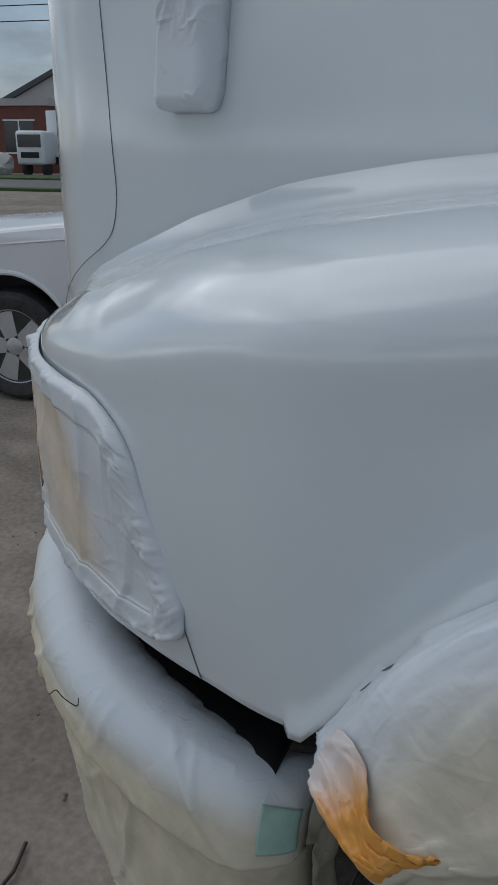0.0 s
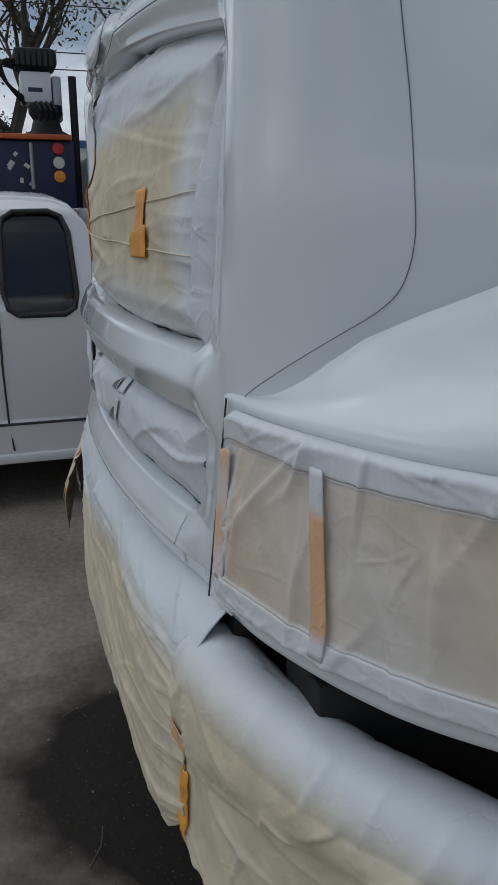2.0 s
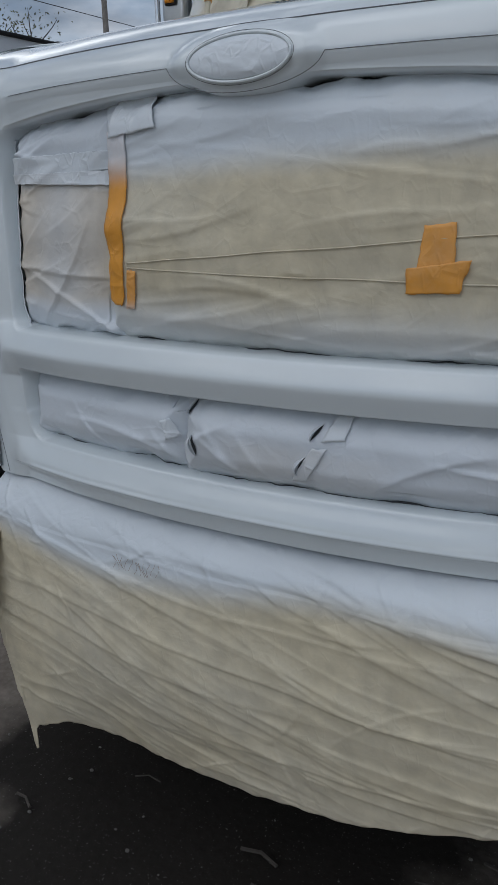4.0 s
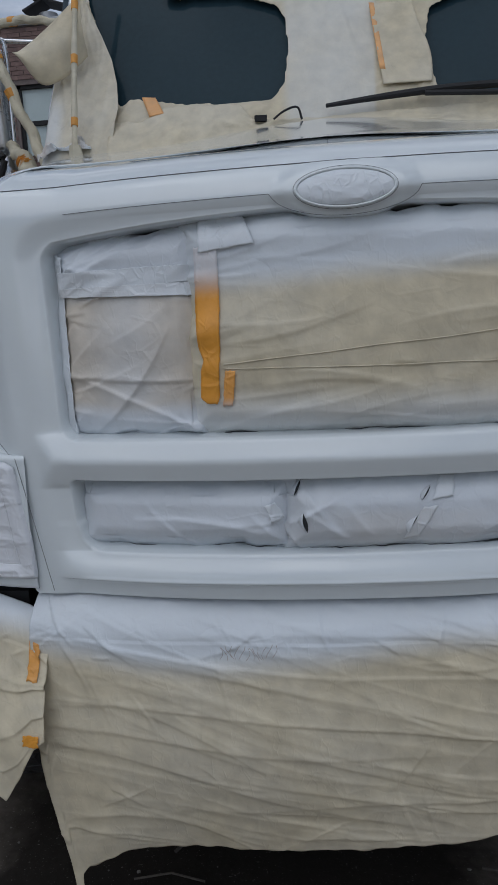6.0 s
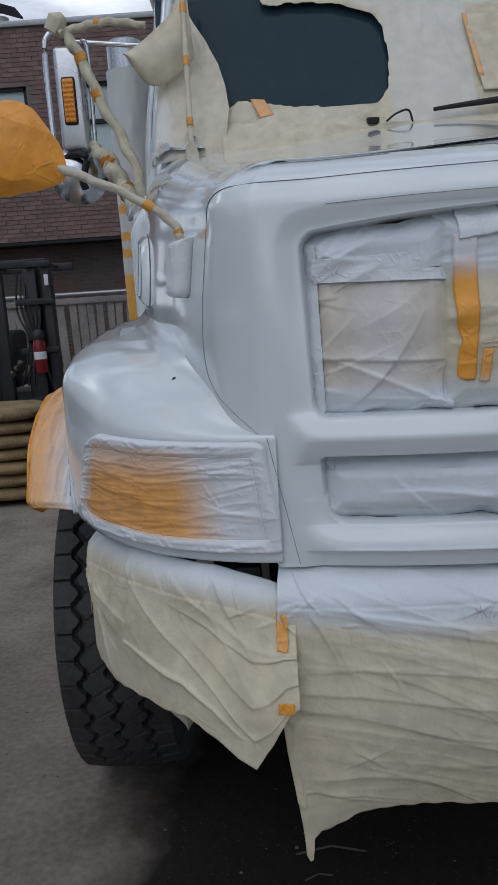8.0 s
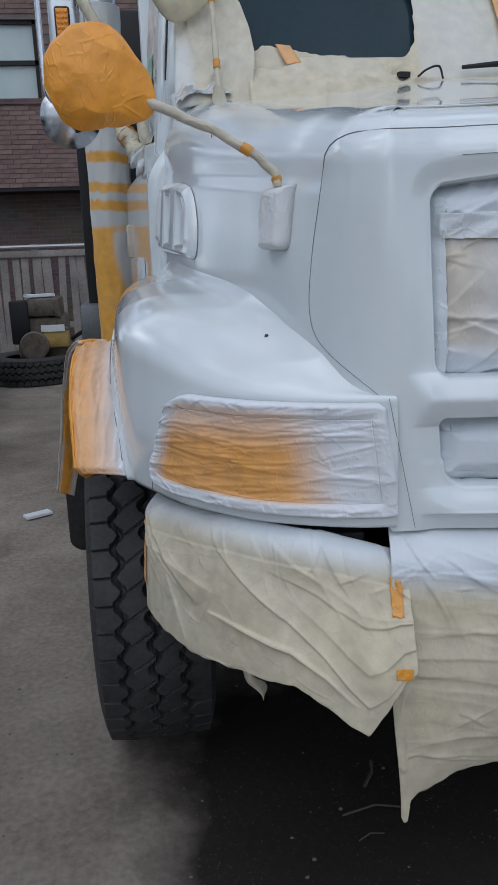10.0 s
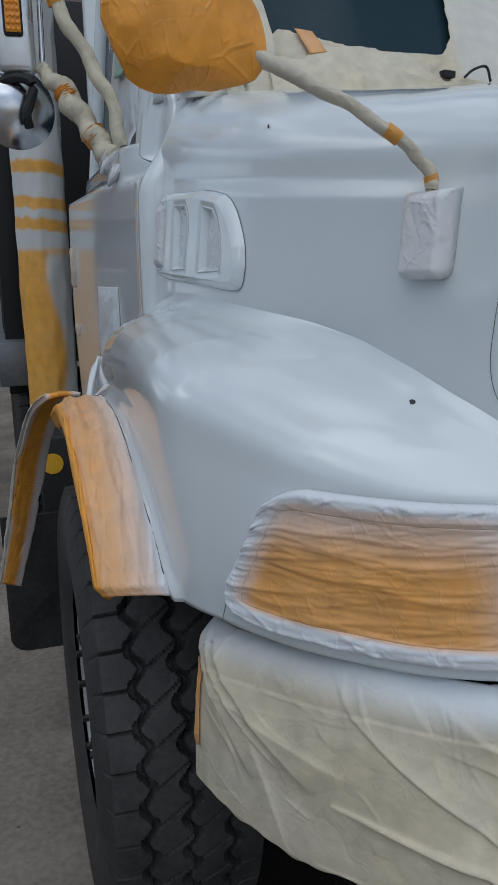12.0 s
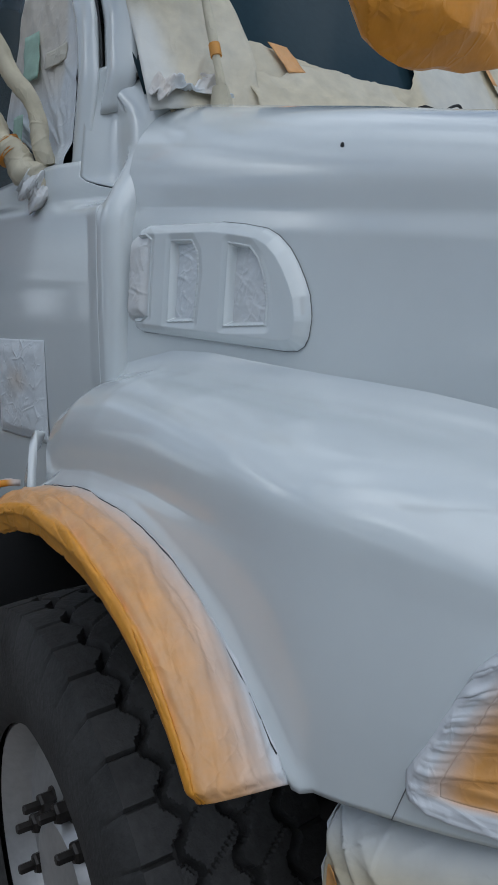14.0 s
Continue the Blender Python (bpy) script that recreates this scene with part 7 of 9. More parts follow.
def make_pickup():
    car = empty("pickup_truck", "silver extended-cab pickup parked on the yard", "pickup truck", at=(-2.45, 0, 0))
    X = -2.45

    def top_z(y):
        return table(y, [(-2.95, .86), (-2.8, .93), (-2.5, .965), (-2.15, .99), (-1.76, 1.035), (-1.5, 1.06), (-1.36, 1.085), (-1.2, 1.165), (-.97, 1.295), (-.79, 1.392), (-.64, 1.448), (-.45, 1.478), (-.1, 1.487), (.08, 1.478), (.17, 1.44), (.23, 1.375), (.27, 1.25), (.30, 1.10), (.325, .985), (.345, .97), (2.45, .97)])

    def cab(y, z):
        return X - .012 + .012 * math.sin((z - .27) * 4) * (z < 1.05) - .20 * max(0, z - .98) / .55 - .07 * smooth01((z - 1.40) / .09) ** 2 - .25 * smooth01((-2.5 - y) / .5) ** 2 + .012 * (z < .435)

    door_win = [(-1.20, .968), (-1.10, 1.07), (-.98, 1.175), (-.80, 1.315), (-.66, 1.375), (-.48, 1.402), (-.32, 1.412), (-.285, 1.395), (-.275, 1.35), (-.285, 1.05), (-.292, .99), (-.315, .968)]
    rear_win = [(-.115, .955), (-.16, .985), (-.178, 1.05), (-.170, 1.33), (-.155, 1.39), (-.105, 1.422), (.06, 1.425), (.115, 1.40), (.145, 1.33), (.160, 1.05), (.145, .985), (.10, .955)]

    def inside(y, z, poly):
        hit = False
        for (a, b), (c, d) in zip(poly, poly[1:] + poly[:1]):
            if (b > z) != (d > z) and y < (c - a) * (z - b) / (d - b) + a:
                hit = not hit
        return hit

    # one pressed body side with the window and wheel openings cut in
    nu, nv = 330, 90

    def skin(u, v):
        y = -2.95 + 5.4 * u
        z = .27 + (top_z(y) - .27) * v
        return (cab(y, z), y, z)

    vs, fs = grid(skin, nu, nv)
    keep = []
    for f in fs:
        cy, cz = sum(vs[i][1] for i in f) / 4, sum(vs[i][2] for i in f) / 4
        if inside(cy, cz, door_win) or inside(cy, cz, rear_win) or any(math.hypot(cy - wy, cz - .36) < .42 for wy in (-2.0, 1.40)) or .325 < cy < .345:
            continue
        keep.append(f)
    thin(put("body_side", mesh_from("body_side", vs, keep, M_SILVER), car, "silver pressed body side"), .02, -1)
    for wy in (-2.0, 1.40):
        arch = [(cab(wy + .42 * math.cos(a), .36 + .42 * math.sin(a)) + .004, wy + .42 * math.cos(a), .36 + .42 * math.sin(a)) for a in np.linspace(-.2, math.pi + .2, 40)]
        part("arch_lip", tube_bm(arch, .016, 8), M_SILVER, car)
    part("fender_crease", tube_bm([(cab(y, .92 + .1 * (y + 2.2)) + .001, y, .92 + .1 * (y + 2.2)) for y in np.linspace(-2.7, -1.42, 20)], .006, 8), M_SILVER, car)

    def across(y0, y1, mat, name, n, m, inset=0.0, crown=.05, down=0.0, label=""):
        def fn(u, v):
            y = y0 + (y1 - y0) * u
            z = top_z(y) - down
            xl = cab(y, top_z(y))
            w = xl - (X - .87)
            return (xl - inset - (2 * w - 2 * inset) * v, y - .10 * math.sin(math.pi * v) * (name == "windscreen"), z + crown * math.sin(math.pi * v) ** .6)
        vs, fs = grid(fn, n, m)
        thin(put(name, mesh_from(name, vs, fs, mat), car, label), .02, -1)

    across(-2.95, -1.36, M_SILVER, "bonnet", 24, 24, crown=.06, label="silver bonnet")
    across(-.64, .20, M_SILVER, "roof", 24, 24, crown=.04, label="silver cab roof")
    across(-1.36, -.64, M_DARKGLASS, "windscreen", 14, 14, inset=.06, crown=.03, down=.005, label="dark windscreen")
    across(.20, .325, M_DARKGLASS, "rear_window", 8, 10, inset=.10, crown=.01, label="dark rear window")
    part("pillar", tube_bm([(cab(y, top_z(y)) - .03, y, top_z(y) - .01) for y in np.linspace(-1.36, -.6, 16)], .035, 10), M_SILVER, car)
    for poly in (door_win, rear_win):
        ys, zs = [p[0] for p in poly], [p[1] for p in poly]

        def win(u, v, ys=ys, zs=zs):
            y, z = min(ys) - .01 + (max(ys) - min(ys) + .02) * u, min(zs) - .01 + (max(zs) - min(zs) + .02) * v
            return (cab(y, z) - .012 - .01 * (1 - v), y, min(z, top_z(y) - .03))
        vs, fs = grid(win, 16, 10)
        put("window", mesh_from("window", vs, fs, M_DARKGLASS), car, "dark pickup window")
        ring = [(cab(y, z) + .001, y, z) for y, z in poly + poly[:1]]
        part("window_seal", tube_bm(ring, .013, 8), M_TRIM, car, "black window seal")
    part("panel_gap", tube_bm([(cab(y, z) + .004, y, z) for y, z in ((-.19, .30), (-.205, .44), (-.212, .7), (-.208, .98), (-.195, 1.2), (-.18, 1.46))], .005, 6), M_GAP, car)
    part("panel_gap", tube_bm([(cab(y, z) + .001, y, z) for y, z in catmull([(-1.35, .30), (-1.385, .5), (-1.41, .75), (-1.405, .90), (-1.34, 1.075)], 20)], .005, 6), M_GAP, car)
    # door handle in its cup
    h = part("door_handle", tube_bm(catmull([(X + .02, -.47, .845), (X + .045, -.43, .85), (X + .045, -.30, .85), (X + .02, -.25, .85)], 14), .021, 8), M_SILVER, car, "silver door handle")
    part("handle_cup", lathe_bm([(.07, 0), (.066, .004), (.05, .002)], 24, Matrix.Translation((X - .003, -.37, .848)) @ Matrix.Diagonal((1, 1.15, .55, 1)) @ Matrix.Rotation(radians(90), 4, "Y")), M_TRIM, car)
    part("moulding", box_bm(X - .02, -1.52, .428, X + .012, .44, .440, .004), M_GAP, car)
    part("side_sill", box_bm(X - .10, -1.62, .235, X + .02, .46, .285, .015), M_SILVER, car, "silver side sill")
    part("bed_wall", box_bm(X - 1.72, .50, .45, X - 1.66, 2.4, .97, .01), M_SILVER, car)
    part("bed_rail", box_bm(X - .07, .48, .955, X - .005, 2.45, .99, .012), M_SILVER, car)
    part("bed_rail", box_bm(X - 1.72, .48, .955, X - 1.64, 2.45, .99, .012), M_TRIM, car)
    part("bed_floor", box_bm(X - 1.7, .48, .5, X - .05, 2.4, .56), M_TRIM, car, "", False)
    part("cab_back", box_bm(X - 1.62, .30, .5, X - .12, .36, 1.44, .02), M_SILVER, car)
    part("underbody", box_bm(X - 1.65, -2.7, .22, X - .14, 2.3, .55), M_TRIM, car, "", False)
    part("interior", box_bm(X - 1.45, -.9, .6, X - .34, .28, 1.3), M_TRIM, car, "", False)
    mirror = part("wing_mirror", box_bm(X + .03, -1.28, .95, X + .17, -1.20, 1.12, .035, 3), M_SILVER, car, "silver wing mirror shell")
    part("mirror_glass", box_bm(X + .045, -1.205, .965, X + .155, -1.192, 1.105, .01), M_TRIM, mirror, "dark mirror glass")
    part("mirror_foot", box_bm(X - .06, -1.25, .955, X + .05, -1.215, 1.0, .01), M_TRIM, mirror)
    part("fuel_cap", lathe_bm([(.085, 0), (.083, .004), (.003, .005)], 32, Matrix.Translation((X - .002, .93, .80)) @ Matrix.Rotation(radians(90), 4, "Y")), M_SILVER, car, "round fuel flap")
    for wy in (-2.0, 1.40):
        part("wheel_well", box_bm(X - .62, wy - .45, .25, X - .26, wy + .45, .86), M_TRIM, car, "", False)
        part("wheel_well", box_bm(X - .62, wy - .45, .80, X - .05, wy + .45, .86), M_TRIM, car, "", False)
        w = new("wheel")
        w.parent = car
        w.location = (-.12, wy, .335)
        tyre = lathe_bm([(.21, -.11), (.30, -.125), (.33, -.10), (.338, -.06), (.338, .06), (.33, .10), (.30, .125), (.235, .12), (.21, .10)], 64, Matrix.Rotation(radians(90), 4, "Y"))
        part_local("tyre", tyre, M_RUBBER, w, "black car tyre")
        bm = lathe_bm([(.215, -.05), (.228, .10), (.236, .116), (.222, .112), (.205, .06), (.19, .04), (.02, .04)], 48, Matrix.Rotation(radians(90), 4, "Y"))
        part_local("rim", bm, M_RIM, w, "silver alloy rim")
        part_local("brake_drum", lathe_bm([(.19, .045), (.02, .048)], 32, Matrix.Rotation(radians(90), 4, "Y")), M_TRIM, w)
        for k in range(5):
            b2 = bmesh.new()
            m = Matrix.Rotation(2 * math.pi * k / 5 + .3, 4, "X")
            rot_box(b2, (0, 0, 0), (1, 1, 1))
            for v in b2.verts:
                z = .03 + (v.co.z + .5) * .195
                wd = .05 + .035 * (v.co.z + .5)
                v.co = m @ Vector((.088 + v.co.x * .03, v.co.y * wd * 1.6, z))
            part_local("spoke", b2, M_RIM, w)
        part_local("hub", lathe_bm([(.062, .06), (.06, .10), (.045, .108), (.002, .11)], 24, Matrix.Rotation(radians(90), 4, "Y")), M_RIM, w)
    return car


def part_local(name, bm, mat, parent, label=""):
    me = bpy.data.meshes.new(name)
    bm.to_mesh(me)
    bm.free()
    me.materials.append(mat)
    me.polygons.foreach_set("use_smooth", [True] * len(me.polygons))
    me.set_sharp_from_angle(angle=radians(35))
    ob = new(name, me)
    ob.parent = parent
    if label:
        ob["label"] = label
    return ob


make_pickup()

# ---------------------------------------------------------------- blue lorry, trailer behind the pickup
M_NAVY = material("navy_paint", (0.010, 0.014, 0.055), 0.4, vary=0.35, scale=3, bump=.1)
M_TRAILER = material("white_trailer_panel", (0.74, 0.77, 0.79), 0.35, vary=0.06, scale=1.0)
M_ALU = material("grey_aluminium", (0.35, 0.36, 0.37), 0.4, metal=0.6, vary=0.2)
M_RED = material("red_lens", (0.5, 0.02, 0.02), 0.3)
M_CLEAR = material("clear_lens", (0.6, 0.6, 0.52), 0.3)

bl = empty("blue_lorry", "dark navy flat-bed lorry with chipped paint and crane on top", "lorry", at=(-7, 0, 0))
part("body", box_bm(-8.6, -1.30, .9, -7.0, 1.02, 2.08, .02), M_NAVY, bl, "chipped navy steel body")
part("tail_panel", box_bm(-7.02, -1.32, 1.0, -6.985, -1.05, 2.10, .01), M_NAVY, bl)
part("plate_board", box_bm(-6.986, -1.24, 1.50, -6.975, -.94, 1.62, .004), M_CLEAR, bl, "pale registration board")
for k in range(5):
    part("plate_bar", box_bm(-6.9745, -1.21 + .05 * k, 1.525, -6.972, -1.18 + .05 * k, 1.59), M_NAVY, bl, "", False)
part("top_rail", box_bm(-7.06, -.6, 2.08, -6.94, 1.0, 2.13, .01), material("orange_rail", (.55, .12, .03), .5), bl, "orange top rail")
for k, (z, mt) in enumerate(((2.0, M_RED), (1.87, M_CLEAR), (1.74, M_AMBER))):
    for yy in (-1.16, .86):
        part("lamp", lathe_bm([(.058, 0), (.055, .015), (.01, .02)], 20, Matrix.Translation((-6.985, yy, z)) @ Matrix.Rotation(radians(90), 4, "Y")), mt, bl)
for k in range(16):
    yy, zz = random.uniform(-.9, .7), random.uniform(1.62, 2.05)
    part("paint_chip", rot_box(bmesh.new(), (-6.997, yy, zz), (.006, random.uniform(.02, .07), random.uniform(.02, .07)), rx=random.uniform(0, 90)), M_CLEAR, bl)
part("crane_turret", lathe_bm([(.02, 0), (.24, 0), (.24, .06), (.16, .10), (.13, .20), (.17, .26), (.17, .34), (.02, .36)], 24, Matrix.Translation((-7.45, .80, 2.10))), M_BLACK, bl, "black crane turret")
part("crane_base", box_bm(-7.7, .57, 2.46, -7.38, .87, 2.75, .02), M_TRAILER, bl, "white crane control box")
part("crane_logo", box_bm(-7.379, .64, 2.56, -7.376, .78, 2.60), M_NAVY, bl, "", False)
part("crane_head", box_bm(-7.8, .52, 2.78, -7.36, .94, 2.97, .05), M_BLACK, bl, "black crane head")
part("crane_bracket", box_bm(-7.7, .88, 2.30, -7.42, .97, 2.72, .015), M_ALU, bl)
for k in range(7):
    part("fin", box_bm(-7.35, .53 + .055 * k, 2.80, -7.34, .565 + .055 * k, 2.95), M_TRIM, bl, "", False)
for k in range(4):
    part("hose", tube_bm(catmull([(-7.4, .55, 2.85 - .03 * k), (-7.3, .40 - .02 * k, 2.80), (-7.32, .44, 2.62), (-7.4, .60, 2.5 - .02 * k)], 14), .018, 7), M_BLACK, bl, "black hydraulic hose")
    part("hose", tube_bm(catmull([(-7.3, .70 + .05 * k, 2.46), (-7.24, .74 + .05 * k, 2.38), (-7.26, .72 + .06 * k, 2.28)], 10), .014, 7), M_BLACK, bl, "black hydraulic hose")
part("tank", lathe_bm([(.02, -.22), (.13, -.22), (.17, -.19), (.175, .19), (.13, .22), (.02, .22)], 30, Matrix.Translation((-7.4, -.80, 2.26)) @ Matrix.Rotation(radians(90), 4, "X")), M_NAVY, bl, "navy round tank")
part("tank_box", box_bm(-7.6, -.52, 2.08, -7.2, -.30, 2.30, .02), M_NAVY, bl)
part("stanchion", tube_bm([(-6.97, .60, 1.62), (-6.97, .60, 2.05)], .02, 8), M_ALU, bl)
part("exhaust_pipe", tube_bm([(-7.4, 1.08, 1.2), (-7.4, 1.08, 2.72)], .04, 10), M_BLACK, bl)
part("cab", box_bm(-8.7, 1.25, .6, -7.1, 2.0, 2.0, .06), M_NAVY, bl)
part("underframe", box_bm(-8.4, -3.2, .45, -7.2, 1.1, .9), M_BLACK, bl, "", False)

bl.location.y -= .35

tr = empty("trailer", "white box trailer with riveted panels and a grey rail", "trailer", at=(-7, 2, 0))
part("box", box_bm(-9.4, 1.76, 1.12, -7.0, 7.3, 3.42, .02), M_TRAILER, tr, "white riveted trailer side")
part("lower_rail", box_bm(-7.03, 1.75, 1.02, -6.97, 7.3, 1.14, .008), M_ALU, tr, "grey lower rail")
part("roof_rail", box_bm(-7.04, 1.75, 3.40, -6.97, 7.3, 3.45, .01), M_BLACK, tr, "dark roof rail")
part("marker_lamp", box_bm(-7.0, 5.72, 3.45, -6.93, 5.92, 3.53, .015), M_AMBER, tr, "orange marker lamp on the roof edge")
part("marker_lamp", box_bm(-6.97, 4.55, 2.98, -6.94, 4.75, 3.04, .01), M_BLACK, tr, "dark marker lamp on the side")
part("air_pipe", tube_bm(catmull([(-7.6, 7.42, 1.0), (-7.6, 7.42, 2.9), (-7.55, 7.45, 3.2), (-7.3, 7.60, 3.42), (-7.2, 7.75, 3.44)], 20), .09, 12), M_BLACK, tr, "black air intake pipe")
rv = lathe_bm([(.009, 0), (.007, .004), (.001, .005)], 6, Matrix.Rotation(radians(90), 4, "Y"))
rme = bpy.data.meshes.new("rivet")
rv.to_mesh(rme)
rv.free()
rme.materials.append(M_ALU)
for yy in (1.86, 2.5, 3.7, 4.9, 6.1, 7.2):
    for k in range(26):
        ob = new("rivet", rme)
        ob.location = (-6.998, yy, 1.20 + .084 * k)
        ob.parent = tr
        ob.matrix_parent_inverse = Matrix.Translation((7, -2, 0))
part("end_frame", box_bm(-7.25, 1.55, 1.0, -6.96, 1.76, 3.46, .02), M_ALU, tr, "grey steel end frame")
part("end_door", box_bm(-9.3, 1.62, 1.0, -7.2, 1.66, 3.4, .01), material("dull_door_panel", (.24, .24, .23), .35, metal=.4, vary=.25), tr, "dull metal end door")
for yy, zz, mt in ((2.32, 1.47, M_AMBER), ):
    part("sticker", box_bm(-7.0, yy, zz - .03, -6.993, yy + .3, zz + .03), M_AMBER, tr, "small orange sticker", False)
for k in range(9):
    part("sticker", box_bm(-7.0, 2.2 + .09 * (k % 3), 1.55 + .12 * (k // 3), -6.993, 2.26 + .09 * (k % 3), 1.62 + .12 * (k // 3)), M_BLACK if k % 2 else M_ALU, tr, "", False)
part("sticker", box_bm(-7.0, 1.80, 1.22, -6.993, 1.95, 1.32), material("yellow_sticker", (.8, .5, .03), .5), tr, "yellow sticker", False)
part("landing_gear", box_bm(-7.6, 2.9, 0, -7.45, 3.05, 1.12), M_BLACK, tr, "", False)
part("trailer_axle", box_bm(-9.2, 5, 0, -7.2, 6.6, 1.02), M_BLACK, tr, "", False)

# ---------------------------------------------------------------- brick building, fence, forklift, engine
YB = 12.3


def brick_material():
    m = bpy.data.materials.new("dark_brick")
    m.use_nodes = True
    n, l = m.node_tree.nodes, m.node_tree.links
    b = n["Principled BSDF"]
    b.inputs["Roughness"].default_value = .85
    tc = n.new("ShaderNodeTexCoord")
    mp = n.new("ShaderNodeMapping")
    mp.inputs["Rotation"].default_value = (radians(90), 0, 0)
    l.new(tc.outputs["Object"], mp.inputs["Vector"])
    br = n.new("ShaderNodeTexBrick")
    br.inputs["Scale"].default_value = 1.0
    br.inputs["Brick Width"].default_value = .21
    br.inputs["Row Height"].default_value = .072
    br.inputs["Mortar Size"].default_value = .006
    br.inputs["Color1"].default_value = (.13, .085, .077, 1)
    br.inputs["Color2"].default_value = (.18, .125, .112, 1)
    br.inputs["Mortar"].default_value = (.18, .16, .15, 1)
    l.new(mp.outputs["Vector"], br.inputs["Vector"])
    no = n.new("ShaderNodeTexNoise")
    no.inputs["Scale"].default_value = 1.3
    no.inputs["Detail"].default_value = 7
    l.new(tc.outputs["Object"], no.inputs["Vector"])
    mx = n.new("ShaderNodeMix")
    mx.data_type = "RGBA"
    mx.blend_type = "MULTIPLY"
    mx.inputs["Factor"].default_value = .55
    l.new(br.outputs["Color"], mx.inputs["A"])
    l.new(no.outputs["Color"], mx.inputs["B"])
    l.new(br.outputs["Color"], mx.inputs["A"])
    l.new(mx.outputs["Result"], b.inputs["Base Color"])
    bp = n.new("ShaderNodeBump")
    bp.inputs["Strength"].default_value, bp.inputs["Distance"].default_value = .6, .008
    bp.invert = True
    l.new(br.outputs["Fac"], bp.inputs["Height"])
    l.new(bp.outputs["Normal"], b.inputs["Normal"])
    return m


M_BRICK = brick_material()
M_MORTAR = material("grey_mortar", (.17, .14, .13), .9, vary=.25, scale=2, fine=50, bump=.3)


def brick_piece_material(name, by_island):
    m = material(name, (.20, .138, .125), .85, vary=.25, scale=9, fine=60, bump=.4, bump_scale=70)
    n, l = m.node_tree.nodes, m.node_tree.links
    b = n["Principled BSDF"]
    src = b.inputs["Base Color"].links[0].from_socket
    info = n.new("ShaderNodeNewGeometry" if by_island else "ShaderNodeObjectInfo")
    ramp = n.new("ShaderNodeValToRGB")
    ramp.color_ramp.elements[0].color = (.80, .76, .76, 1)
    ramp.color_ramp.elements[1].color = (1.12, 1.08, 1.05, 1)
    l.new(info.outputs["Random Per Island" if by_island else "Random"], ramp.inputs["Fac"])
    mul = n.new("ShaderNodeMix")
    mul.data_type, mul.blend_type = "RGBA", "MULTIPLY"
    mul.inputs["Factor"].default_value = 1.0
    l.new(src, mul.inputs["A"])
    l.new(ramp.outputs["Color"], mul.inputs["B"])
    l.new(mul.outputs["Result"], b.inputs["Base Color"])
    return m


bd = empty("brick_building", "two-storey dark brown brick building with small sash windows", "building", at=(0, YB, 0))


def wall_with_windows():
    wins = [(-5.05, -4.08, 3.95, 5.10), (-3.25, -2.32, 3.95, 5.10)]
    xs = sorted({-6.6, 9.0, *[w[0] for w in wins], *[w[1] for w in wins]})
    zs = [2.60, 3.95, 5.10, 6.0]
    bm = bmesh.new()
    for x0, x1 in zip(xs[:-1], xs[1:]):
        for z0, z1 in zip(zs[:-1], zs[1:]):
            if any(w[0] <= x0 and x1 <= w[1] and w[2] <= z0 and z1 <= w[3] for w in wins):
                continue
            box_bm(x0, YB, z0, x1, YB + .3, z1, bm=bm)
    part("wall", bm, M_MORTAR, bd, "dark brown brick wall", False)
    for x0, x1, z0, z1 in wins:
        w = part("window", box_bm(x0, YB + .10, z0, x1, YB + .13, z1), material("pale_window_glass", (.50, .58, .57), .10, vary=.1, scale=2), bd, "pale reflecting sash window", False)
        part("frame", box_bm(x0, YB + .04, z0, x0 + .06, YB + .12, z1), M_BLACK, w, "", False)
        part("frame", box_bm(x1 - .06, YB + .04, z0, x1, YB + .12, z1), M_BLACK, w, "", False)
        part("frame", box_bm(x0, YB + .04, z1 - .06, x1, YB + .12, z1), M_BLACK, w, "", False)
        part("frame", box_bm(x0, YB + .04, z0 + .50, x1, YB + .12, z0 + .57), M_BLACK, w, "", False)
        part("sill", box_bm(x0 - .05, YB - .04, z0 - .08, x1 + .05, YB + .1, z0), M_BRICK, w, "", False)
    part("end_wall", box_bm(-6.6, YB + .3, 0, -6.3, YB + 9, 5.85), M_BRICK, bd, "dark brick end wall", False)
    part("lower_wall", box_bm(-6.6, YB + .6, 0, 9, YB + .9, 2.60), M_BRICK, bd, "recessed lower brick wall", False)
    part("soffit", box_bm(-6.6, YB, 2.55, 9, YB + .8, 2.61), M_BLACK, bd, "", False)
    part("coping", box_bm(-6.7, YB - .06, 6.0, 9.1, YB + .4, 6.09, .01), M_ALU, bd, "grey metal coping")
    part("roof", box_bm(-6.6, YB + .3, 5.85, 9, YB + 9, 5.95), M_ALU, bd, "", False)
    v = part("roof_vent", lathe_bm([(.16, 0), (.16, .3), (.1, .32)], 16, Matrix.Translation((-4.55, YB + .6, 6.05))), M_ALU, bd, "roof vent with a tilted lid")
    part("lid", rot_box(bmesh.new(), (-4.5, YB + .6, 6.51), (.62, .5, .03), 0, 0, 18), M_BLACK, v)
    part("lid", rot_box(bmesh.new(), (-4.75, YB + .6, 6.45), (.4, .45, .03), 0, 0, -24), M_BLACK, v)


wall_with_windows()

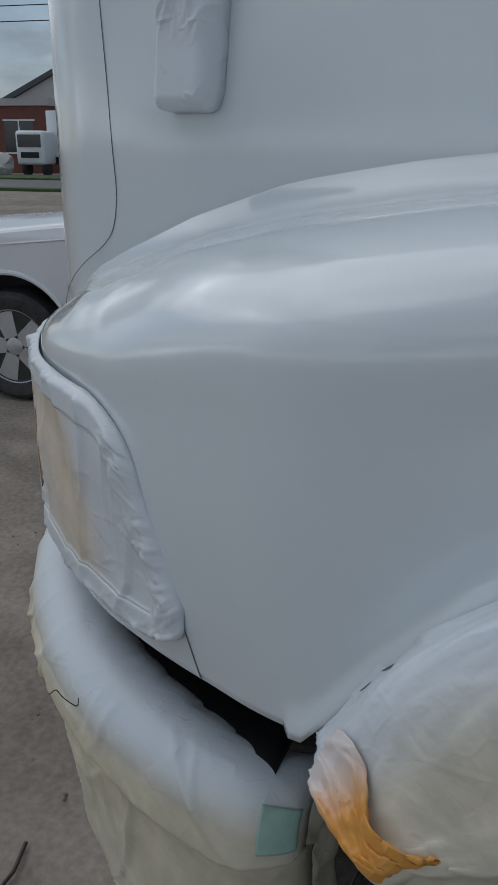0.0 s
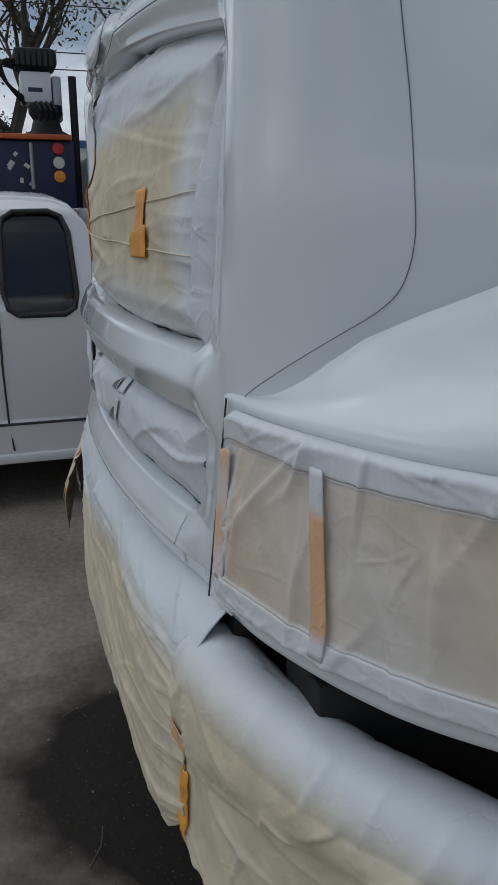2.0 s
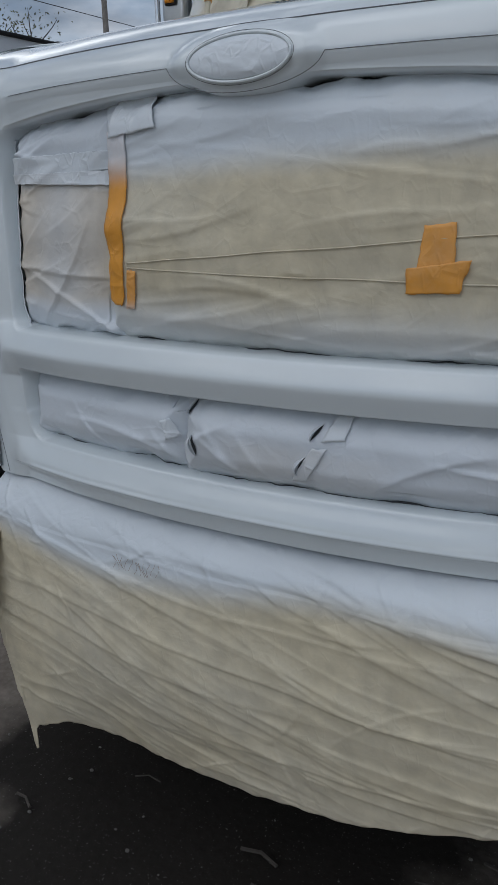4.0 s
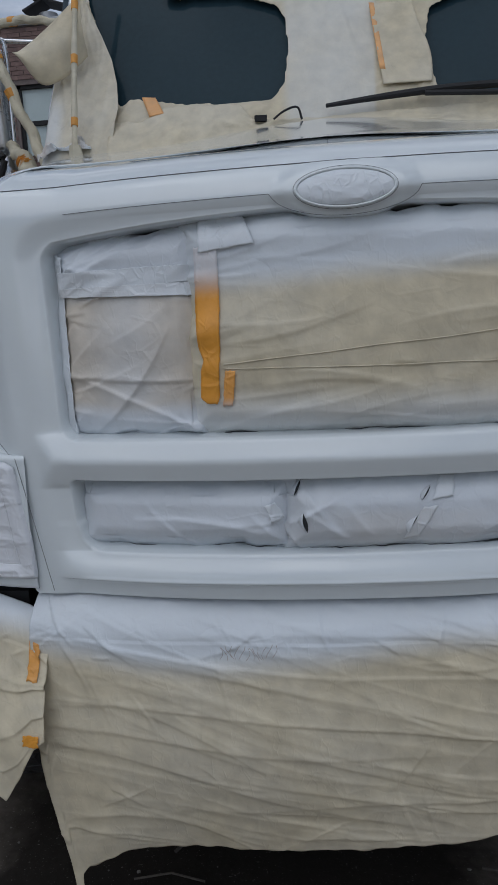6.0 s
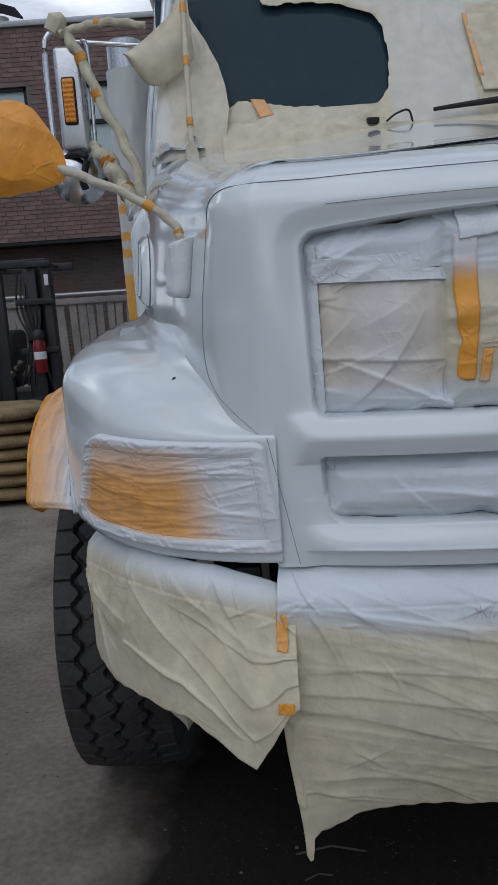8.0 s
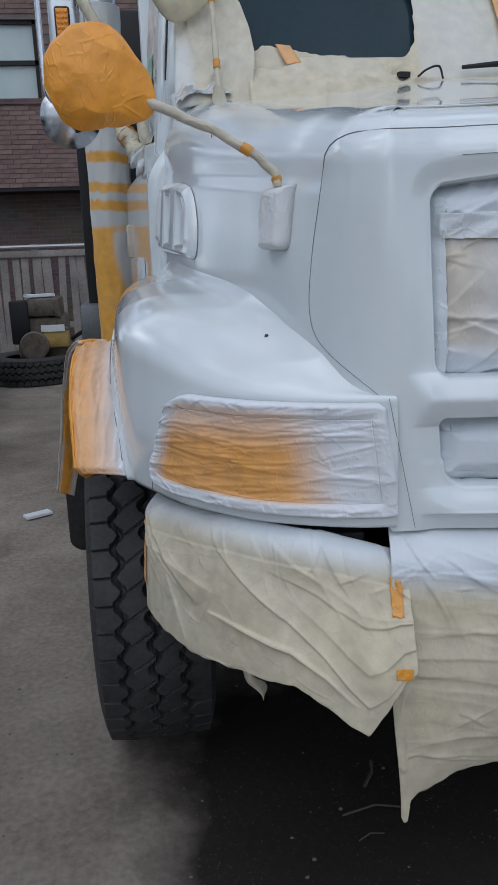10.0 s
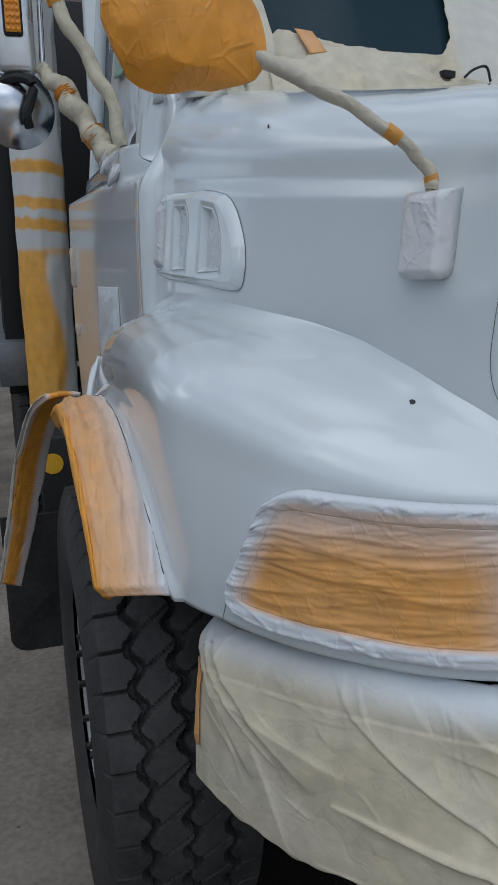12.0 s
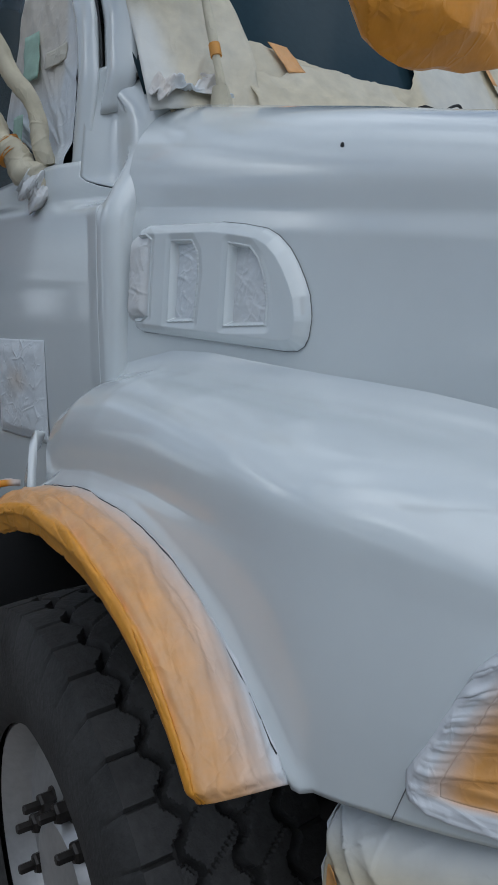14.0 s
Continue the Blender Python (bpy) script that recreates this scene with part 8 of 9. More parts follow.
M_FENCE = material("weathered_grey_wood", (0.24, 0.22, 0.20), 0.85, vary=0.35, scale=3, fine=30, bump=.4, bump_scale=40)
fe = empty("wooden_fence", "weathered grey board fence in front of the brick building", "fence", at=(-4, 11.2, 0))
x = -7.2
while x < .2:
    w = random.uniform(.11, .15)
    top = 1.56 + random.uniform(-.02, .02)
    part("board", rot_box(bmesh.new(), (x + w / 2, 11.2, top / 2), (w * .92, .022, top), 0, 0, random.uniform(-2.5, 2.5)), M_FENCE, fe, "", False)
    x += w + random.choice((.012, .015, .02, .07))
part("rail", box_bm(-7.3, 11.15, 1.50, .3, 11.2, 1.60, .01), M_FENCE, fe)
part("rail", tube_bm([(-7.3, 11.16, 1.67), (.3, 11.16, 1.65)], .03, 8), M_ALU, fe, "grey top pipe")
part("rail", box_bm(-7.3, 11.22, .40, .3, 11.27, .50, .01), M_FENCE, fe)
for xx in (-6.2, -4.4, -2.6, -.8):
    part("post", box_bm(xx, 11.22, 0, xx + .1, 11.32, 1.70, .008), M_FENCE, fe)

# old tyre with an engine on it
ty = new("old_tyre", TYRE)
ty.matrix_world = Matrix.Translation((-2.36, 8.7, .155)) @ Matrix.Rotation(radians(90), 4, "Y") @ Matrix.Diagonal((1, 1.15, 1.15, 1))
tagged(ty, "black truck tyre lying flat on the yard", "tyre")
en = empty("engine_block", "greasy old engine with a pulley standing on a tyre", "engine", at=(-2.75, 8.7, .28))
M_GREASE = material("greasy_cast_iron", (0.13, 0.11, 0.085), 0.6, metal=.3, vary=.5, scale=14, bump=.5)
part("block", box_bm(-3.05, 8.5, .28, -2.45, 9.1, .80, .05, 3), M_GREASE, en)
part("head", box_bm(-2.9, 8.45, .80, -2.5, 9.0, 1.02, .03), M_GREASE, en)
part("side_cover", box_bm(-3.1, 8.42, .48, -2.88, 8.6, 1.0, .02), M_BLACK, en)
part("sump", box_bm(-2.72, 8.40, .42, -2.42, 8.6, .62, .03), material("faded_yellow_paint", (.36, .25, .07), .6, vary=.4), en, "faded yellow side cover")
part("plate", box_bm(-2.74, 8.385, .62, -2.46, 8.40, .70), M_TRAILER, en, "", False)
part("pulley", lathe_bm([(.06, .0), (.16, .0), (.175, .03), (.15, .045), (.15, .06), (.175, .075), (.16, .09), (.04, .09)], 28, Matrix.Translation((-2.83, 8.40, .46)) @ Matrix.Rotation(radians(90), 4, "X")), M_GREASE, en)
part("board", rot_box(bmesh.new(), (-2.75, 8.6, 1.05), (.34, .2, .03), 20), M_TRAILER, en, "pale board on top")
for k in range(9):
    a = random.uniform(0, 6.28)
    part("fitting", lathe_bm([(.03, 0), (.03, .09), (.015, .1)], 10, Matrix.Translation((-2.75 + .3 * math.cos(a), 8.55, .65 + .3 * math.sin(a) * .8)) @ Matrix.Rotation(radians(90), 4, "X")), M_GREASE, en)
part("hose", tube_bm(catmull([(-2.4, 8.6, .5), (-2.2, 8.5, .6), (-2.1, 8.5, .4), (-2.0, 8.6, .2)], 16), .025, 8), M_BLACK, en)

en.location.x += .52

# forklift
fk = empty("forklift", "worn black forklift with overhead guard and a red extinguisher", "forklift", at=(-3.6, 6.6, 0))
M_TAN = material("dusty_brown_sacking", (0.25, 0.175, 0.085), 0.8, vary=.55, scale=5, bump=.5, bump_scale=30)
M_IRON = material("worn_black_iron", (0.022, 0.022, 0.025), 0.55, vary=.5, scale=5, bump=.2)
for xx in (-3.17, -3.03):
    part("mast", box_bm(xx, 6.30, .1, xx + .085, 6.44, 1.80, .008), M_IRON, fk, "black mast channel")
part("mast_plate", box_bm(-3.15, 6.41, .55, -2.98, 6.43, 1.80, .004), M_IRON, fk)
for z in (1.00, 1.45, 1.79):
    part("mast_bar", box_bm(-3.30 + .12 * (z > 1.7), 6.26, z, -2.92, 6.31, z + .055, .006), M_IRON, fk)
part("decal", box_bm(-2.99, 6.252, 1.62, -2.95, 6.258, 1.72, .002), M_TRAILER, fk, "small pale decal")
for y in (6.5, 7.7):
    part("guard_beam", box_bm(-4.5, y, 1.80, -3.02, y + .09, 1.88, .012), M_IRON, fk, "overhead guard beam")
for k in range(5):
    part("guard_bar", tube_bm([(-4.4 + .3 * k, 6.5, 1.85), (-4.4 + .3 * k, 7.75, 1.85)], .018, 8), M_IRON, fk)
for x, y in ((-3.62, 6.5), (-4.45, 6.5), (-3.60, 7.68)):
    part("guard_post", box_bm(x, y, .45, x + .13, y + .10, 1.84, .012), M_IRON, fk, "overhead guard post")
part("side_rail", box_bm(-4.5, 6.55, 1.36, -3.60, 6.59, 1.42, .008), M_IRON, fk)
part("chassis", box_bm(-4.5, 6.45, .22, -3.10, 8.1, .52, .05, 3), M_IRON, fk, "black greasy chassis")
part("step", box_bm(-3.45, 6.30, .50, -3.05, 6.55, .54, .01), M_STEEL, fk)
part("engine_cover", box_bm(-3.36, 6.6, .5, -3.16, 7.1, .98, .05, 3), M_IRON, fk)
part("cowl_box", box_bm(-4.2, 6.62, .5, -3.62, 6.9, .98, .05, 3), M_IRON, fk)
part("seat", box_bm(-3.95, 7.15, .6, -3.6, 7.6, 1.2, .06, 3), M_BLACK, fk)
ex = part("extinguisher", lathe_bm([(.05, 0), (.062, .02), (.062, .28), (.04, .33), (.02, .36)], 20, Matrix.Translation((-3.10, 6.22, .82))), material("red_cylinder", (.20, .012, .016), .35, vary=.3), fk, "red fire extinguisher")
part("label_band", lathe_bm([(.0632, 0), (.0632, .07)], 20, Matrix.Translation((-3.10, 6.22, .95))), M_TRAILER, ex)
part("valve", lathe_bm([(.055, 0), (.065, .04), (.05, .08), (.02, .10)], 14, Matrix.Translation((-3.10, 6.22, 1.13))), M_IRON, ex)
part("wheel", lathe_bm([(.1, -.1), (.27, -.1), (.28, 0), (.27, .1), (.1, .1)], 28, Matrix.Translation((-3.25, 6.65, .28)) @ Matrix.Rotation(radians(90), 4, "Y")), M_RUBBER, fk)
part("wheel", lathe_bm([(.1, -.1), (.2, -.1), (.21, 0), (.2, .1), (.1, .1)], 28, Matrix.Translation((-3.3, 7.8, .21)) @ Matrix.Rotation(radians(90), 4, "Y")), M_RUBBER, fk)
part("steering_wheel", tube_bm([(-3.77 + .18 * math.cos(a), 6.52 + .10 * math.sin(a), 1.12 + .10 * math.sin(a)) for a in np.linspace(0, 6.283, 29)], .016, 8, cap=False), M_IRON, fk)
part("steering_column", tube_bm([(-3.77, 6.55, 1.10), (-3.80, 6.72, .75)], .022, 8), M_IRON, fk)
part("hoop", tube_bm([(-3.80 + .13 * math.cos(a), 6.40, .76 + .20 * math.sin(a)) for a in np.linspace(0, 6.283, 29)], .02, 8, cap=False), M_GREASE, fk, "greasy steel hoop")
for k in range(6):
    part("hose", tube_bm(catmull([(-3.28 + .03 * k, 6.36, 1.75 - .05 * k), (-3.30 + .045 * k, 6.30, 1.4), (-3.20 + .02 * k, 6.26, 1.1), (-3.34 + .06 * k, 6.32, .7)], 18), .010 + .002 * (k % 3), 6), M_IRON, fk)
for k in range(7):
    part("fitting", lathe_bm([(.02, 0), (.03, .02), (.025, .05), (.012, .07)], 8, Matrix.Translation((-3.45 + .045 * k, 6.42, .80 + .16 * (k * .37 % 1))) @ Matrix.Rotation(radians(60 + 20 * k), 4, "X")), M_GREASE, fk)
fk.location = (-3.20, 6.6, 0)
fk.scale = (1.0, 1.0, 1.055)
# stacked tan sacks
sk = empty("sack_stack", "stack of flat tan sacks", "sacks", at=(-3.1, 4.6, 0))
for k in range(7):
    def sack(u, v, k=k):
        a, b = u * 2 * math.pi, (v - .5) * math.pi
        return (-3.25 + .48 * math.copysign(abs(math.cos(a)) ** .5, math.cos(a)) * math.cos(b) ** .4, 4.7 + .35 * math.copysign(abs(math.sin(a)) ** .5, math.sin(a)) * math.cos(b) ** .4 + .02 * (k % 2), .07 + .085 * k + .048 * math.sin(b) + .006 * noise.noise(Vector((u * 9, v * 4, k))))
    vs, fs = grid(sack, 28, 10)
    put("sack", mesh_from("sack", vs, fs, M_TAN), sk)

sk.location = (-2.62, 4.6, 0)
sk.scale = (1.0, 1.0, 1.22)

# ---------------------------------------------------------------- street and far buildings
M_ROAD = material("road_asphalt", (0.13, 0.13, 0.13), .85, vary=.2, scale=.3, fine=20)
M_GRASS = material("grass", (0.055, 0.085, 0.028), .9, vary=.5, scale=3, fine=40, bump=.6)
rd = mesh_from("road", [(-34, -160, .012), (-25.5, -160, .012), (-25.5, 60, .012), (-34, 60, .012)], [(0, 1, 2, 3)], M_ROAD)
tagged(new("road", rd), "grey asphalt street beyond the yard", "road", kind="structure")
gv = part("grass_verge", box_bm(-25.5, -160, -.1, -24.6, 60, .10, .02), M_GRASS, None)
tagged(gv, "strip of grass and kerb along the street", "verge", kind="structure")
gv2 = part("grass_verge", box_bm(-38.5, -160, -.1, -34, 60, .10, .02), M_GRASS, None)
tagged(gv2, "strip of grass beyond the street", "verge", kind="structure")


def house(name, label, x, y0, y1, h, depth, wall, roof_mat, wins, gable=0.0, shopfront=False):
    root = empty(name, label, "building", at=(x, (y0 + y1) / 2, 0))
    bm = box_bm(x - depth, y0, 0, x, y1, h)
    if gable:
        vv = [bm.verts.new(p) for p in ((x, y0, h), (x, y1, h), (x, (y0 + y1) / 2, h + gable), (x - depth, y0, h), (x - depth, y1, h), (x - depth, (y0 + y1) / 2, h + gable))]
        for f in ((0, 1, 2), (3, 5, 4), (0, 2, 5, 3), (1, 4, 5, 2)):
            bm.faces.new([vv[i] for i in f])
    part("wall", bm, wall, root, "", False)
    if gable:
        for s in (-1, 1):
            m = (y0 + y1) / 2
            a, b = (y0 - .3, m) if s < 0 else (m, y1 + .3)
            z0, z1 = (h - .1, h + gable) if s < 0 else (h + gable, h - .1)
            b2 = bmesh.new()
            q = [b2.verts.new(p) for p in ((x + .3, a, z0), (x + .3, b, z1), (x - depth, b, z1), (x - depth, a, z0), (x + .3, a, z0 + .35), (x + .3, b, z1 + .35), (x - depth, b, z1 + .35), (x - depth, a, z0 + .35))]
            for f in ((0, 1, 2, 3), (4, 7, 6, 5), (0, 4, 5, 1), (2, 6, 7, 3), (1, 5, 6, 2), (0, 3, 7, 4)):
                b2.faces.new([q[i] for i in f])
            part("roof", b2, roof_mat, root, "", False)
    else:
        part("roof", box_bm(x - depth - .1, y0 - .1, h - .35, x + .12, y1 + .1, h + .05), roof_mat, root, "", False)
    for a, b, c, d in wins:
        w = part("window", box_bm(x - .05, a, c, x + .03, b, d), M_DARKGLASS, root, "", False)
        part("frame", box_bm(x, a - .08, c - .08, x + .06, b + .08, c), M_TRAILER, w, "", False)
        part("frame", box_bm(x, a - .08, d, x + .06, b + .08, d + .08), M_TRAILER, w, "", False)
        part("frame", box_bm(x, (a + b) / 2 - .04, c, x + .06, (a + b) / 2 + .04, d), M_TRAILER, w, "", False)
    return root


M_REDBRICK = material("far_red_brick", (.16, .062, .045), .85, vary=.25, scale=2)
M_STUCCO = material("grey_stucco", (.42, .41, .39), .85, vary=.1, scale=.6)
M_BLUEWALL = material("blue_cladding", (.02, .13, .36), .5, vary=.1)
M_FASCIA = material("dark_fascia", (.06, .065, .07), .6, vary=.2)
house("brick_shop", "one-storey red brick shop with white window bars", -44, -42.5, -24.2, 4.2, 10, M_REDBRICK, M_STUCCO, [(-31.5, -29.8, 1.2, 3.0), (-27.2, -25.2, 1.2, 3.0), (-36, -33.5, 1.2, 3.0), (-40, -38, 1.2, 3)])
house("gabled_hall", "grey stucco hall with a dark gabled roof edge", -52, -32.5, -21.0, 4.1, 14, M_STUCCO, M_FASCIA, [(-24, -22.5, 1, 3), (-27.5, -26.8, 3.9, 4.8)], 2.6)
house("tan_hall", "tan rendered hall with a blue coping", -48.2, -19.4, -14.2, 5.5, 14, material("tan_render", (.40, .37, .31), .85, vary=.12, scale=.5), M_BLUEWALL, [])
house("blue_hall", "blue and white metal-clad hall", -48, -14.1, -12.7, 5.0, 14, M_BLUEWALL, M_FASCIA, [])
wh = house("white_hall", "white hall with faded lettering and a blue fascia", -48, -12.55, 6, 5.2, 14, material("white_cladding", (.66, .68, .66), .6, vary=.08, scale=.4), M_BLUEWALL, [])
M_LETTER = material("dark_green_lettering", (.05, .16, .12), .6, vary=.2)
for (yy, zz, ln, hh) in ((-11.9, 4.45, .55, .42), (-11.25, 4.45, .45, .42), (-10.7, 4.45, .8, .42), (-9.6, 4.42, .9, .25), (-11.9, 3.95, 1.4, .16), (-11.7, 3.2, 1.9, .16), (-11.5, 2.3, 1.5, .14)):
    part("sign_bar", box_bm(-48, yy, zz - hh / 2, -47.97, yy + ln, zz + hh / 2), M_LETTER, wh, "", False)
sb = empty("sign_board", "small white sign board with faded red lines on posts", "sign", at=(-37, -12.6, 0))
part("board", box_bm(-37.05, -13.3, .55, -37, -12.1, 1.35, .01), M_TRAILER, sb)
for k in range(4):
    part("line_bar", box_bm(-37.0, -13.2 + .1 * (k % 2), 1.17 - .17 * k, -36.985, -12.25 - .1 * (k % 2), 1.26 - .17 * k), material("faded_red_lettering", (.45, .12, .12), .6) if k == 0 else bpy.data.materials["faded_red_lettering"], sb, "", False)
for yy in (-13.2, -12.2):
    part("post", tube_bm([(-37.03, yy, 0), (-37.03, yy, .6)], .03, 6), M_FENCE, sb)
rk = bmesh.new()
for k in range(9):
    bmesh.ops.create_icosphere(rk, subdivisions=2, radius=.45 + .25 * ((k * 7) % 5) / 5, matrix=Matrix.Translation((-37.5 - .4 * (k % 3), -25.2 + .42 * (k % 4), .3 + .32 * (k // 4))))
for v in rk.verts:
    v.co += Vector((noise.noise(v.co * 1.3), noise.noise(v.co * 1.3 + Vector((5, 0, 0))), noise.noise(v.co * 1.3 + Vector((0, 5, 0))))) * .35
tagged(part("boulder", rk, M_STUCCO, None, smooth=False), "heap of pale grey boulders beside the street", "boulders")

lorry = empty("delivery_truck", "small white box lorry parked across the street", "lorry", at=(-40, -22, 0))
part("box", box_bm(-43.0, -22.3, 1.0, -40.2, -17.9, 3.4, .05), M_TRAILER, lorry)
for k in range(6):
    part("line_bar", box_bm(-40.2, -21.0 + .1 * (k % 3), 2.95 - .3 * k, -40.18, -18.6 - .15 * (k % 2), 3.07 - .3 * k), bpy.data.materials["faded_red_lettering"], lorry, "", False)
part("cab", box_bm(-40.6, -23.6, .6, -39.0, -21.9, 2.35, .15, 3), M_TRAILER, lorry)
part("windscreen", box_bm(-39.02, -23.45, 1.5, -38.98, -22.05, 2.15), M_DARKGLASS, lorry, "", False)
part("grille", box_bm(-39.02, -23.3, .95, -38.97, -22.2, 1.25), M_BLACK, lorry, "", False)
part("chassis", box_bm(-42.5, -22.0, .6, -40.3, -18.2, 1.0), M_BLACK, lorry, "", False)
for xx, yy in ((-39.6, -23.3), (-39.6, -22.1), (-40.4, -19.0), (-40.4, -21.2)):
    part("tyre", lathe_bm([(.1, -.12), (.4, -.12), (.4, .12), (.1, .12)], 20, Matrix.Translation((xx, yy, .4)) @ Matrix.Rotation(radians(90), 4, "X" if xx > -40 else "Y")), M_RUBBER, lorry)
pole = empty("utility_pole", "weathered wooden utility pole beside the street", "pole", at=(-36, -27, 0))
part("post", tube_bm([(-46.5, -14.1, 0), (-46.5, -14.0, 6.6)], .14, 10), M_FENCE, pole)
part("post", tube_bm([(-40, -33.5, 0), (-40, -33.5, 7.2)], .10, 10), M_BLACK, pole)
for yy in (-118, -60, 0, 58):
    part("post", tube_bm([(-32, yy, 0), (-32, yy, 12)], .13, 10), M_FENCE, pole)
pole2 = empty("utility_pole", "weathered wooden utility pole with a crossarm behind the yard", "pole", at=(-24, 29.4, 0))
part("post", tube_bm([(-24, 29.4, 0), (-24, 29.4, 11.5)], [.17, .12], 10), M_FENCE, pole2)
part("crossarm", box_bm(-25.0, 29.3, 8.15, -23.0, 29.42, 8.29, .01), M_FENCE, pole2)
for xx in (-24.95, -24.4, -23.6, -23.05):
    part("insulator", tube_bm([(xx, 29.36, 8.29), (xx, 29.36, 8.42)], .04, 8), M_ALU, pole2)
    part("wire", tube_bm([(xx + 2.2 * k, 29.36 + 5 * k, 8.42 + .9 * k) for k in np.linspace(0, 6, 14)], .016, 5), M_BLACK, pole2)
wires = empty("overhead_wires", "thin black overhead wires along the street", "wires", at=(-32, -20, 7))
for z0, z1 in ((9.6, 9.6), (8.7, 8.8), (7.2, 7.1), (6.6, 6.5), (11.5, 11.6)):
    part("wire", tube_bm([(-32, y, z0 + (z1 - z0) * (y + 120) / 180 + .00004 * (y + 20) ** 2) for y in np.linspace(-120, 60, 25)], .022, 5), M_BLACK, wires)


# ---------------------------------------------------------------- trees behind the lorry
M_BARK = material("tree_bark", (0.07, 0.06, 0.05), .9, vary=.3, scale=8, bump=.6)
M_LEAF = material("leaves", (0.085, 0.115, 0.040), .65, vary=.5, scale=1.5, tint=(.14, .085, .05))


def make_tree(x, y, h, seed, spread, leaves, size=1.0):
    rng = random.Random(seed)
    root = empty("tree", "tall open tree with small dark leaves", "tree", "trees behind the yard", (x, y, 0))
    bm = bmesh.new()
    tips = []

    def limb(p, d, length, r, depth):
        pts, q = [p], p
        for k in range(5):
            d = (d + Vector((rng.uniform(-.2, .2), rng.uniform(-.2, .2), rng.uniform(-.05, .14)))).normalized()
            q = q + d * length / 5
            pts.append(q)
        tube_bm(pts, [r * (1 - .13 * k) for k in range(6)], 6, bm)
        if depth == 0:
            tips.extend(pts[2:])
            return
        for k in range(4 if depth > 1 else 5):
            a = pts[rng.randint(2, 5)]
            nd = (d * .5 + Vector((rng.uniform(-1, 1), rng.uniform(-1, 1), rng.uniform(-.1, .7))) * spread).normalized()
            limb(a, nd, length * rng.uniform(.5, .75), r * .5, depth - 1)
    limb(Vector((x, y, 0)), Vector((0, 0, 1)), h * .55, h * .022, 3)
    part("trunk", bm, M_BARK, root)
    vs, fs = [], []
    for k in range(leaves):
        c = rng.choice(tips) + Vector((rng.gauss(0, .22), rng.gauss(0, .22), rng.gauss(0, .2)))
        a = Vector((rng.uniform(-1, 1), rng.uniform(-1, 1), rng.uniform(-1, 1))).normalized()
        b = a.orthogonal().normalized()
        s = rng.uniform(.025, .055) * size
        i = len(vs)
        vs += [c - a * s, c + b * s * .4, c + a * s, c - b * s * .4]
        fs.append((i, i + 1, i + 2, i + 3))
    put("crown", mesh_from("crown", vs, fs, M_LEAF, False), root, "scattered small green-brown leaves")


make_tree(-12.5, -.10, 8.0, 1, .75, 5500)
make_tree(-13.5, 1.8, 9.5, 2, .75, 6000)
make_tree(-14, 4.9, 9.0, 3, .9, 7000)
make_tree(-13, -.95, 4.2, 4, .8, 4500)
make_tree(-41, -16.6, 3.9, 5, 1.0, 12000, 2.6)
make_tree(-43, -14.2, 2.6, 6, .7, 4000, 2.0)
make_tree(-14.5, 13.5, 7.0, 7, .9, 2500)
hd = part("ground_debris", rot_box(bmesh.new(), (-1.72, 3.22, .012), (.16, .07, .016), 30), M_TRAILER, None)
tagged(hd, "flattened white scrap lying on the yard", "scrap")


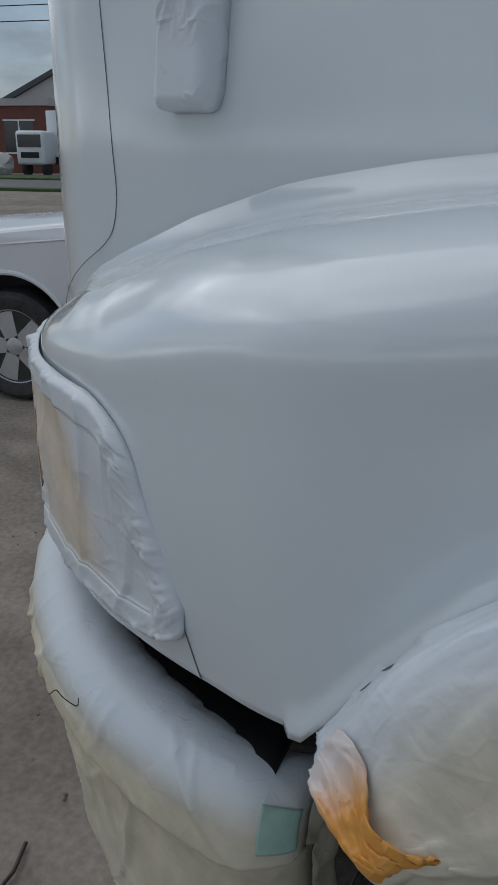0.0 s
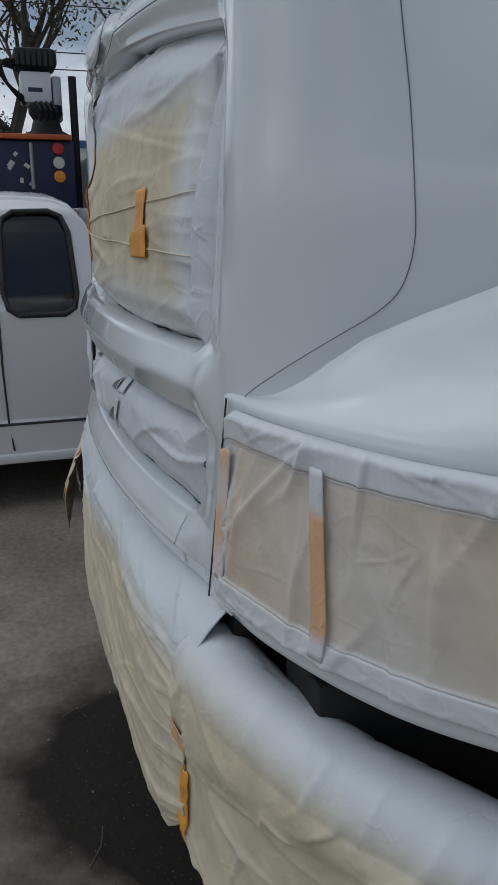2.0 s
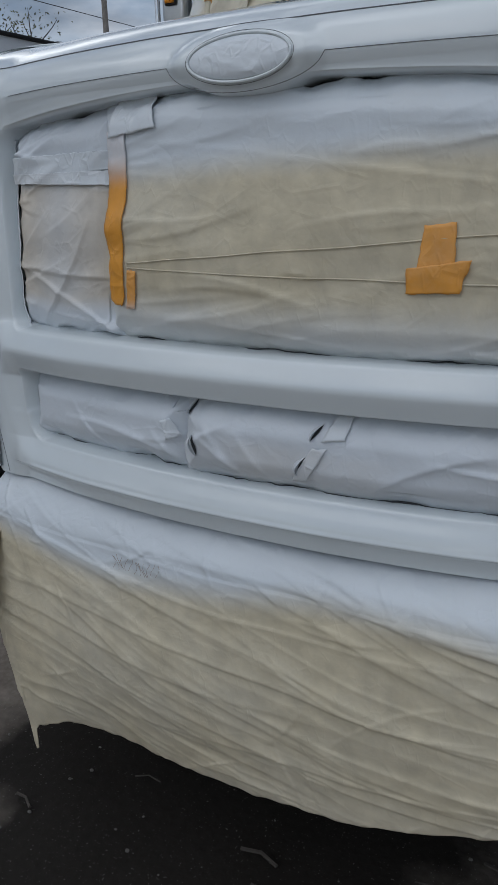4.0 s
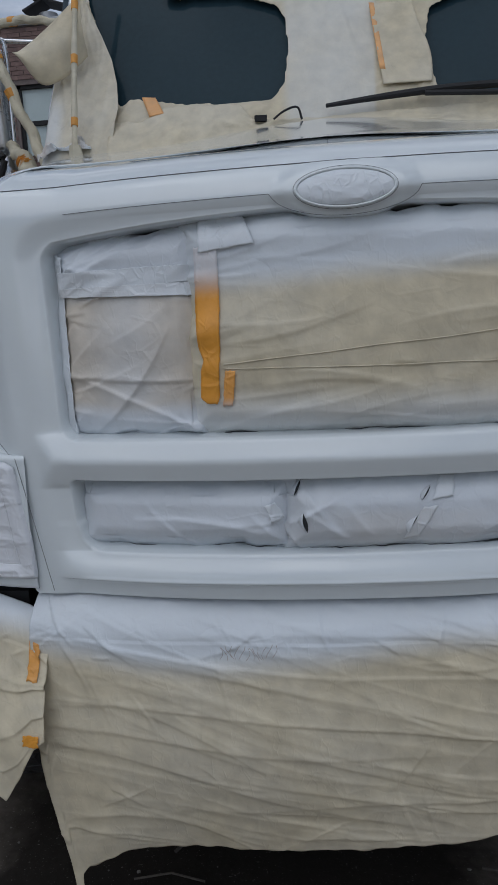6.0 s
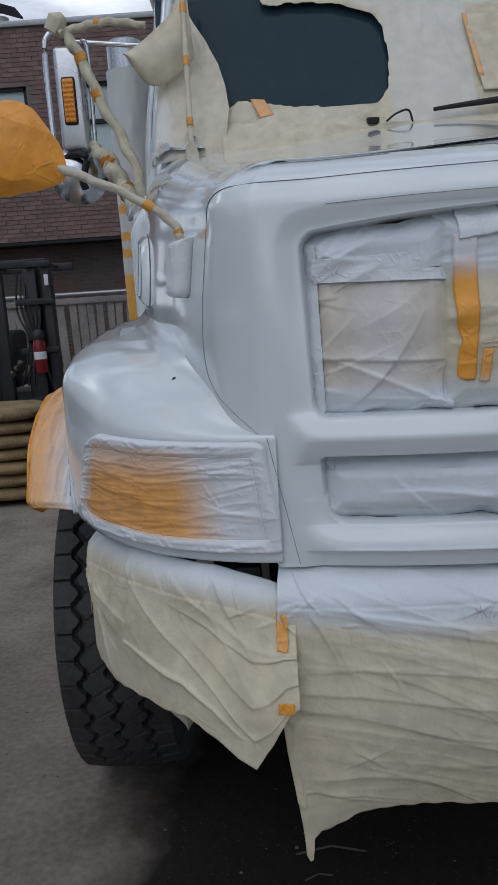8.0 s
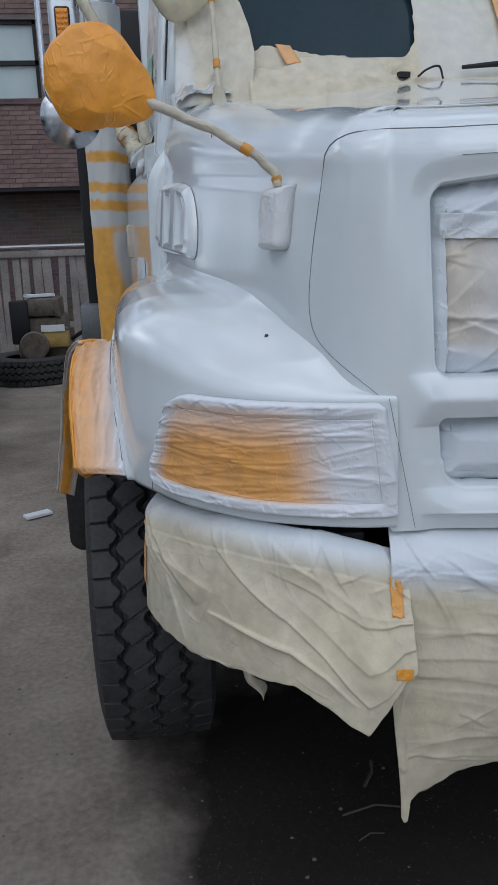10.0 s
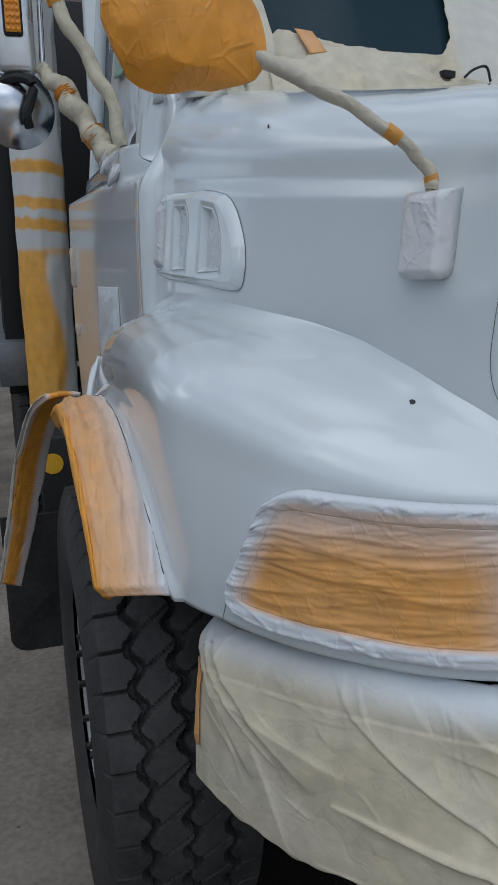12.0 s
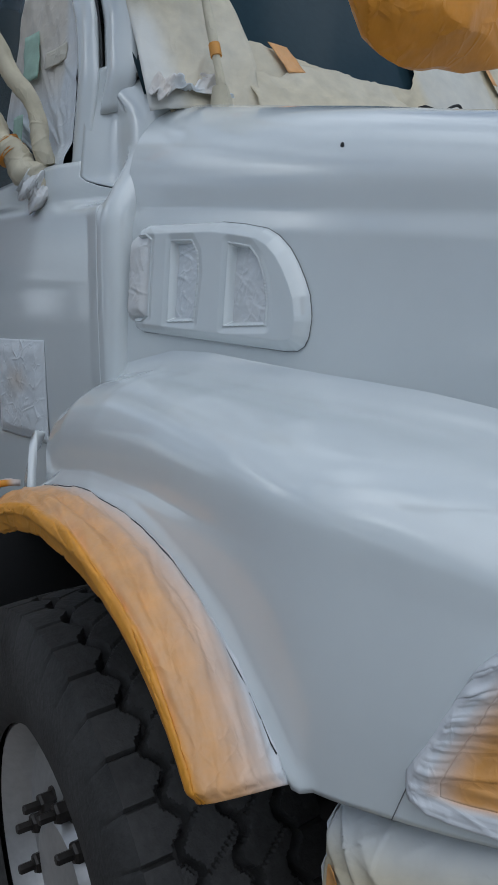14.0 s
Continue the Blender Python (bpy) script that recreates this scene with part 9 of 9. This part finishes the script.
def twigs():
    bm = bmesh.new()
    rng = random.Random(5)
    for k in range(26):
        x, y = rng.uniform(-.8, 1.3), rng.uniform(-.5, .7)
        a = rng.uniform(0, 3.14)
        l = rng.uniform(.05, .2)
        tube_bm([(x, y, .01), (x + l * .5 * math.cos(a), y + l * .5 * math.sin(a), .016), (x + l * math.cos(a + .2), y + l * math.sin(a + .2), .01)], rng.uniform(.002, .005), 5, bm)
    ob = part("twigs", bm, M_BARK, None)
    tagged(ob, "scattered dark twigs on the ground under the truck", "twigs", kind="stuff")
    bm = bmesh.new()
    for k in range(320):
        x, y = rng.uniform(-2.6, 1.8), rng.uniform(-1.5, 1.5)
        s = rng.uniform(.002, .007)
        bmesh.ops.create_icosphere(bm, subdivisions=1, radius=s, matrix=Matrix.Translation((x, y, s * .3)) @ Matrix.Diagonal((1, rng.uniform(.6, 1), .6, 1)))
    ob = part("gravel", bm, material("pebble_grey", (.15, .14, .125), .85, vary=.4), None)
    tagged(ob, "loose pebbles on the yard", "gravel", kind="stuff")


twigs()


# bricks of the building behind the yard: the nearest stretch piece by piece, the rest in one
def lay_bricks():
    wins = [(-5.05, -4.08, 3.95, 5.10), (-3.25, -2.32, 3.95, 5.10)]
    bm = box_bm(-.1015, -.012, -.0325, .1015, .004, .0325, .003, 1)
    one = bpy.data.meshes.new("brick")
    bm.to_mesh(one)
    bm.free()
    one.materials.append(brick_piece_material("dark_brick_piece", False))
    wall = [c for c in bd.children if c.name.startswith("wall")][0]
    rng = random.Random(17)
    vs, fs, count = [], [], 0
    box = [(x, y, z) for x in (-.1015, .1015) for y in (-.012, .004) for z in (-.0325, .0325)]
    quads = ((0, 1, 3, 2), (4, 6, 7, 5), (0, 4, 5, 1), (2, 3, 7, 6), (1, 5, 7, 3), (0, 2, 6, 4))
    for row in range(46):
        z = 2.64 + .0735 * row
        for col in range(38):
            x = -6.48 + .213 * col + (.1065 if row % 2 else 0)
            if any(a - .11 < x < b + .11 and c - .05 < z < d + .04 for a, b, c, d in wins) or x > 1.4:
                continue
            dy = rng.uniform(-.003, .003)
            if -5.2 < x < -2.2 and z < 5.2 and count < 300:
                ob = new("brick", one)
                ob.parent = wall
                ob.location = (x, YB + dy, z)
                count += 1
            else:
                k = len(vs)
                vs += [(x + p[0], YB + dy + p[1], z + p[2]) for p in box]
                fs += [tuple(k + i for i in q) for q in quads]
    ob = put("bricks", mesh_from("bricks", vs, fs, brick_piece_material("dark_brick_rest", True), False), bd, "dark brown bricks in grey mortar")
    ob["kind"] = "stuff"


lay_bricks()
